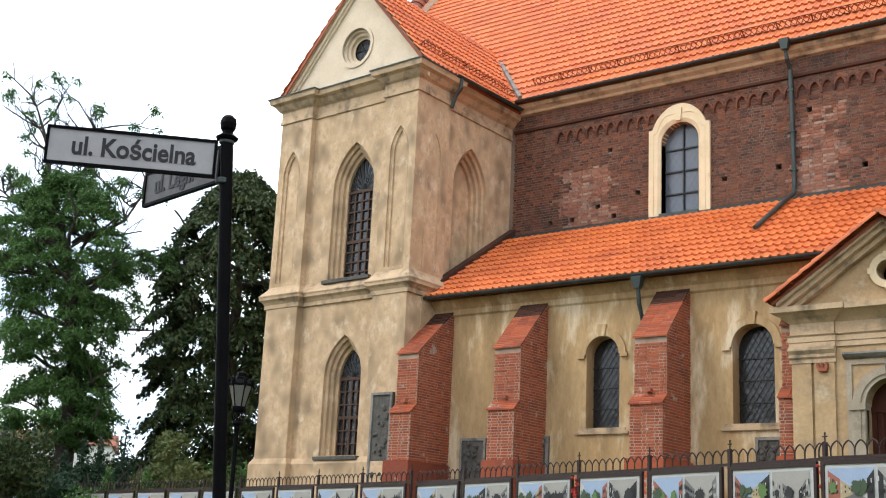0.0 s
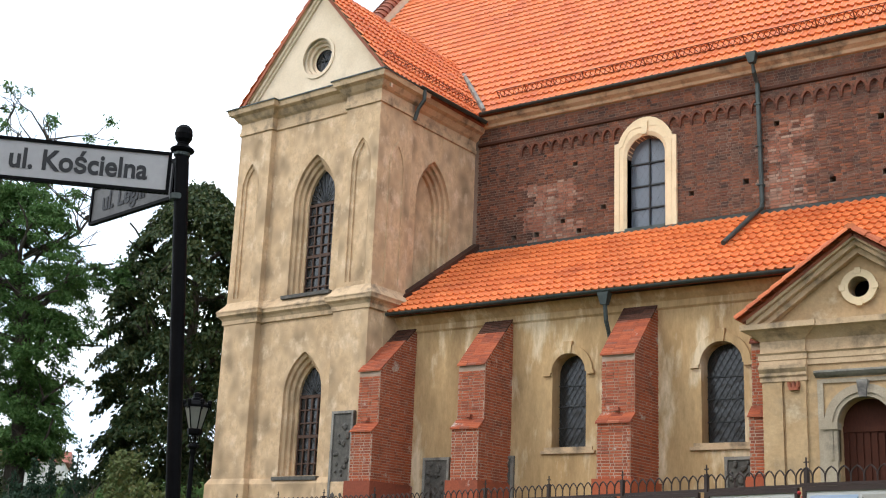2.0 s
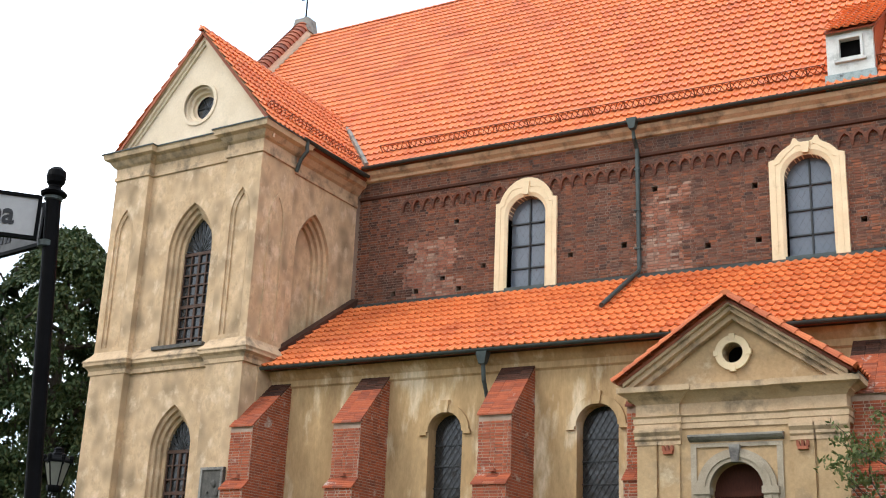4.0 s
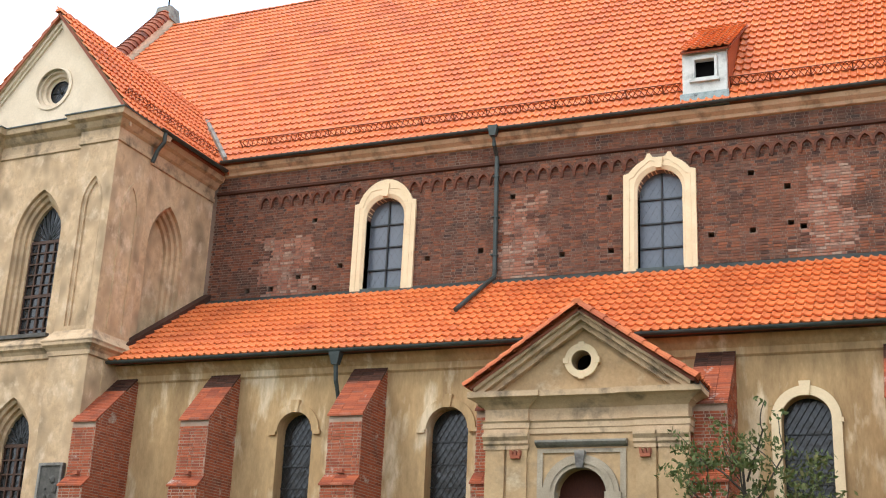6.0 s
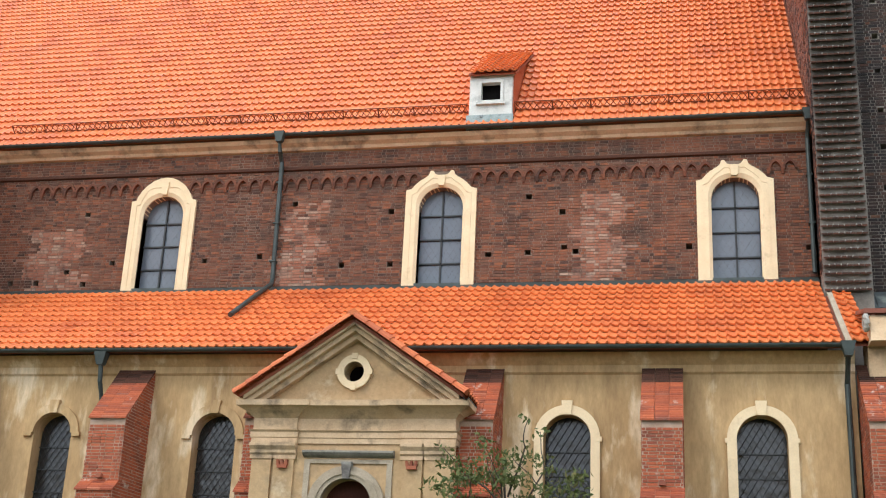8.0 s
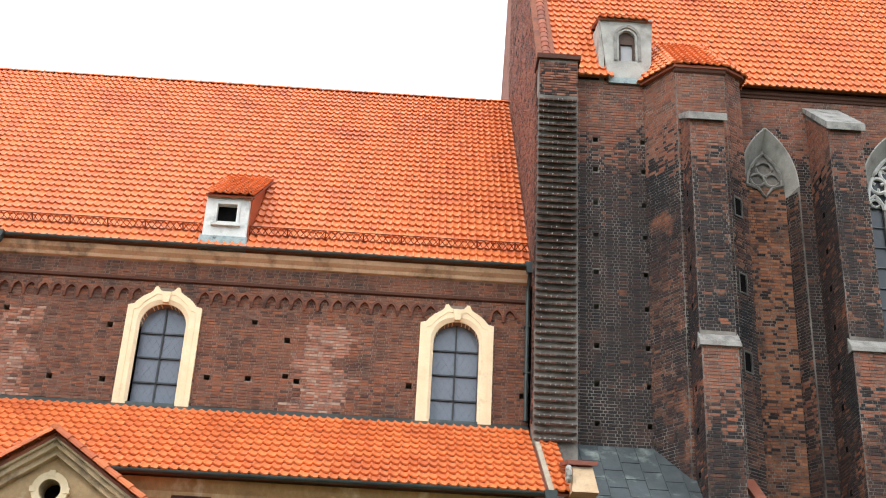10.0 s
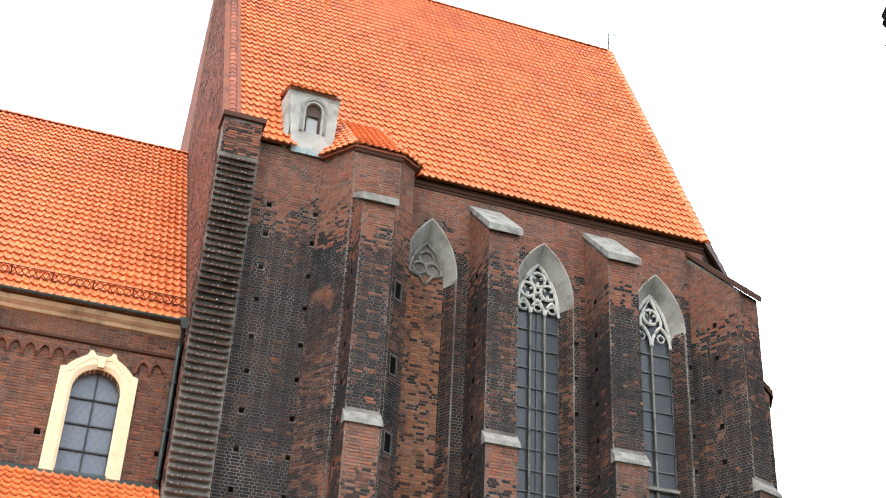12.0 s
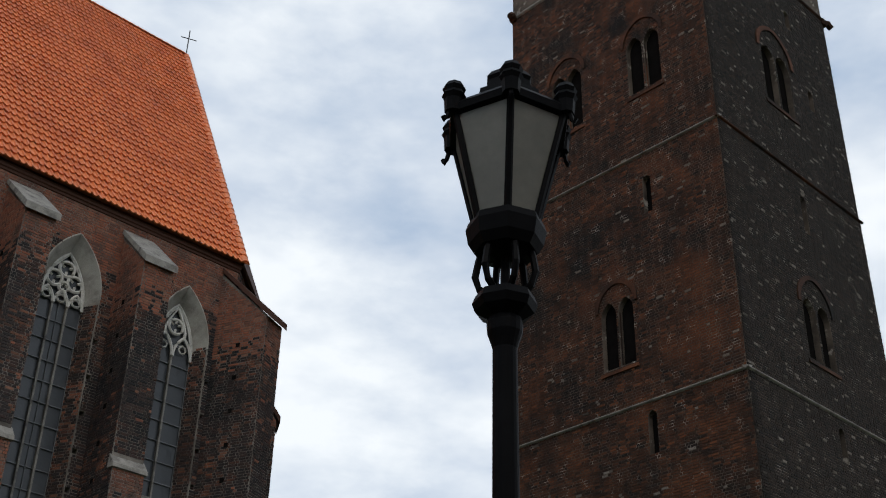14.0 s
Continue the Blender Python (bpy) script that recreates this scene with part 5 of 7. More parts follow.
# stone door case
case = new("door_case")
case.parent = portal
tagged(case, "grey stone arched door case")
bm = bmesh.new()
ring(bm, PPC, arch(CXP, 0.82, 4.0, 4.72, 5.52, 12), arch(CXP, 0.55, 4.0, 4.72, 5.27, 12), -0.1, 0.1, False)
put("archivolt", bm, M["stone_warm"], case)
bm = bmesh.new()
ring(bm, PPC, arch(CXP, 0.72, 4.0, 4.72, 5.43, 12), arch(CXP, 0.64, 4.0, 4.72, 5.35, 12), -0.13, -0.09, False)
put("roll_moulding", bm, M["stone_warm"], case)
for s in (-1, 1):
    bm = bmesh.new()
    block(bm, PPC, CXP + s * 0.7 - 0.17, CXP + s * 0.7 + 0.17, 4.62, 4.76, -0.16, 0.1)
    put("impost", bm, M["stone_warm"], case)
    bm = bmesh.new()
    block(bm, PPC, CXP + s * 0.7 - 0.14, CXP + s * 0.7 + 0.14, Z0, 4.62, -0.11, 0.1)
    put("jamb", bm, M["stone_warm"], case)
bm = bmesh.new()
hexa(bm, [PPC(CXP - 0.07, 5.25, -0.18), PPC(CXP + 0.07, 5.25, -0.18), PPC(CXP + 0.07, 5.25, 0), PPC(CXP - 0.07, 5.25, 0),
          PPC(CXP - 0.11, 5.6, -0.18), PPC(CXP + 0.11, 5.6, -0.18), PPC(CXP + 0.11, 5.6, 0), PPC(CXP - 0.11, 5.6, 0)])
put("keystone", bm, M["stone"], case)
for s in (-1, 1):
    bm = bmesh.new()
    block(bm, PPC, CXP + s * 0.89 - 0.06, CXP + s * 0.89 + 0.06, Z0, 5.66, -0.04, 0.0)
    put("door_strip", bm, M["stone_warm"], case)
bm = bmesh.new()
block(bm, PPC, CXP - 0.83, CXP + 0.83, 5.58, 5.66, -0.04, 0.0)
put("door_lintel", bm, M["stone_warm"], case)
bm = bmesh.new()
moulding(bm, PPC, CXP - 0.98, CXP + 0.98, [(0, 5.7), (-0.1, 5.74), (-0.16, 5.79), (-0.16, 5.83), (0, 5.86)])
put("door_hood", bm, M["stone"], case, "dark weathered stone hood")
dl = new("door")
dl.parent = portal
tagged(dl, "closed red-brown arched wooden door")
bm = bmesh.new()
panel(bm, PPC, arch(CXP, 0.56, Z0, 4.72, 5.27, 12), [], 0.3, 0.36)
put("leaf", bm, M["door"], dl)
bm = bmesh.new()
for k in range(8):
    u = CXP - 0.5 + k * 0.143
    block(bm, PPC, u - 0.055, u + 0.055, Z0, 4.66, 0.27, 0.3)
block(bm, PPC, CXP - 0.56, CXP + 0.56, 4.6, 4.72, 0.24, 0.3)
put_each("plank", bm, M["door"], dl)
for u in (-8.5, -5.72):
    t = thing("crown_ornament", "small rusty brown crown ornament on a pilaster", "ornament", "ornaments on the portal")
    bm = bmesh.new()
    block(bm, PP, u - 0.1, u + 0.1, 5.46, 5.52, -0.1, 0)
    for k in (-1, 0, 1):
        hexa(bm, [PP(u + k * 0.08 - 0.035, 5.52, -0.1), PP(u + k * 0.08 + 0.035, 5.52, -0.1), PP(u + k * 0.08 + 0.035, 5.52, 0), PP(u + k * 0.08 - 0.035, 5.52, 0),
                  PP(u + k * 0.1 - 0.02, 5.63, -0.12), PP(u + k * 0.1 + 0.02, 5.63, -0.12), PP(u + k * 0.1 + 0.02, 5.63, 0), PP(u + k * 0.1 - 0.02, 5.63, 0)])
    put("crown", bm, M["tile_old"], t)

# ---- choir ----
choir = thing("church_choir", "tall sooty gothic brick choir with steep orange roof", "church")
YC = 29.4
PC = south(YC)
CE = 21.5
CW = ((9.6, 0.82), (13.2, 0.95), (17.0, 0.92))
CAPEX = {9.6: 20.22, 13.2: 20.24, 17.0: 20.02}
chole = lambda c, h: arch(c, h, 6.5, CAPEX[c] - 1.82, CAPEX[c], 10)
POT = [(x, z) for x in (4.75, 6.1) for z in (11.2, 12.25, 13.3, 14.4, 15.4, 16.5, 17.5, 18.55, 19.5)] + [(x, z) for x in (12.05, 14.25, 15.75, 18.05) for z in (9.4, 10.5, 11.6, 12.7, 13.8, 14.9, 16.0, 17.1)]
PHOL = [rect(x - 0.075, x + 0.075, z - 0.075, z + 0.075) for x, z in POT]
bm = bmesh.new()
panel(bm, PC, rect(XE, 18.7, Z0, CE), [chole(*c) for c in CW] + PHOL, 0, 0.9)
choir_wall = put("wall", bm, M["mortar_dark"], choir, "soot-blackened gothic brick wall with putlog holes")
# black backing sheet paints the shade seen through the choir wall's holes
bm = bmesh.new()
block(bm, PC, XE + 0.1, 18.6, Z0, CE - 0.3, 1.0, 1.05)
put("wall_core", bm, M["shade_black"], choir)


def choir_pick(u, v, rng):
    top = (v > 19.2 + 0.6 * np.sin(u * 2.1) + rng.uniform(-0.9, 0.9, len(u))) | (v > 20.2 + rng.uniform(-0.3, 0.3, len(u)))
    soot = (u < 6.3) & (v < 18.6 + rng.uniform(-0.9, 0.9, len(u))) & (rng.uniform(0, 1, len(u)) < 0.8)
    # share of black bricks raised below 16.5 to bring the lower wall darker
    soot |= (v < 19.5) & (rng.uniform(0, 1, len(u)) < np.where(v < 16.5, 0.58, 0.22))
    return np.where(soot, 2, top.astype(int))


bricks(choir_wall, PC, XE, 18.7, 7.0, CE, [M["brick_choir"], M["brick_red"], M["brick_soot"]], holes=[chole(c, h + 0.02) for c, h in CW] + PHOL, single=(4.25, 5.2), pick=choir_pick, seed=5)
# apse walls and the west gable, mostly out of sight
AP = [(18.7, YC), (21.9, 32.6), (21.9, 45.4), (18.7, 48.6)]
for (x1, y1), (x2, y2) in zip(AP, AP[1:]):
    bm = bmesh.new()
    g = math.degrees(math.atan2(y2 - y1, x2 - x1))
    L_ = math.hypot(x2 - x1, y2 - y1)
    block(bm, flat(x1, y1, g), 0, L_, Z0, CE, 0, 0.9)
    put("apse_wall", bm, M["brick_choir"], choir)
    if g < 60:
        bricks(choir, flat(x1, y1, g), 0, L_, 7.0, CE, [M["brick_choir"]], seed=6)
CRZ = 37.15
bm = bmesh.new()
PWG = west(XE)
panel(bm, PWG, [(YC, Z0), (YC, CE + 0.6), (39.0, CRZ + 0.6), (48.6, CE + 0.6), (48.6, Z0)], [], 0, 0.55)
gable_w = put("gable_wall", bm, M["brick_red"], choir, "brick west gable above the nave roof")
bricks(gable_w, PWG, YC, 39.5, 15.0, CRZ, [M["brick_choir"], M["brick_red"]], outline=[(YC, 15.0), (YC, CE + 0.6), (39.0, CRZ + 0.6), (39.5, CRZ), (39.5, 15.0)],
       pick=lambda u, v, r: (r.uniform(0, 1, len(u)) > 0.18).astype(int), proud=0.004, seed=8)
# choir roof
CEY, CEZ = 29.2, 21.48
cs = Vector((0, 39.0 - CEY, CRZ - CEZ))
CSL = cs.length
cs.normalize()
HIP0, HIP1 = Vector((18.75, CEY, CEZ)), Vector((20.68, 39.0, CRZ))
choir_roof = quad("roof", [(XE + 0.4, CEY + 0.13, CEZ + 0.14), HIP0 + Vector((0, 0.13, 0.14)), HIP1, (XE + 0.4, 39.0, CRZ)], M["tile_old"], choir)
tagged(choir_roof, "very steep orange pantile choir roof")
tiles(choir_roof, (XE + 0.5, CEY, CEZ + 0.02), (1, 0, 0), cs, int(17.6 / TW), int(CSL / TL), TW, TL, M["tile"], keep=lambda u, s: (u < 15.2 + s * 1.93 / CSL) & ~((s < 0.5) & (u + XE > 4.75) & (u + XE < 5.95)), single=(6.0, 10.0, 5.2))
# this hip face is simply coloured darker than the other slopes
quad("roof_hip", [HIP0, (22.2, 32.4, CEZ), HIP1], M["tile_dark"], choir)
quad("roof_east", [(22.2, 32.4, CEZ), (22.2, 45.6, CEZ), HIP1], M["tile_old"], choir)
quad("roof_north", [(XE + 0.4, 48.9, CEZ), (18.85, 48.9, CEZ), HIP1, (XE + 0.4, 39.0, CRZ)], M["tile_old"], choir)
quad("roof_hip_north", [(18.85, 48.9, CEZ), (22.2, 45.6, CEZ), HIP1], M["tile_old"], choir)
caps(choir_roof, (XE + 0.5, 39.0, CRZ + 0.02), HIP1 + Vector((0, 0, 0.02)), M["tile"], r=0.14)
caps(choir_roof, HIP0 + Vector((0.02, 0, 0.05)), HIP1 + Vector((0, 0, 0.05)), M["tile"], r=0.15, step=0.4, name="hip_tile")
caps(choir_roof, (XE + 0.3, CEY + 0.3, CEZ + 0.75), (XE + 0.3, 39.0, CRZ + 0.62), M["tile_old"], r=0.12, step=0.35, name="verge_tile")
bm = bmesh.new()
moulding(bm, PC, 8.6, 18.75, [(0, 21.2), (-0.04, 21.22), (-0.04, 21.29), (-0.08, 21.32), (-0.08, 21.39), (-0.13, 21.42), (0.2, 21.44)])
put("eaves_cornice", bm, M["tile_dark"], choir, "dark moulded brick eaves")
bm = bmesh.new()
tube(bm, [HIP1, HIP1 + Vector((0, 0, 1.5))], 0.024, 6)
tube(bm, [HIP1 + Vector((-0.35, 0.1, 1.0)), HIP1 + Vector((0.35, -0.1, 1.05))], 0.02, 6)
put("roof_cross", bm, M["iron"], choir, "small iron cross on the ridge end")

# corner pier with stepped tile weathering
bm = bmesh.new()
PPR = south(28.8)
block(bm, PPR, XE, 4.17, Z0, 20.5, 0, 0.7)
block(bm, PPR, XE + 0.02, 4.17, 20.5, 21.7, 0.02, 0.7)
pier = put("corner_pier", bm, M["mortar_dark"], choir)
bricks(pier, PPR, XE + 0.02, 4.17, 20.5, 21.7, [M["brick_red"], M["brick_choir"]], pick=lambda u, v, r: (r.uniform(0, 1, len(u)) > 0.6).astype(int), seed=9, proud=0.005)
bricks(pier, west(XE), 28.8, YC, 11.0, 20.5, [M["brick_choir"], M["brick_red"]], pick=lambda u, v, r: (r.uniform(0, 1, len(u)) > 0.7).astype(int), seed=10)
bm = bmesh.new()
block(bm, PPR, XE - 0.05, 4.25, 21.7, 21.85, -0.08, 0.75)
put("pier_cap", bm, M["tile_dark"], pier)
bm = bmesh.new()
for k in range(8):
    u = 0.018 + k * 0.133
    hexa(bm, [(u, -0.11, 0.0), (u + 0.11, -0.11, 0.0), (u + 0.11, 0.12, 0.08), (u, 0.12, 0.08), (u, -0.11, 0.045), (u + 0.11, -0.11, 0.045), (u + 0.11, 0.12, 0.12), (u, 0.12, 0.12)])
first = put("weather_tile", bm, M["tile_dark"], pier)
bm = bmesh.new()
hexa(bm, [(-0.012, -0.09, 0.045), (0.012, -0.09, 0.045), (0.018, 0.05, 0.07), (-0.018, 0.05, 0.07), (-0.009, -0.09, 0.08), (0.009, -0.09, 0.08), (0.014, 0.05, 0.115), (-0.014, 0.05, 0.115)])
dab = put("mortar_dab", bm, M["plaster_grey"], pier, "pale mortar dab between the tiles")
rng_d = random.Random(17)
for k in range(50):
    ob = first if k == 0 else first.copy()
    if k:
        scene.collection.objects.link(ob)
    ob.location = (XE + 0.005 + rng_d.uniform(-0.012, 0.012), 28.78 + rng_d.uniform(-0.015, 0.01), 10.45 + k * 0.2)
    for q in range(7):
        if k and rng_d.random() < 0.4:
            continue
        ob = dab if k == q == 0 else dab.copy()
        if k or q:
            scene.collection.objects.link(ob)
        ob.location = (XE + 0.15 + q * 0.133 + rng_d.uniform(-0.02, 0.02), 28.78, 10.45 + k * 0.2 + rng_d.uniform(-0.01, 0.01))
# stair turret
turret = new("stair_turret")
turret.parent = choir
tagged(turret, "polygonal brick stair turret with tiled cap")
TP = [(6.15, YC), (6.85, 28.35), (8.2, 28.35), (8.75, 28.75), (8.75, YC)]
bm = bmesh.new()
for z0, z1 in ((Z0, 21.45),):
    a = [bm.verts.new((x, y, z0)) for x, y in TP]
    b = [bm.verts.new((x, y, z1)) for x, y in TP]
    bm.faces.new(b)
    for i in range(5):
        j = (i + 1) % 5
        bm.faces.new((a[i], a[j], b[j], b[i]))
put("body", bm, M["mortar_dark"], turret)
for k in range(4):
    (x1, y1), (x2, y2) = TP[k], TP[k + 1]
    g, L_ = math.degrees(math.atan2(y2 - y1, x2 - x1)), math.hypot(x2 - x1, y2 - y1)
    hs = [rect(0.12, 0.38, z, z + 0.5) for z in (12.48, 14.65, 16.88)] if k == 2 else []
    bricks(turret, flat(x1, y1, g), 0, L_, 7.0, 21.45, [M["brick_choir"], M["brick_red"]], holes=hs, pick=lambda u, v, r: ((v > 18.8 + r.uniform(-1, 1, len(u)))).astype(int), seed=20 + k)
    if k == 2:
        for h in hs:
            bm = bmesh.new()
            ring(bm, flat(x1, y1, g), [(u + (0.04 if u > 0.2 else -0.04), v + (0.05 if v > h[0][1] + 0.1 else -0.05)) for u, v in h], h, -0.04, 0.0)
            put("slit_frame", bm, M["relief"], turret)
            v0, v1 = min(v for u, v in h), max(v for u, v in h)
            # slit window drawn as a shallow black plate, its inner shade painted
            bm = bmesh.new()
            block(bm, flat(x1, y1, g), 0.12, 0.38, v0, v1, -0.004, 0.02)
            put("slit_window", bm, M["shade_black"], turret)
ev = [(x + (x - 7.5) * 0.08, y - 0.12, 21.42) for x, y in TP]
RA, RB = Vector((6.85, 30.65, 23.8)), Vector((8.1, 30.65, 23.8))
TOPS = ((RA, RA), (RA, RB), (RB, RB), (RB, RB))
bm = bmesh.new()
lo = [bm.verts.new(Vector(p) - Vector((0, 0, 0.08))) for p in ev]
vs = [bm.verts.new(p) for p in ev]
ra, rb = bm.verts.new(RA), bm.verts.new(RB)
for i, top in enumerate(((ra,), (rb, ra), (rb,), (rb,))):
    bm.faces.new((vs[i], vs[i + 1], *top))
    bm.faces.new((vs[i], vs[i + 1], lo[i + 1], lo[i]))
bm.faces.new(lo)
troof = put("turret_roof", bm, M["tile_old"], turret)
for i in range(4):
    a, b = Vector(ev[i]), Vector(ev[i + 1])
    p, q = TOPS[i]
    u_ = (b - a).normalized()
    m_ = (b - a).length
    s_ = (p - a) - u_ * (p - a).dot(u_)
    h_ = s_.length
    o1, o2 = (p - a).dot(u_), (q - a).dot(u_)
    k0, k1 = math.floor(min(0, o1) / TW), math.ceil(max(m_, o2) / TW)
    tiles(troof, a + u_ * (k0 * TW), u_, s_.normalized(), k1 - k0, int(h_ / 0.3), TW, 0.3, M["tile"],
          keep=lambda u, s, z=k0 * TW, o1=o1, o2=o2, h=h_, m=m_: (u + z > o1 * s / h - 0.08) & (u + z < m + (o2 - m) * s / h + 0.08))
    caps(troof, a + Vector((0, 0, 0.03)), p + Vector((0, 0, 0.03)), M["tile"], r=0.09, step=0.33, name="hip_tile")
bm = bmesh.new()
moulding(bm, south(28.35), 6.8, 8.25, [(0, 21.2), (-0.06, 21.25), (-0.1, 21.4), (0, 21.42)])
put("turret_cornice", bm, M["tile_dark"], turret)


def choir_buttress(x, y, angle, w, length, ztop, zwall, zledge, seed, ledge_out=0.14, cap="stone", label="sooty gothic brick buttress with sloping stone cap"):
    """Stands at (x, y) on the wall (middle of its width) and projects towards -y turned by the angle."""
    b = thing("choir_buttress", label, "buttress", "buttresses round the choir")
    c, s = math.cos(radians(angle)), math.sin(radians(angle))
    Q = lambda u, v, d: Vector((x + c * u + s * d, y + s * u - c * d, v))  # d: outwards
    h = w / 2
    bm = bmesh.new()
    hexa(bm, [Q(-h, zledge, -0.2), Q(h, zledge, -0.2), Q(h, zledge, length), Q(-h, zledge, length), Q(-h, zwall, -0.2), Q(h, zwall, -0.2), Q(h, ztop, length), Q(-h, ztop, length)])
    block(bm, Q, -h, h, Z0, zledge, -0.2, length + ledge_out)
    put("core", bm, M["mortar_dark"], b)
    # black bricks also come more often below 17.4, darkening the lower half
    pk = lambda u, v, r: np.where((v < 17.4) & (r.uniform(0, 1, len(u)) < 0.52), 2, ((v > ztop - 1.2 + r.uniform(-0.6, 0.6, len(u))) | (r.uniform(0, 1, len(u)) > 0.93)).astype(int))
    mats = [M["brick_choir"], M["brick_red"], M["brick_soot"]]
    bricks(b, lambda u, v, d: Q(u, v, length - d), -h, h, zledge + 0.4, ztop, mats, pick=pk, seed=seed)
    bricks(b, lambda u, v, d: Q(u, v, length + ledge_out - d), -h, h, 8.0, zledge, mats, pick=lambda u, v, r: (v > zledge - 1.6 + r.uniform(-1, 1, len(u))).astype(int), seed=seed + 1)
    out = [(-0.3, 8.0), (-0.3, zwall - 0.05), (length, ztop - 0.02), (length, zledge + 0.2), (length + ledge_out, zledge), (length + ledge_out, 8.0)]
    bricks(b, lambda u, v, d: Q(-h + d, v, u), -0.3, length + ledge_out, 8.0, zwall, mats, outline=out, pick=pk, seed=seed + 2)
    bricks(b, lambda u, v, d: Q(h - d, v, u), -0.3, length + ledge_out, 8.0, zwall, mats, outline=out, pick=pk, seed=seed + 3)
    bm = bmesh.new()
    hexa(bm, [Q(-h - 0.07, zwall - 0.02, -0.1), Q(h + 0.07, zwall - 0.02, -0.1), Q(h + 0.07, ztop - 0.1, length + 0.14), Q(-h - 0.07, ztop - 0.1, length + 0.14),
              Q(-h - 0.07, zwall + 0.14, -0.1), Q(h + 0.07, zwall + 0.14, -0.1), Q(h + 0.07, ztop + 0.12, length + 0.14), Q(-h - 0.07, ztop + 0.12, length + 0.14)])
    put("cap", bm, M[cap], b, "sloping grey stone cap" if cap == "stone" else "sloping dark tile cap")
    bm = bmesh.new()
    hexa(bm, [Q(-h - 0.06, zledge - 0.06, length - 0.05), Q(h + 0.06, zledge - 0.06, length - 0.05), Q(h + 0.06, zledge - 0.06, length + ledge_out + 0.08), Q(-h - 0.06, zledge - 0.06, length + ledge_out + 0.08),
              Q(-h - 0.05, zledge + 0.36, length - 0.05), Q(h + 0.05, zledge + 0.36, length - 0.05), Q(h + 0.05, zledge + 0.06, length + ledge_out + 0.06), Q(-h - 0.05, zledge + 0.06, length + ledge_out + 0.06)])
    put("ledge", bm, M["stone"], b, "sloping grey stone ledge")
    # no holes cut here: thin black blocks paint the shade of putlog holes
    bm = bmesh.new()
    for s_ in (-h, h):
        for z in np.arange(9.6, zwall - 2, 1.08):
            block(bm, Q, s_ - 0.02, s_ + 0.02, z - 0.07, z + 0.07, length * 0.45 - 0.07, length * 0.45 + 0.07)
    put_each("putlog_hole", bm, M["shade_black"], b)


choir_buttress(7.4, 28.4, 0, 0.9, 1.0, 19.15, 19.8, 12.68, 200)
choir_buttress(11.25, YC, 0, 0.9, 1.6, 19.36, 20.95, 12.92, 210)
choir_buttress(15.03, YC, 0, 0.95, 1.55, 19.31, 20.95, 13.06, 220)
choir_buttress(18.6, YC + 0.05, 22.5, 0.9, 1.7, 19.1, 21.0, 12.9, 230, cap="tile_dark", label="sooty gothic brick buttress with dark tile cap")
choir_buttress(21.3, 32.0, 60, 0.9, 1.0, 17.6, 19.4, 12.9, 240, cap="tile_dark", label="sooty gothic brick buttress with dark tile cap")


def tracery(parent, c, hw, d, kind):
    bm = bmesh.new()
    r = 0.062
    P = PC
    g = lambda u, v: P(u, v + CAPEX[c] - 20.22, d - 0.1)
    arcs = lambda cx, w, zs, za: [g(u, v) for u, v in arch(cx, w, zs, zs, za, 6)[1:-1]]
    tube(bm, [g(u, v) for u, v in arch(c, hw - 0.04, 18.2, 18.2, 19.72, 8)[1:-1]], r, 5)
    if kind == "three":
        w = hw / 3
        for k in (-1, 0, 1):
            tube(bm, arcs(c + k * 2 * w, w * 0.95, 18.05, 18.5), r * 0.8, 5)
            tube(bm, [g(c + k * 2 * w + 0.55 * w * math.cos(t), 18.25 + 0.5 * w * math.sin(t)) for t in np.linspace(0, 2 * math.pi, 9)], r * 0.6, 4)
        for x, z, q in ((c - 0.33, 18.82, 0.24), (c + 0.33, 18.82, 0.24), (c, 19.2, 0.24), (c, 18.62, 0.15)):
            tube(bm, [g(x + q * math.cos(t), z + q * math.sin(t)) for t in np.linspace(0, 2 * math.pi, 15)], r * 0.85, 5)
            for t in (0.5, 2.6, 4.7):
                tube(bm, [g(x + q * math.cos(t), z + q * math.sin(t)), g(x + q * 0.35 * math.cos(t), z + q * 0.35 * math.sin(t))], r * 0.7, 4)
    else:
        w = hw / 2
        for k in (-1, 1):
            tube(bm, arcs(c + k * w, w * 0.95, 18.0, 18.7), r * 0.85, 5)
        for k in (-1, 1):
            tube(bm, [g(c + k * w, 18.62), g(c + k * 0.36, 18.85), g(c + k * 0.26, 19.15), g(c, 19.62)], r * 0.8, 5)
            tube(bm, [g(c + k * w + 0.12 * math.cos(t), 18.3 + 0.13 * math.sin(t)) for t in np.linspace(0, 2 * math.pi, 9)], r * 0.5, 4)
        tube(bm, [g(c + 0.25 * math.cos(t), 18.98 + 0.25 * math.sin(t)) for t in np.linspace(0, 2 * math.pi, 15)], r * 0.8, 5)
        for t in (0.5, 1.57, 2.6, 4.7):
            tube(bm, [g(c + 0.25 * math.cos(t), 18.98 + 0.25 * math.sin(t)), g(c + 0.09 * math.cos(t), 18.98 + 0.09 * math.sin(t))], r * 0.6, 4)
    return put("tracery", bm, M["stone_light"], parent, "carved stone tracery")


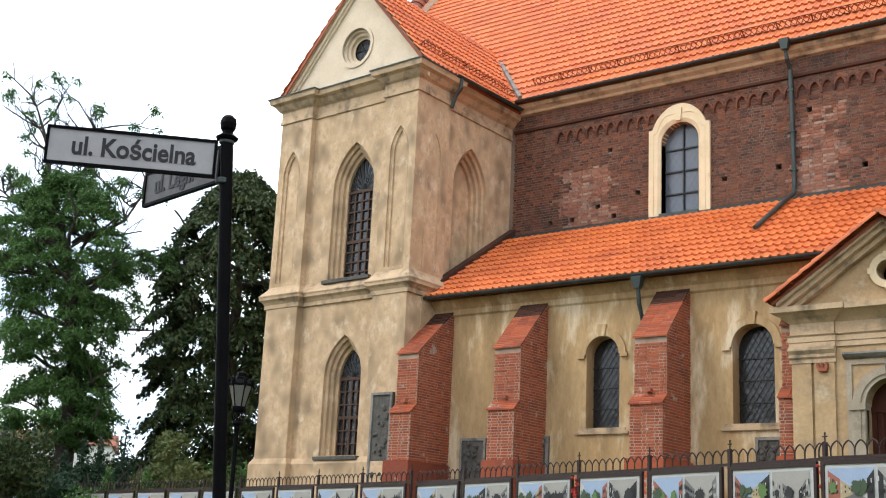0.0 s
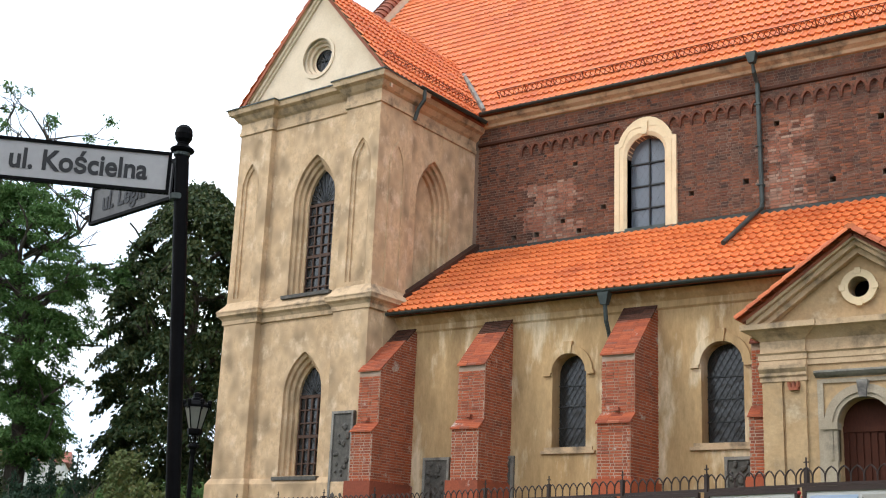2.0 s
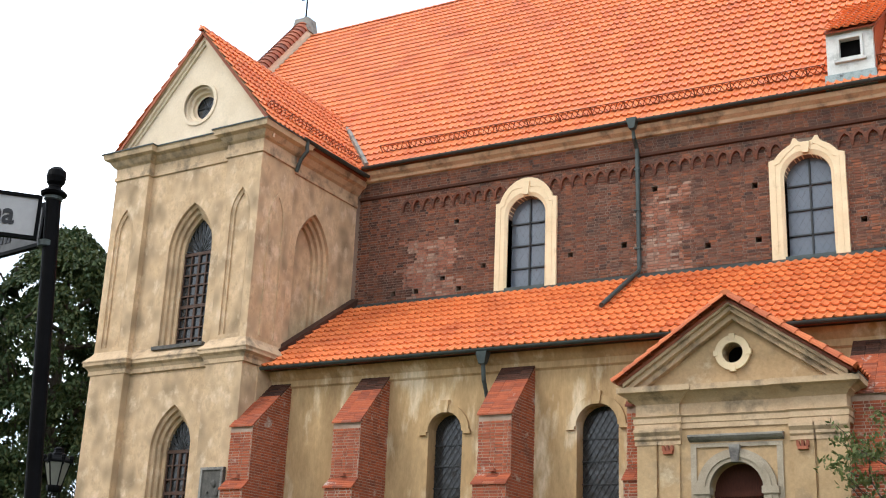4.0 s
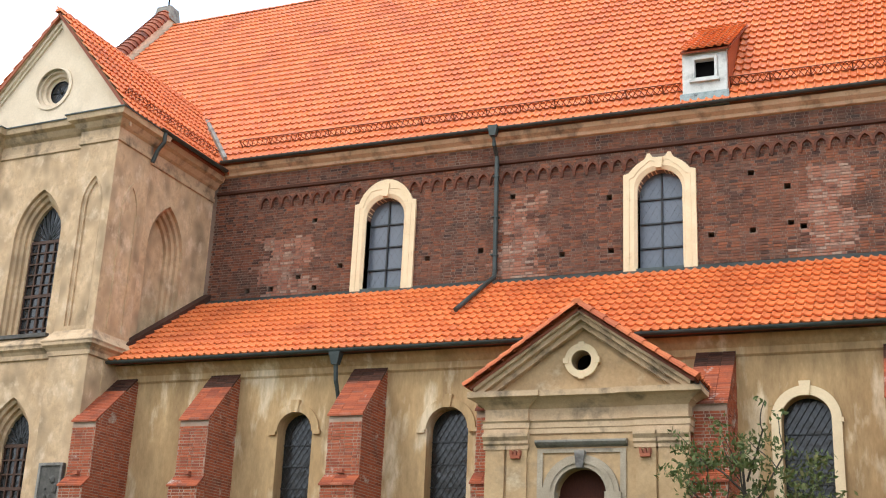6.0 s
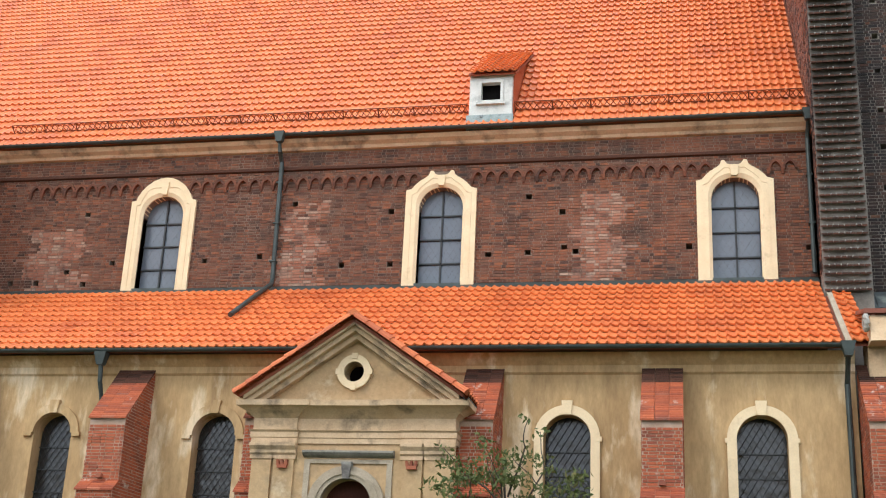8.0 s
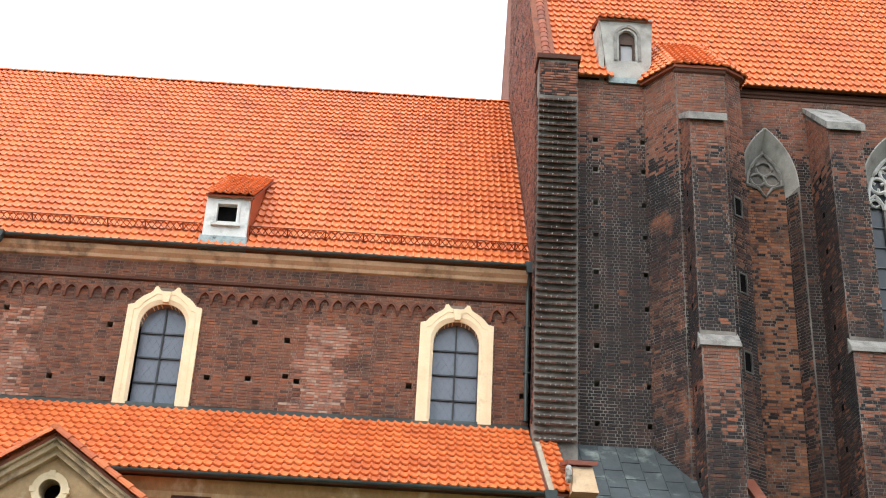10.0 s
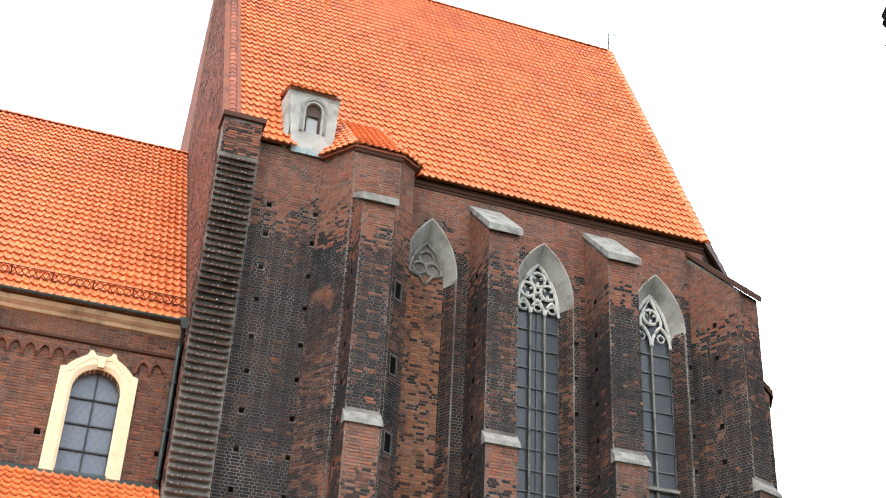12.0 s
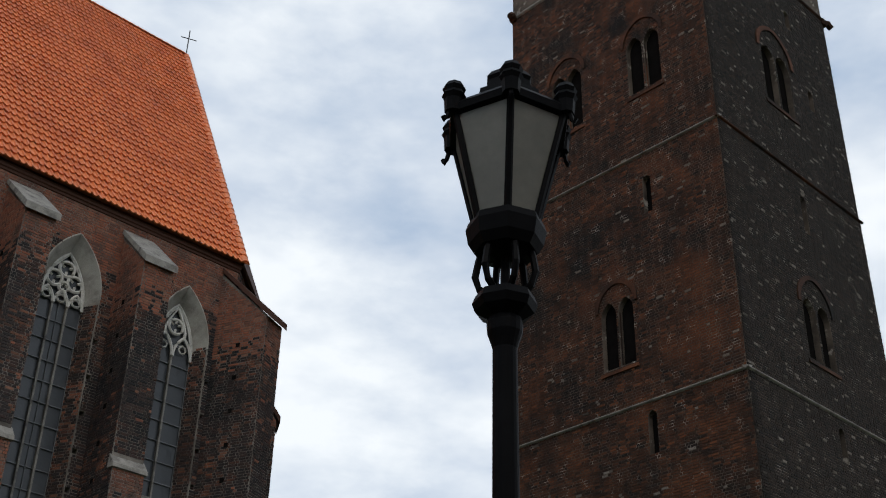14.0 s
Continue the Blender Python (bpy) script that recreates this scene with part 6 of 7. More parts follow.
for k, (c, h) in enumerate(CW):
    w = new("window")
    w.parent = choir
    tagged(w, ("blind bricked-up gothic window with a stone trefoil", "tall gothic window with flowing stone tracery", "tall gothic window with pointed stone tracery")[k])
    top = CAPEX[c]
    A, B = arch(c, h, 6.5, top - 1.82, top, 10), arch(c, h - 0.25, 6.5, top - 2.02, top - 0.47, 10)
    n = len(A)
    bm = bmesh.new()
    loft(bm, PC, A[:2], 0, B[:2], 0.5)
    loft(bm, PC, A[-2:], 0, B[-2:], 0.5)
    put("jamb", bm, M["mortar_dark"], w)
    bricks(w, flat(c + h - 0.25, YC + 0.5, math.degrees(math.atan2(-0.5, 0.25))), 0, 0.55, 7.0, 18.3, [M["brick_choir"], M["brick_red"], M["brick_soot"]],
           pick=lambda u, v, r: np.where(r.uniform(0, 1, len(u)) > 0.6, 2, (np.sin(v * 0.9 + c) + r.uniform(-0.5, 0.5, len(u)) > 0.7).astype(int)), seed=33 + k)
    bm = bmesh.new()
    loft(bm, PC, A[1:-1], -0.02, B[1:-1], 0.5)
    ring(bm, PC, arch(c, h + 0.03, top - 1.82, top - 1.82, top + 0.04, 10)[1:-1], A[1:-1], -0.02, 0.02, False)
    put("arch_reveal", bm, M["plaster_grey"], w, "grey plastered arch reveal")
    if k == 0:
        bm = bmesh.new()
        panel(bm, PC, B, [], 0.42, 0.6)
        put("infill", bm, M["mortar_dark"], w)
        bricks(w, south(YC + 0.42), c - h, c + h, 7.0, 18.6, [M["brick_infill"], M["brick_choir"]], outline=B, pick=lambda u, v, r: (r.uniform(0, 1, len(u)) > 0.72).astype(int), seed=31)
        bm = bmesh.new()
        g = lambda u, v: PC(u, v, 0.38)
        tube(bm, [g(u, v) for u, v in arch(c, 0.5, 18.6, 18.6, 19.6, 8)[1:-1]], 0.05, 5)
        for x, z, q in ((c - 0.2, 18.75, 0.2), (c + 0.2, 18.75, 0.2), (c, 19.1, 0.22)):
            tube(bm, [g(x + q * math.cos(t), z + q * math.sin(t)) for t in np.linspace(0, 2 * math.pi, 13)], 0.045, 5)
        tube(bm, [g(c - 0.5, 18.6), g(c - 0.2, 18.5), g(c, 18.2), g(c + 0.2, 18.5), g(c + 0.5, 18.6)], 0.05, 5)
        put("tracery", bm, M["stone"], w, "carved stone trefoil")
        continue
    bm = bmesh.new()
    bm.faces.new([bm.verts.new(PC(u, v, 0.55)) for u, v in B])
    put("pane", bm, M["glass_choir"], w, "dark leaded glass")
    tracery(w, c, h - 0.25, 0.55, "three" if k == 1 else "two")
    cols = (-1 / 3, 1 / 3) if k == 1 else (0.0,)
    hw = h - 0.25
    bm = bmesh.new()
    for q in cols:
        block(bm, PC, c + q * hw - 0.028, c + q * hw + 0.028, 6.5, 18.15, 0.44, 0.54)
    put_each("mullion", bm, M["stone"], w)
    bm = bmesh.new()
    for z in np.arange(7.0, 18.2, 0.62):
        block(bm, PC, c - hw, c + hw, z - 0.014, z + 0.014, 0.49, 0.53)
    for q in np.arange(-0.98, 1.0, 0.98):
        block(bm, PC, c + q * hw - 0.008, c + q * hw + 0.008, 6.5, 18.2, 0.5, 0.53)
    put_each("saddle_bar", bm, M["lead_grey"], w)
    if k == 2:
        bm = bmesh.new()
        block(bm, PC, c - hw, c + hw, 13.2, 13.3, 0.36, 0.5)
        put("transom", bm, M["stone"], w)

# choir dormer
cd = new("dormer")
cd.parent = choir
tagged(cd, "grey plastered dormer with a round-arched opening")
PCD = lambda u, v, d: Vector((u * 1.0103 - 0.12, 29.3 + d, 1.58 + (v - 1.58) * 1.0103))
bm = bmesh.new()
OP = arch(5.75, 0.24, 21.95, 22.75, 23.02, 8)
panel(bm, PCD, [(5.2, 21.2), (4.95, 23.45), (6.5, 23.45), (6.4, 21.2)], [OP], 0, 0.25)
for x in (4.88, 6.2):
    hexa(bm, [(x, 29.4, 21.5), (x + 0.14, 29.4, 21.5), (x + 0.14, 30.7, 23.6), (x, 30.7, 23.6), (x, 29.4, 23.6), (x + 0.14, 29.4, 23.6), (x + 0.14, 30.6, 23.9), (x, 30.6, 23.9)])
put("front", bm, M["plaster_grey"], cd, "grey plastered dormer front")
bm = bmesh.new()
ring(bm, PCD, arch(5.75, 0.39, 21.95, 22.75, 23.2, 8), arch(5.75, 0.3, 21.95, 22.75, 23.1, 8), -0.04, 0.02, False)
put("arch_moulding", bm, M["stone"], cd)
bm = bmesh.new()
panel(bm, PCD, arch(5.75, 0.25, 21.95, 22.75, 23.03, 8), [rect(5.58, 5.92, 21.98, 22.6)], 0.12, 0.18)
put("window_frame", bm, M["wood_dark"], cd)
# the pane's brightness is painted: opaque white enamel, no glass
bm = bmesh.new()
block(bm, PCD, 5.56, 5.94, 21.96, 22.65, 0.19, 0.2)
put("pane", bm, M["sign_white"], cd, "pane painted white to look bright")
bm = bmesh.new()
block(bm, PCD, 5.2, 6.35, 21.18, 21.36, -0.012, 0.02)
put("apron", bm, M["copper"], cd)
deck = quad("dormer_roof", [(4.86, 29.22, 23.56), (6.46, 29.22, 23.56), (6.46, 31.4, 24.62), (4.86, 31.4, 24.62)], M["tile_old"], cd, 0.03)
tiles(deck, (4.85, 29.2, 23.54), (1, 0, 0), Vector((0, 2.35, 1.1)).normalized(), 7, 7, TW, 0.32, M["tile"])

# lead roof between the aisle and the turret
annex = thing("annex", "low annex with grey sheet-metal lean-to roof", "annex")
LT, LB = (29.38, 10.62), (25.3, 6.6)
bm = bmesh.new()
block(bm, south(25.6), 4.3, 8.4, Z0, 6.85, 0, 0.5)
put("wall", bm, M["stucco_aisle"], annex)
lx = lambda t, a, b: a + (b - a) * t
lead_deck = quad("roof", [(4.15, *LT), (6.55, *LT), (7.3, 28.2, 9.46), (7.95, 28.2, 9.46), (8.5, *LB), (4.35, *LB)], M["lead"], annex, 0.08)
sl = Vector((0, LB[0] - LT[0], LB[1] - LT[1]))
ln = Vector((0, -4.02, 4.08)).normalized()
bm = bmesh.new()
for k in range(9):
    x = 4.25 + k * 0.47
    t0 = 0.0 if x < 6.55 else min((x - 6.55) / 0.75 * 0.29, 0.3)
    p, q = Vector((x, *LT)) + sl * t0 + ln * 0.015, Vector((x + 0.12, *LT)) + sl + ln * 0.015
    tube(bm, [p, q], 0.014, 5)
put_each("standing_seam", bm, M["lead"], annex)
bm = bmesh.new()
for r_ in range(1, 7):
    for k in range(8):
        x = 4.25 + k * 0.47
        t = (r_ + (0.5 if k % 2 else 0)) / 7
        if t < 1 and not (x > 6.3 and t < 0.34):
            tube(bm, [Vector((x + 0.1 * t, *LT)) + sl * t + ln * 0.012, Vector((x + 0.47 + 0.1 * t, *LT)) + sl * t + ln * 0.012], 0.009, 4)
put("cross_seam", bm, M["lead"], annex)
bm = bmesh.new()
a, b = Vector((8.0, 28.2, 9.5)), Vector((8.52, LB[0], LB[1] + 0.05))
hexa(bm, [a, a + Vector((0.28, 0, 0)), b + Vector((0.28, 0, 0)), b] + [p + Vector((0, 0, 0.16)) for p in (a, a + Vector((0.28, 0, 0)), b + Vector((0.28, 0, 0)), b)])
put("verge_tiles", bm, M["tile_old"], annex)
# carved kneeler at the aisle roof's end
kn = thing("stone_kneeler", "pale carved kneeler with red tile saddle beside the roof", "kneeler")
bm = bmesh.new()
block(bm, east(4.05), 25.9, 26.6, 7.6, 8.35, 0.0, 0.5)
hexa(bm, [(3.55, 25.35, 8.35), (4.12, 25.35, 8.35), (4.12, 26.7, 8.35), (3.55, 26.7, 8.35), (3.62, 25.75, 9.0), (4.05, 25.75, 9.0), (4.05, 26.9, 9.15), (3.62, 26.9, 9.15)])
put("block", bm, M["mould"], kn)
bm = bmesh.new()
tube(bm, [(3.5, 25.55 + 0.2 * math.cos(t) * (1 - t / 12), 8.75 + 0.2 * math.sin(t) * (1 - t / 12)) for t in np.linspace(0, 9, 20)], 0.06, 6)
put("volute", bm, M["plaster_grey"], kn)
bm = bmesh.new()
for k in range(5):
    y, z = 25.65 + k * 0.28, 9.02 + k * 0.07
    hexa(bm, [(3.5, y, z), (4.15, y, z), (4.15, y + 0.3, z + 0.09), (3.5, y + 0.3, z + 0.09), (3.5, y, z + 0.1), (4.15, y, z + 0.1), (4.15, y + 0.3, z + 0.15), (3.5, y + 0.3, z + 0.15)])
put("saddle", bm, M["tile_old"], kn)
deck = quad("roof_strip", [(3.2, AEY + 0.15, AEZ + 0.05), (3.65, AEY + 0.15, AEZ + 0.05), (3.65, 28.8, 10.4), (3.2, 28.8, 10.4)], M["tile_old"], aisle, 0.06)
tiles(deck, (3.22, AEY + 0.1, AEZ + 0.06), (1, 0, 0), as_, 2, 9, TW, TL, M["tile"])

# ---- bell tower ----
tower = thing("bell_tower", "massive dark brick bell tower with paired pointed openings", "tower")
BX, BY, BW = 29.13, 17.54, 9.38
LEV = ((Z0, 17.58, 0.0), (17.58, 26.95, 0.02), (26.95, 37.1, 0.04), (37.1, 47.0, 0.06))


def bifora(c, w, z0, za):
    """Two lancets under one blind arch."""
    zs = za - w * 1.25
    return [arch(c - w * 0.5, w * 0.44, z0, zs - 0.25, zs + 0.3, 6), arch(c + w * 0.5, w * 0.44, z0, zs - 0.25, zs + 0.3, 6)], arch(c, w * 1.08, z0 - 0.1, zs, za, 8)


OPEN_W = {1: [(22.25, 0.72, 19.15, 22.25)], 2: [(20.35, 0.78, 29.7, 33.0), (24.05, 0.78, 29.7, 33.2)]}
OPEN_S = {1: [(33.9, 0.9, 19.3, 22.45)], 2: [(33.78, 1.0, 29.8, 33.5)]}
SLIT_W = {0: [(21.1, 15.8, 17.25)], 1: [(20.64, 24.45, 26.0)], 2: [(25.6, 31.0, 32.0), (18.6, 34.8, 36.0)]}
SLIT_S = {0: [(34.3, 16.0, 17.2)], 1: [(34.2, 24.5, 26.1)], 2: [(36.2, 31.0, 32.0), (35.3, 34.6, 35.6)]}
for k, (z0, z1, ins) in enumerate(LEV):
    for side, P, u0, u1, op, sl_, seed in (("w", west(BX + ins), BY + ins, BY + BW - ins, OPEN_W, SLIT_W, 40), ("s", south(BY + ins), BX + ins, BX + BW - ins, OPEN_S, SLIT_S, 50)):
        holes, frames = [], []
        for o_ in op.get(k, ()):
            h, f = bifora(*o_)
            holes += h
            frames.append((f, h))
        holes += [arch(c, 0.17, a, b - 0.2, b, 4) for c, a, b in sl_.get(k, ())]
        bm = bmesh.new()
        panel(bm, P, rect(u0 + (0.0 if side == "w" else 0.003), u1, z0, z1), holes, 0, 0.4)
        wall = put("wall", bm, M["mortar_tower"], tower)
        if k < 3:
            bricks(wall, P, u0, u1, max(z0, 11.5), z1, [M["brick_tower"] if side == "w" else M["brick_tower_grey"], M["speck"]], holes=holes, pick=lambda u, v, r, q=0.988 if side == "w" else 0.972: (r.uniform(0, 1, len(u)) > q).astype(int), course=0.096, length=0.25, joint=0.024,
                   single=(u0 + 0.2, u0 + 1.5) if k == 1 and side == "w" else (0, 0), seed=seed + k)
        # a black sheet deep in the tower takes the place of interior shade
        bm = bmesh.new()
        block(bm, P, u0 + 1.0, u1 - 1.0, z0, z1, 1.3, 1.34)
        put("inside", bm, M["shade_black"], tower)
        # black sheet within each opening paints its shade
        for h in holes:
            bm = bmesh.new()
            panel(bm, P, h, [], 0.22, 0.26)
            put("dark_opening", bm, M["shade_black"], tower)
        for f, hs in frames:
            wn = new("window")
            wn.parent = tower
            tagged(wn, "paired pointed belfry opening under a brick arch")
            g = [(u, v) for u, v in f[1:-1]]
            big = [(u + (u - (f[0][0] + f[-1][0]) / 2) * 0.16, v + (0.16 if v > f[1][1] + 0.05 else 0)) for u, v in g]
            bm = bmesh.new()
            ring(bm, P, big, g, -0.07, 0.02, False)
            put("brick_arch", bm, M["brick_tower"], wn)
            bm = bmesh.new()
            uc = (f[0][0] + f[-1][0]) / 2
            block(bm, P, uc - 0.05, uc + 0.05, f[0][1], f[1][1], 0.06, 0.13)
            put("pillar", bm, M["brick_tower"], wn)
            bm = bmesh.new()
            block(bm, P, f[0][0], f[-1][0], f[0][1] - 0.12, f[0][1], -0.06, 0.3)
            put("sill", bm, M["brick_tower"], wn)
for k, (z, ins, th) in enumerate(((17.58, 0.0, 0.75), (26.95, 0.02, 0.6), (37.1, 0.04, 1.2))):
    prof = [(0, z - 0.1 * th), (-0.06, z - 0.06 * th), (-0.09, z - 0.03 * th), (-0.09, z + 0.01), (0.12, z + 0.06)]
    bm = bmesh.new()
    moulding(bm, west(BX + ins), BY + ins - 0.12, BY + BW - ins + 0.12, prof)
    put("string_course", bm, M["stone"], tower, "pale stone string course")
    bm = bmesh.new()
    moulding(bm, south(BY + ins), BX + ins - 0.12, BX + BW - ins + 0.12, [(a, b + 0.003) for a, b in prof])
    # on the south face the upper courses are coloured darker than on the west
    put("string_course", bm, M["stone"] if k == 0 else M["brick_tower"], tower)
for x, y in ((BX + BW - 0.1, BY + 0.1), (BX + 0.1, BY + BW - 0.1)):
    s = 1 if x > 30 else -1
    bm = bmesh.new()
    tube(bm, [(x, y, 37.05), (x + 0.2 * s, y - 0.08, 36.98), (x + 0.35 * s, y - 0.14, 37.05), (x + 0.5 * s, y - 0.2, 36.85)], 0.2, 7, 0.13)
    put("gargoyle", bm, M["brick_tower"], tower, "dark weathered gargoyle")
bm = bmesh.new()
block(bm, east(BX + BW - 0.2), BY + 0.3, BY + BW, Z0, 47, 0, 0.7)
block(bm, south(BY + BW - 0.8), BX + 0.3, BX + BW, Z0, 47, 0, 0.7)
put("back_wall", bm, M["brick_tower"], tower)

# ---- fence with picture boards ----
def along(line, step):
    """Points with headings at even steps along a polyline."""
    out, carry = [], 0.0
    for (x1, y1), (x2, y2) in zip(line, line[1:]):
        L_ = math.hypot(x2 - x1, y2 - y1)
        s = carry
        while s < L_:
            out.append((x1 + (x2 - x1) * s / L_, y1 + (y2 - y1) * s / L_, math.atan2(y2 - y1, x2 - x1)))
            s += step
        carry = s - L_
    return out


BAY = 1.78
FT = 2.95
fence = thing("fence", "brown iron churchyard fence with pointed hoops", "fence")
posts = along(FENCE[:6], BAY)
bm = bmesh.new()
block(bm, south(0), -0.026, 0.026, 0, FT - Z0 + 0.01, -0.026, 0.026)
tube(bm, [(0, 0, FT - Z0), (0, 0, FT - Z0 + 0.14)], 0.012, 5)
tube(bm, [(-0.04, 0, FT - Z0 + 0.08), (0.04, 0, FT - Z0 + 0.08)], 0.01, 5)
post0 = put("post", bm, M["iron_brown"], fence)
NH = 10
hw_ = BAY / NH
bm = bmesh.new()
tube(bm, [(u, 0, v) for u, v in arch(0, hw_ / 2, 0, 0.08, 0.21, 5)], 0.011, 5)
hoop0 = put("hoop", bm, M["iron_brown"], fence)
bm = bmesh.new()
block(bm, south(0), 0, BAY, -0.02, 0.02, -0.012, 0.012)
rail0 = put("rail", bm, M["iron_brown"], fence)
used = set()


def place(src, m):
    ob = src if src not in used else src.copy()
    if src in used:
        scene.collection.objects.link(ob)
    used.add(src)
    ob.matrix_world = m


PHOTO = {n: plain("print_" + n, c) for n, c in dict(sky=(0.33, 0.42, 0.56), pale=(0.36, 0.345, 0.31), white=(0.5, 0.5, 0.48), tree=(0.06, 0.09, 0.05), wall=(0.34, 0.13, 0.09), cream=(0.45, 0.36, 0.22),
                                                   road=(0.16, 0.155, 0.15), shade=(0.035, 0.035, 0.035), grey=(0.17, 0.17, 0.165), green=(0.12, 0.2, 0.07)).items()}


def photo(parent, m, u0, u1, v0, v1, rng, old):
    """A flat print: pale border, sky, ground, a few house and tree shapes."""
    ph = new("photo")
    ph.parent = parent
    tagged(ph, "faded grey street photograph" if old else "colour street photograph")
    ph.matrix_world = m
    P = south(0)

    def shape(name, pts, mat, d):
        bm = bmesh.new()
        panel(bm, P, pts, [], d, d + 0.003)
        ob = put(name, bm, mat, ph)

    shape("border", rect(u0, u1, v0, v1), PHOTO["white"], -0.014)
    u0, u1, v0, v1 = u0 + 0.012, u1 - 0.012, v0 + 0.012, v1 - 0.012
    hz = v0 + (v1 - v0) * rng.uniform(0.2, 0.32)
    shape("sky", rect(u0, u1, hz, v1), PHOTO["pale" if old else "sky"], -0.018)
    shape("street", rect(u0, u1, v0, hz), PHOTO["grey" if old else "road"], -0.018)
    w = u1 - u0
    cols = ("grey", "shade", "pale", "grey") if old else ("wall", "cream", "shade", "wall", "white")
    vx = u0 + w * rng.uniform(0.3, 0.7)
    for s in (0, 1):
        edge, n = (u0, u1)[s], rng.randint(2, 3)
        for k in range(n):
            a, b = edge + (vx - edge) * k / n * 0.85, edge + (vx - edge) * (k + 1) / n * 0.85
            ta, tb = hz + (v1 - hz) * (0.92 - 0.7 * k / n), hz + (v1 - hz) * (0.92 - 0.7 * (k + 1) / n)
            la, lb = hz - (hz - v0) * (0.8 - 0.75 * k / n), hz - (hz - v0) * (0.8 - 0.75 * (k + 1) / n)
            if rng.random() < 0.22:
                continue
            pts = [(a, la), (a, ta), (b, tb + (0.02 if rng.random() < 0.5 else 0)), (b, lb)]
            shape("house", pts if s == 0 else pts[::-1], PHOTO[rng.choice(cols)], -0.021 - k * 0.003)
            for q in range(3):
                for r in (0.3, 0.65):
                    x = a + (b - a) * (q + 0.3) / 3.2
                    f = (x - a) / (b - a)
                    zt, zl = ta + (tb - ta) * f, la + (lb - la) * f
                    z = zl + (zt - zl) * r
                    shape("house_window", rect(x, x + 0.016, z, z + (zt - zl) * 0.16), PHOTO["shade" if rng.random() < 0.7 else "white"], -0.034)
    for k in range(rng.randint(3, 5)):
        c, r = rng.uniform(u0 + 0.06, u1 - 0.06), rng.uniform(0.04, 0.11)
        shape("tree", [(c + min(max(r * math.cos(t) * rng.uniform(0.6, 1.15), u0 - c), u1 - c), min(hz + 0.08 + r * math.sin(t) * rng.uniform(0.7, 1.4), v1)) for t in np.linspace(0, 6, 27)], PHOTO["shade" if old else rng.choice(("tree", "green", "tree"))], -0.036 - 0.002 * k)


rngp = random.Random(4)
for k, (x, y, g) in enumerate(posts):
    m = Matrix.Translation((x, y, Z0)) @ Matrix.Rotation(g, 4, "Z")
    place(post0, m)
    m3 = m @ Matrix.Translation((0, 0, FT - 0.21 - Z0))
    for q in range(NH):
        place(hoop0, m3 @ Matrix.Translation((hw_ * (q + 0.5), 0, 0)))
    for z in (0.0, -1.45):
        place(rail0, m3 @ Matrix.Translation((0, 0, z)))
    board = thing("picture_board", "brown framed board with street photographs on the fence", "picture board", "picture boards on the fence")
    mb = m3 @ Matrix.Translation((BAY, 0, 0)) @ Matrix.Rotation(math.pi, 4, "Z")
    bm = bmesh.new()
    ring(bm, south(0), rect(0.08, BAY - 0.08, -0.92, -0.03), rect(0.13, BAY - 0.13, -0.87, -0.09), -0.09, -0.04)
    ob = put("frame", bm, M["iron_brown"], board, "dark brown board frame")
    ob.matrix_world = mb
    bm = bmesh.new()
    block(bm, south(0), 0.12, BAY - 0.12, -0.88, -0.08, -0.07, -0.05)
    ob = put("backing", bm, PHOTO["white"], board)
    ob.matrix_world = mb
    mp_ = mb @ Matrix.Translation((0, -0.06, 0))
    for q in range(2):
        u0 = 0.17 + q * (BAY - 0.34) / 2
        photo(board, mp_, u0, u0 + (BAY - 0.34) / 2 - 0.03, -0.62, -0.13, rngp, q == 1)
for k in (2, 3, 5, 8):
    x, y, g = posts[k]
    fl = thing("flower_bunch", "small bunch of red flowers tied to a fence post", "flowers", "flower bunches on the fence")
    bm = bmesh.new()
    rr = random.Random(k)
    for q in range(14):
        bmesh.ops.create_icosphere(bm, subdivisions=1, radius=0.028, matrix=Matrix.Translation((x + rr.uniform(-0.07, 0.07), y - 0.1 + rr.uniform(-0.04, 0.04), 2.5 + rr.uniform(-0.16, 0.16))))
    put_each("petal", bm, M["red_flower"], fl)

# ---- street-name post ----
SX, SY = -5.27, 4.61
sp = thing("sign_post", "black iron sign post with two street-name plates and ball finial", "sign post")
sp.location = (0, 0, 0)
bm = bmesh.new()
tube(bm, [(SX + 0.22, SY + 0.16, 0), (SX, SY, 3.95)], 0.043, 20)
put("pole", bm, M["iron"], sp)
bm = bmesh.new()
lathe(bm, SX, SY, [(0.044, 3.93), (0.07, 3.94), (0.076, 3.955), (0.05, 3.975), (0.036, 3.985), (0.036, 4.0), (0.05, 4.02), (0.056, 4.055), (0.05, 4.09), (0.028, 4.112), (0.004, 4.12)], 20)
put("finial", bm, M["iron"], sp, "black ball finial")
for z in (3.645, 3.93):
    bm = bmesh.new()
    lathe(bm, SX, SY, [(0.045, z - 0.02), (0.051, z - 0.015), (0.051, z + 0.015), (0.045, z + 0.02)], 20)
    put("clamp", bm, M["gutter"], sp, "grey metal clamp")


def letters(text, size, m, parent):
    cu = bpy.data.curves.new("lettering", "FONT")
    cu.body, cu.size, cu.extrude, cu.align_y, cu.offset = text, size, 0.0015, "CENTER", 0.0045
    tmp = bpy.data.objects.new("lettering", cu)
    me = bpy.data.meshes.new_from_object(tmp)
    me.materials.clear()
    me.materials.append(M["ink"])
    ob = new("lettering", me)
    bpy.data.objects.remove(tmp)
    ob.parent = parent
    ob.matrix_world = m
    w = max(v.co.x for v in me.vertices)
    return ob, w


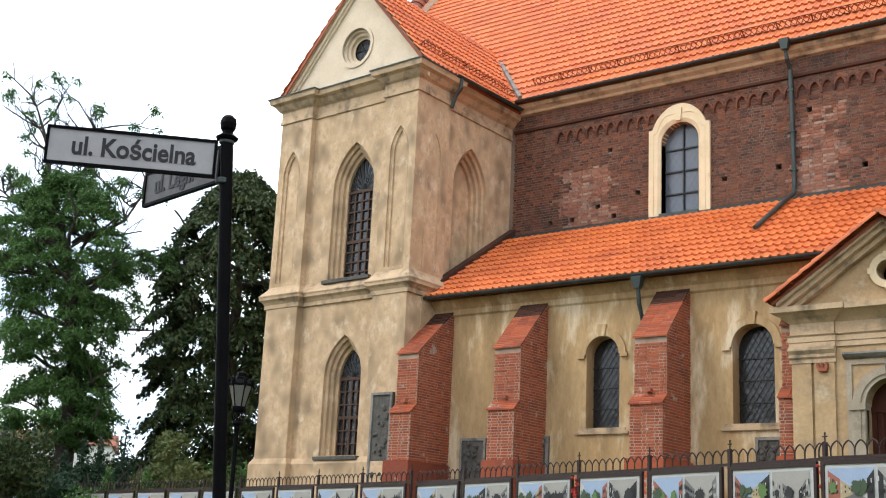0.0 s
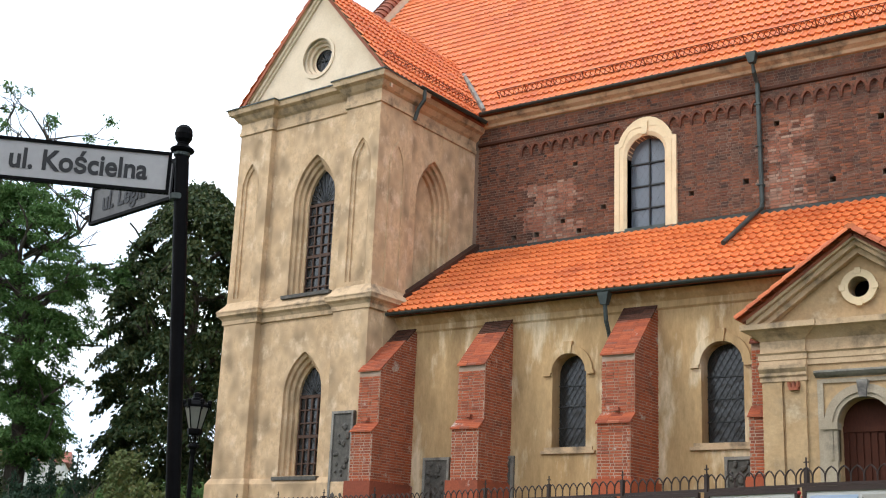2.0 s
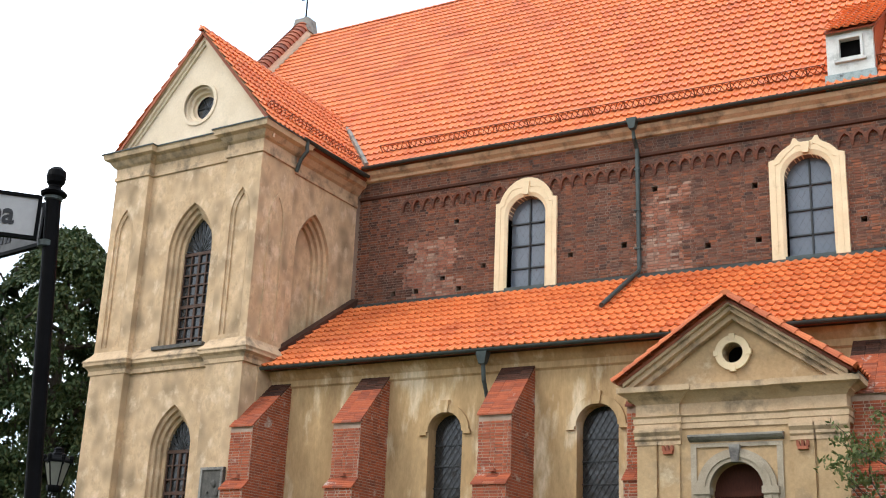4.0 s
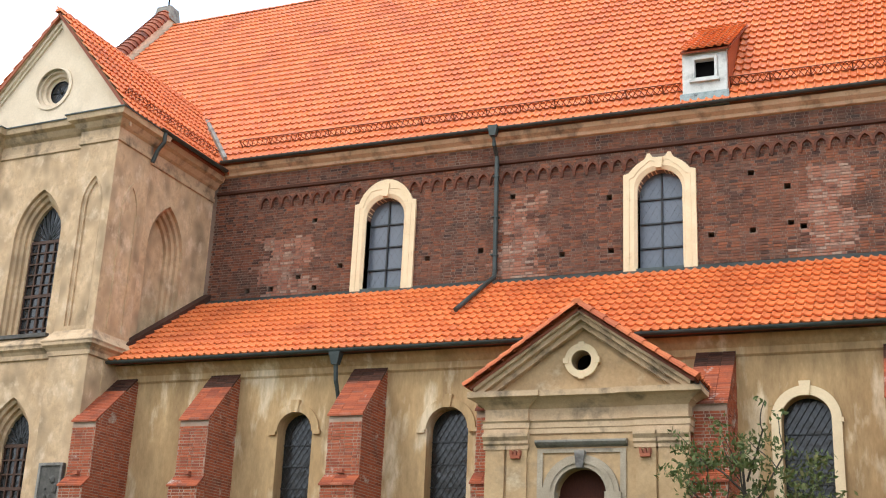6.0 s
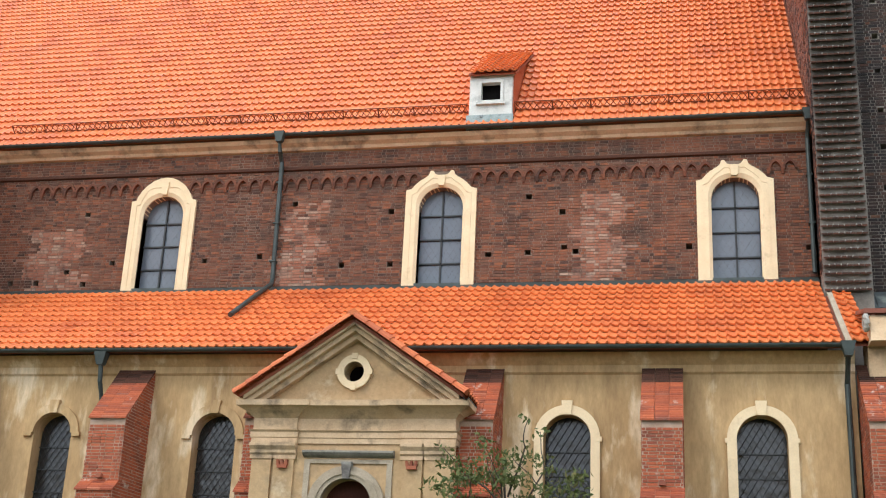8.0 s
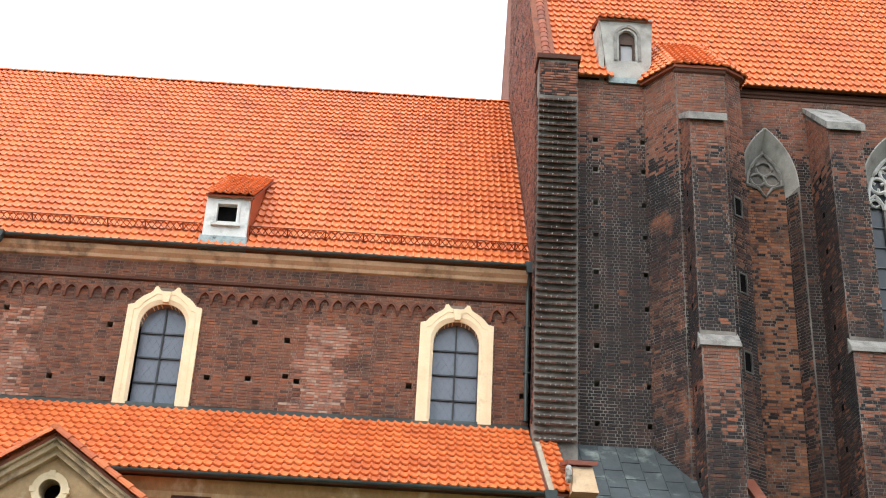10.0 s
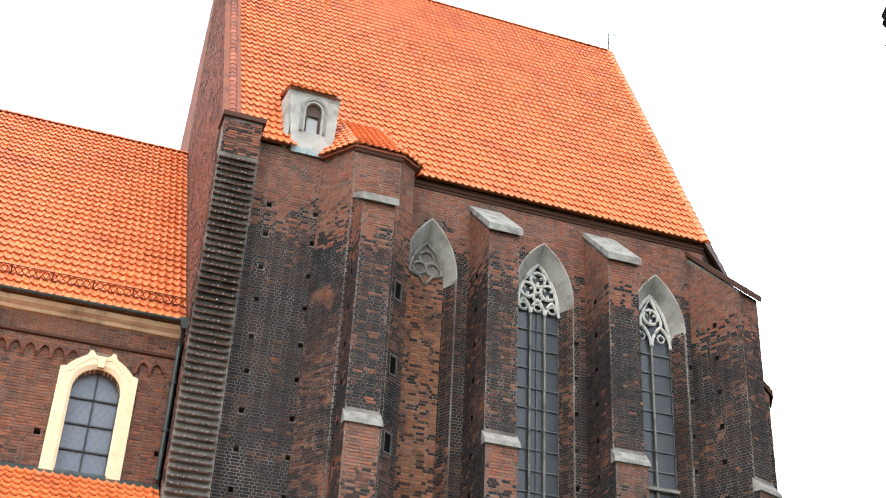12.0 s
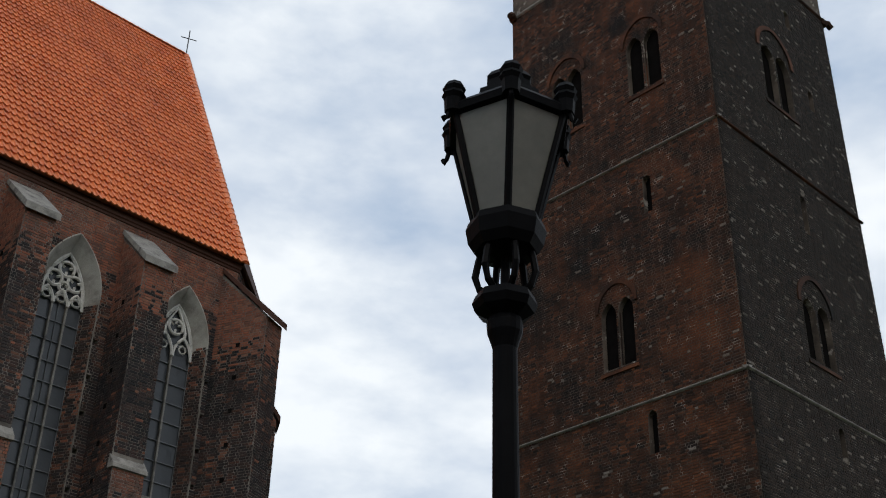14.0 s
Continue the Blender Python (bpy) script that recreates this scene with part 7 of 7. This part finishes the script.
def name_plate(m, length, h, text, width, face, label):
    pl = new("name_plate")
    pl.parent = sp
    tagged(pl, label)
    bm = bmesh.new()
    block(bm, south(0), 0, length, -h / 2, h / 2, -0.008, 0.008)
    put("plate", bm, face, pl).matrix_world = m
    bm = bmesh.new()
    f = 0.02
    ring(bm, south(0), rect(0, length, -h / 2, h / 2), rect(f, length - f, -h / 2 + f, h / 2 - f), -0.018, 0.0)
    ring(bm, north(0), rect(0, length, -h / 2, h / 2), rect(f, length - f, -h / 2 + f, h / 2 - f), -0.018, 0.0)
    put("frame", bm, M["iron"], pl).matrix_world = m
    ob, w = letters(text, h * 0.67, m @ Matrix.Rotation(math.pi / 2, 4, "X"), pl)
    k = width / w
    ob.matrix_world = m @ Matrix.Translation((length * 0.148, -0.011, 0)) @ Matrix.Rotation(math.pi / 2, 4, "X") @ Matrix.Diagonal((k, 1.0, 1, 1))


g1 = math.atan2(0.825, 0.78)
name_plate(Matrix.Translation((SX - 0.79, SY - 0.865, 3.788)) @ Matrix.Rotation(g1, 4, "Z"), 1.115, 0.265, "ul. Kościelna", 0.815, M["sign_white"], "white street-name plate with black frame")
# the shade on this plate comes from its darker enamel colour
name_plate(Matrix.Translation((SX - 1.02, SY + 0.16, 3.775)) @ Matrix.Rotation(-0.156, 4, "Z"), 0.99, 0.265, "ul. Legni", 0.52, M["sign_shaded"], "shade-darkened street-name plate with black frame")


# ---- street lamps ----
def street_lamp(x, y):
    t = thing("street_lamp", "black cast-iron street lamp with frosted hexagonal lantern", "street lamp", "old-style street lamps")
    bm = bmesh.new()
    lathe(bm, 0, 0, [(0.13, 0), (0.13, 0.25), (0.09, 0.3), (0.085, 0.9), (0.06, 0.98), (0.046, 1.05), (0.039, 3.3), (0.046, 3.325), (0.056, 3.355), (0.058, 3.385), (0.05, 3.42)], 20)
    put("pole", bm, M["iron"], t)
    bm = bmesh.new()
    lathe(bm, 0, 0, [(0.05, 3.4), (0.095, 3.43), (0.105, 3.455), (0.095, 3.48), (0.05, 3.5)], 8)
    put("collar", bm, M["iron"], t)
    for k in range(6):
        g = math.pi * k / 3 + 0.3
        c, s = math.cos(g), math.sin(g)
        bm = bmesh.new()
        tube(bm, [(c * r, s * r, z) for r, z in ((0.04, 3.48), (0.085, 3.51), (0.1, 3.55), (0.09, 3.6), (0.07, 3.66))], 0.012, 6)
        put("bracket", bm, M["iron"], t)
    bm = bmesh.new()
    tube(bm, [(0, 0, 3.48), (0, 0, 3.662)], 0.016, 8)
    put("stem", bm, M["iron"], t)
    bm = bmesh.new()
    lathe(bm, 0, 0, [(0.04, 3.608), (0.105, 3.618), (0.125, 3.645), (0.135, 3.69), (0.128, 3.713)], 8)
    put("base_cup", bm, M["iron"], t)
    lan = new("lantern")
    lan.parent = t
    ang = [math.pi * k / 3 for k in range(6)]
    lo = [Vector((0.11 * math.cos(g), 0.11 * math.sin(g), 3.709)) for g in ang]
    hi = [Vector((0.215 * math.cos(g), 0.215 * math.sin(g), 4.045)) for g in ang]
    for k in range(6):
        j = (k + 1) % 6
        bm = bmesh.new()
        n = (lo[k] + lo[j]) / 2
        hexa(bm, [lo[k], lo[j], hi[j], hi[k]] + [v * 1.0 - Vector((n.x, n.y, 0)).normalized() * 0.006 for v in (lo[k], lo[j], hi[j], hi[k])])
        put("pane", bm, M["milk"], lan, "frosted glass pane")
        bm = bmesh.new()
        tube(bm, [lo[k], hi[k]], 0.013, 6)
        put("glazing_bar", bm, M["iron"], lan)
    bm = bmesh.new()
    lathe(bm, 0, 0, [(0.2, 4.029), (0.235, 4.037), (0.24, 4.06), (0.22, 4.08), (0.15, 4.125), (0.125, 4.135), (0.12, 4.165), (0.09, 4.178), (0.085, 4.21), (0.092, 4.222), (0.075, 4.245), (0.035, 4.256), (0.004, 4.262)], 6)
    put("roof", bm, M["iron"], t, "black hexagonal lantern roof")
    for k in range(6):
        g = ang[k]
        bm = bmesh.new()
        p = Vector((0.225 * math.cos(g), 0.225 * math.sin(g), 4.06))
        lathe(bm, p.x, p.y, [(0.03, 4.037), (0.034, 4.08), (0.043, 4.095), (0.036, 4.108), (0.042, 4.122), (0.03, 4.14), (0.01, 4.147)], 8)
        put("crest", bm, M["iron"], t)
        bm = bmesh.new()
        q = Vector((0.24 * math.cos(g), 0.24 * math.sin(g), 0))
        tube(bm, [q + Vector((0, 0, 4.037)), q * 1.03 + Vector((0, 0, 4.013)), q * 1.07 + Vector((0, 0, 4.0)), q * 1.1 + Vector((0, 0, 4.012))], 0.009, 5)
        put("drop", bm, M["iron"], t)
    # the lantern is tall and leans a little on its pole
    for ob in t.children_recursive:
        if ob.type == "MESH":
            for v in ob.data.vertices:
                k = max(v.co.z - 3.44, 0.0) * 1.165
                if k:
                    v.co = (v.co.x * (1 - 0.03 * min(k, 1)), v.co.y * (1 - 0.03 * min(k, 1)) - 0.022 * k, 3.44 + k)
    t.location = (x, y, 0)
    return t


lamp = street_lamp(2.474, 2.332)
lamp.rotation_euler = (0, 0, radians(46))
copy_thing(lamp, pose(-15.7, 14.65, 0.0, 0, 0, 40))


# ---- trees and bushes ----
def leaves(name, centres, n, size, mat, parent, seed, aspect=2.0, shell=0.55, up=0.4):
    """n leaf blades strewn in and round ellipsoid clumps (x, y, z, rx, ry, rz)."""
    rng = np.random.default_rng(seed)
    C = np.array(centres)
    wgt = C[:, 3] * C[:, 4] * C[:, 5]
    idx = rng.choice(len(C), n, p=wgt / wgt.sum())
    v = rng.normal(size=(n, 3))
    v /= np.linalg.norm(v, axis=1)[:, None]
    r = shell + (1.05 - shell) * rng.uniform(0, 1, n) ** 0.6
    r *= 1 + 0.22 * np.sin(v[:, 0] * 7 + idx) * np.cos(v[:, 2] * 6 + idx * 1.7)
    p = C[idx, :3] + v * r[:, None] * C[idx, 3:]
    a = rng.normal(size=(n, 3))
    a[:, 2] -= up
    a /= np.linalg.norm(a, axis=1)[:, None]
    b = np.cross(a, v + rng.normal(scale=0.5, size=(n, 3)))
    b /= np.linalg.norm(b, axis=1)[:, None] + 1e-9
    s = size * rng.uniform(0.6, 1.3, n)[:, None]
    w = s / aspect
    nrm = np.cross(a, b)
    pts = np.stack([p - a * s / 2, p + b * w / 2 + nrm * w * 0.12, p + a * s / 2, p - b * w / 2 + nrm * w * 0.12], 1)
    fs = (np.arange(n)[:, None] * 4 + np.arange(4)).tolist()
    return put_raw(name, pts.reshape(-1, 3).tolist(), fs, mat, parent)


def branchy(bm, p, d, length, r, depth, rng, tips, bend=0.35):
    pts = [p]
    q = p.copy()
    for k in range(4):
        d = (d + Vector((rng.uniform(-bend, bend), rng.uniform(-bend, bend), rng.uniform(-bend * 0.4, bend * 0.6)))).normalized()
        q = q + d * length / 4
        pts.append(q.copy())
    tube(bm, pts, r, 6 if r > 0.05 else 4, r * 0.6)
    tips.append((q.copy(), depth))
    if depth > 0:
        for k in range(rng.randint(2, 3)):
            base = pts[rng.randint(2, 4)]
            nd = (d + Vector((rng.uniform(-1, 1), rng.uniform(-1, 1), rng.uniform(-0.3, 0.7)))).normalized()
            branchy(bm, base, nd, length * rng.uniform(0.5, 0.75), r * 0.5, depth - 1, rng, tips, bend)


def at(px, dist, z=0.0):
    """A spot west of the church: the bearing is counted in degrees from the +y axis towards -x."""
    return Vector((-math.sin(radians(px)) * dist, math.cos(radians(px)) * dist, z))


def pads(name, centres, per_area, size, mat, parent, seed, aspect=2.4, thick=0.16, droop=0.35):
    """Leaf blades strewn on flat, drooping sprays (x, y, z, radius, outward x, outward y)."""
    rng = np.random.default_rng(seed)
    C = np.array(centres)
    cnt = np.maximum((per_area * C[:, 3] ** 2).astype(int), 20)
    idx = np.repeat(np.arange(len(C)), cnt)
    n = len(idx)
    g, q = rng.uniform(0, 2 * math.pi, n), rng.uniform(0, 1, n) ** 0.6
    lobes = 0.72 + 0.28 * np.cos(g * (3 + idx % 3) + idx)
    rad = C[idx, 3] * q * lobes
    dx, dy = np.cos(g) * rad, np.sin(g) * rad
    out = dx * C[idx, 4] + dy * C[idx, 5]
    p = np.stack([C[idx, 0] + dx, C[idx, 1] + dy, C[idx, 2] - droop * out - 0.28 * rad * rad / C[idx, 3] + rng.normal(scale=thick, size=n)], 1)
    a = np.stack([np.cos(g), np.sin(g), -droop - 0.5 * q], 1) + rng.normal(scale=0.55, size=(n, 3))
    a /= np.linalg.norm(a, axis=1)[:, None]
    b = np.cross(a, np.array((0, 0, 1.0)) + rng.normal(scale=0.55, size=(n, 3)))
    b /= np.linalg.norm(b, axis=1)[:, None] + 1e-9
    sz = size * rng.uniform(0.6, 1.35, n)[:, None]
    w = sz / aspect
    nrm = np.cross(a, b)
    pts = np.stack([p - a * sz / 2, p + b * w / 2 + nrm * w * 0.12, p + a * sz / 2, p - b * w / 2 + nrm * w * 0.12], 1)
    fs = (np.arange(n)[:, None] * 4 + np.arange(4)).tolist()
    return put_raw(name, pts.reshape(-1, 3).tolist(), fs, mat, parent)


def between(z, table):
    return float(np.interp(z, [t[0] for t in table], [t[1] for t in table]))


def locust():
    t = thing("locust_tree", "tall locust tree with layered feathery green crown and bare upper limbs", "tree", "trees west of the church")
    rng = random.Random(11)
    base = at(54.7, 46, Z0)
    side = Vector((math.cos(radians(54.7)), math.sin(radians(54.7)), 0))
    bm = bmesh.new()
    tube(bm, [base, base + Vector((0.1, 0, 3)), base + side * 0.1 + Vector((0, 0, 6)), base - side * 0.5 + Vector((0, 0, 9.5)), base - side * 1.2 + Vector((0, 0, 12))], 0.42, 10, 0.15)
    put("trunk", bm, M["bark"], t)
    spread = ((4.6, 0.9), (5.6, 2.3), (7.3, 1.7), (8.6, 2.5), (10.5, 2.6), (12.0, 2.9), (13.3, 2.3), (14.8, 0.7))
    bm = bmesh.new()
    tips, cl = [], []
    for k in range(26):
        h = 3.4 + 9.4 * k / 26
        g = k * 2.4 + rng.uniform(-0.3, 0.3)
        top = base - side * (0.09 * max(h - 5, 0)) + Vector((0, 0, h))
        branchy(bm, top, Vector((math.cos(g), math.sin(g), rng.uniform(0.25, 0.7))).normalized(), between(h + Z0 + 1, spread) * 0.8, 0.1, 1, rng, tips, 0.3)
    put("limb", bm, M["bark"], t)
    for k in range(460):
        z = 4.7 + 9.9 * rng.random() ** 1.1
        lim = between(z, spread)
        g = rng.uniform(0, 2 * math.pi)
        rad = lim * (0.25 + 0.75 * rng.random() ** 0.55)
        c = base - side * (0.25 + 0.07 * max(z - 6, 0))
        cl.append((c.x + math.cos(g) * rad, c.y + math.sin(g) * rad, z, rng.uniform(0.35, 0.72), math.cos(g), math.sin(g)))
    # a long arm that reaches out to the east
    bm = bmesh.new()
    arm = [base + side * (0.0 + 0.75 * k) + Vector((0, 0, 9.0 + 0.75 * k - 0.06 * k * k)) for k in range(5)]
    tube(bm, arm, 0.13, 6, 0.04)
    put("limb", bm, M["bark"], t)
    cl += [(p.x, p.y, p.z + rng.uniform(-0.7, 0.3), rng.uniform(0.5, 0.8), side.x, side.y) for p in arm[2:] for q in range(4)]
    bm = bmesh.new()
    bare = []
    for s0, h0, s1, h1, r in ((-0.9, 10.3, -2.5, 16.2, 0.24), (-1.0, 11.0, -0.3, 15.6, 0.12), (-0.7, 9.6, 1.8, 13.2, 0.12), (-1.1, 10.6, -3.2, 12.6, 0.13), (-0.8, 9.8, -3.0, 9.6, 0.12)):
        a, b = base + side * s0 + Vector((0, 0, h0)), base + side * s1 + Vector((0, 0, h1))
        m1, m2 = a.lerp(b, 0.35) + Vector((0, 0, 0.25)) - side * 0.25, a.lerp(b, 0.7) + side * 0.2
        tube(bm, [a, m1, m2, b], r, 6, 0.03)
        for p in (m1, m2, b, a.lerp(b, 0.5), a.lerp(b, 0.85)):
            for q in range(5):
                branchy(bm, p, Vector((rng.uniform(-1, 1), rng.uniform(-1, 1), rng.uniform(0.0, 1))).normalized(), rng.uniform(0.6, 1.9), 0.04, 1, rng, bare, 0.55)
    put("bare_limb", bm, M["bark"], t, "bare dead upper limbs")
    cl += [(p.x, p.y, p.z - 0.1, rng.uniform(0.2, 0.42), 0.3, 0.3) for p, d in bare if rng.random() < 0.3]
    pads("crown", cl, 800, 0.15, M["leaf_light"], t, 3, 2.6, 0.1, 0.3)


def chestnut():
    t = thing("chestnut_tree", "dense dark green chestnut tree with drooping layered leaves", "tree", "trees west of the church")
    rng = random.Random(5)
    base = at(47.6, 47, Z0)
    bm = bmesh.new()
    tube(bm, [base, base + Vector((0, 0, 4)), base + Vector((0.1, 0, 9)), base + Vector((0, 0, 13))], 0.4, 10, 0.1)
    put("trunk", bm, M["bark"], t)
    bm = bmesh.new()
    tips = []
    for k in range(14):
        g = k * 2.4
        branchy(bm, base + Vector((0, 0, 3 + k * 0.65)), Vector((math.cos(g), math.sin(g), 0.4)).normalized(), 2.8, 0.11, 1, rng, tips)
    put("limb", bm, M["bark"], t)
    spread = ((3.6, 1.6), (4.8, 2.9), (6.6, 3.5), (9.6, 3.5), (12.4, 2.9), (14.4, 2.0), (15.4, 0.9), (15.9, 0.3))
    cl = []
    for k in range(330):
        z = 3.9 + 11.9 * (k + 0.5) / 330
        lim = between(z, spread)
        g = k * 2.4 + rng.uniform(-0.4, 0.4)
        rad = lim * (0.45 + 0.5 * rng.random() ** 0.5)
        cl.append((base.x + math.cos(g) * rad, base.y + math.sin(g) * rad, z + rng.uniform(-0.2, 0.2), rng.uniform(0.5, 0.85), math.cos(g), math.sin(g)))
    pads("crown", cl, 560, 0.2, M["leaf_dark"], t, 9, 1.9, 0.12, 0.75)


def conifer(px, dist, h, r, mat, seed, label):
    t = thing("conifer", label, "conifer", "conifers in the churchyard")
    b = at(px, dist, Z0)
    bm = bmesh.new()
    tube(bm, [b, b + Vector((0, 0, h * 0.9))], 0.09, 6, 0.02)
    put("trunk", bm, M["bark"], t)
    rng = random.Random(seed)
    cl = []
    for k in range(30):
        z = Z0 + 0.25 + (h - 0.4) * k / 30
        rad = r * (1 - k / 31)
        g = k * 2.4
        cl.append((b.x + math.cos(g) * rad * 0.55, b.y + math.sin(g) * rad * 0.55, z, rad * 0.6 + 0.06, rad * 0.6 + 0.06, 0.22))
    leaves("needles", cl, 4200, 0.15, mat, t, seed, 2.5, 0.3, 0.5)


def shrub(name, x, y, z, clumps, n, size, mat, seed, label, stems=5):
    t = thing(name, label, "shrub", "shrubs in the churchyard")
    rng = random.Random(seed)
    bm = bmesh.new()
    tips = []
    for k in range(stems):
        g = rng.uniform(0, 6.28)
        branchy(bm, Vector((x, y, z)), Vector((math.cos(g) * 0.35, math.sin(g) * 0.35, 1)).normalized(), 1.6, 0.035, 1, rng, tips, 0.25)
    put("stem", bm, M["bark"], t)
    leaves("foliage", clumps, n, size, mat, t, seed, 2.2, 0.15, 0.6)


locust()
chestnut()
for k, (px, dist, h, r, mt) in enumerate(((53.8, 41, 3.5, 0.62, "leaf_conifer"), (53.1, 42, 3.65, 0.6, "leaf_conifer"), (52.0, 43, 4.3, 0.95, "leaf_conifer"), (57.3, 40, 3.8, 0.7, "leaf_conifer"), (50.9, 36, 2.3, 0.55, "leaf_light"), (52.6, 38, 2.4, 0.6, "leaf_light"), (54.6, 40, 3.0, 0.7, "leaf_conifer"))):
    conifer(px, dist, h, r, M[mt], 60 + k, "slender dark green conifer" if mt == "leaf_conifer" else "low bright green thuja")
for k, (px, dist, h, w, mt) in enumerate(((50.4, 39, 3.5, 1.0, "leaf_yellow"), (48.8, 37, 2.4, 1.2, "leaf_yellow"), (55.4, 39, 1.9, 1.4, "leaf_conifer"), (57.2, 37, 3.0, 1.2, "leaf_dark"), (46.9, 40, 2.8, 1.2, "leaf_light"), (54.2, 46, 3.2, 2.2, "leaf_dark"), (49.5, 50, 3.6, 2.4, "leaf_dark"), (51.0, 48, 3.2, 2.2, "leaf_dark"), (48.2, 50, 4.2, 2.2, "leaf_dark"), (57.6, 45, 3.9, 2.2, "leaf_dark"), (55.8, 45, 3.6, 2.0, "leaf_dark"), (52.6, 48, 3.0, 2.2, "leaf_dark"), (53.4, 38, 1.5, 1.4, "leaf_light"), (51.6, 38, 1.5, 1.4, "leaf_conifer"))):
    b = at(px, dist, Z0)
    rr = random.Random(k)
    cl = [(b.x + rr.uniform(-w, w) * 0.7, b.y + rr.uniform(-w, w) * 0.7, Z0 + rr.uniform(0.2, 1.0) * h * 0.95, w * 0.42, w * 0.42, 0.4) for q in range(20)]
    shrub("bush", b.x, b.y, Z0, cl, 4600, 0.17, M[mt], 80 + k, "loose green bush behind the fence")
rr = random.Random(21)
TB = (-3.55, 23.4)
cl = [(TB[0] + rr.uniform(-1.25, 1.2), TB[1] + rr.uniform(-0.7, 0.7), rr.uniform(3.4, 5.5), 0.42, 0.42, 0.2) for q in range(26)]
cl += [(-4.0, 23.3, 5.85, 0.3, 0.3, 0.22), (-3.0, 23.4, 5.5, 0.4, 0.3, 0.15), (-4.7, 23.4, 5.45, 0.3, 0.3, 0.14)]
t = thing("young_tree", "young yellow-green tree beside the portal", "tree")
bm = bmesh.new()
tips = []
tube(bm, [(TB[0], TB[1], Z0), (TB[0] + 0.05, TB[1], 3.2), (TB[0] - 0.1, TB[1], 5.4)], 0.06, 7, 0.02)
for q in range(9):
    branchy(bm, Vector((TB[0], TB[1], 2.8 + 0.25 * q)), Vector((math.cos(q * 2.2), 0.5 * math.sin(q * 2.2), 0.7)).normalized(), 1.25, 0.025, 1, rr, tips, 0.3)
put("trunk", bm, M["bark"], t)
cl += [(*p, 0.22, 0.22, 0.13) for p, d in tips]
leaves("crown", cl, 2600, 0.13, M["leaf_yellow"], t, 13, 2.2, 0.1, 0.7)


# ---- houses beyond the trees ----
def far_house(px, dist, length, depth, h, turn, wall_m, roof_m, label):
    t = thing("house", label, "house", "houses beyond the churchyard")
    b = at(px, dist, Z0)
    m = Matrix.Translation(b) @ Matrix.Rotation(radians(turn), 4, "Z")
    bm = bmesh.new()
    hs = [rect(1 + k * 2.1, 2.0 + k * 2.1, z, z + 1.5) for k in range(int(length / 2.1) - 1) for z in (1.0, 4.0)]
    panel(bm, south(0), rect(0, length, 0, h), hs, 0, 0.3)
    block(bm, south(0), 0, length, 0, h, depth - 0.3, depth)
    block(bm, west(0), 0.3, depth - 0.3, 0, h, 0, 0.3)
    block(bm, west(length - 0.3), 0.3, depth - 0.3, 0, h, 0, 0.3)
    put("wall", bm, wall_m, t).matrix_world = m
    for q in hs:
        bm = bmesh.new()
        block(bm, south(0), q[0][0], q[2][0], q[0][1], q[1][1], 0.15, 0.2)
        put("window", bm, M["glass_dark"], t).matrix_world = m
    bm = bmesh.new()
    hexa(bm, [(-0.3, -0.3, h), (length + 0.3, -0.3, h), (length + 0.3, depth + 0.3, h), (-0.3, depth + 0.3, h), (-0.3, depth / 2 - 0.1, h + 1.2), (length + 0.3, depth / 2 - 0.1, h + 1.2), (length + 0.3, depth / 2 + 0.1, h + 1.2), (-0.3, depth / 2 + 0.1, h + 1.2)])
    put("roof", bm, roof_m, t).matrix_world = m
    for k in range(3):
        bm = bmesh.new()
        block(bm, south(depth / 2 - 0.5), length * (0.55 + 0.15 * k), length * (0.55 + 0.15 * k) + 0.8, h, h + 1.7, 0, 0.6)
        put("chimney", bm, M["brick_orange"], t).matrix_world = m


far_house(60.0, 100, 13, 9, 7.4, 50, M["whitewash"], M["tile_old"], "white plastered house with red chimneys")
far_house(66.0, 92, 10, 9, 5.2, 50, M["stucco_aisle"], M["tile_old"], "yellow plastered house with low roof")

# ---- bricks and tiles, laid last ----
for job in LATER:
    lay_bricks(*job)
for job in LATER_TILES:
    lay_tiles(*job)
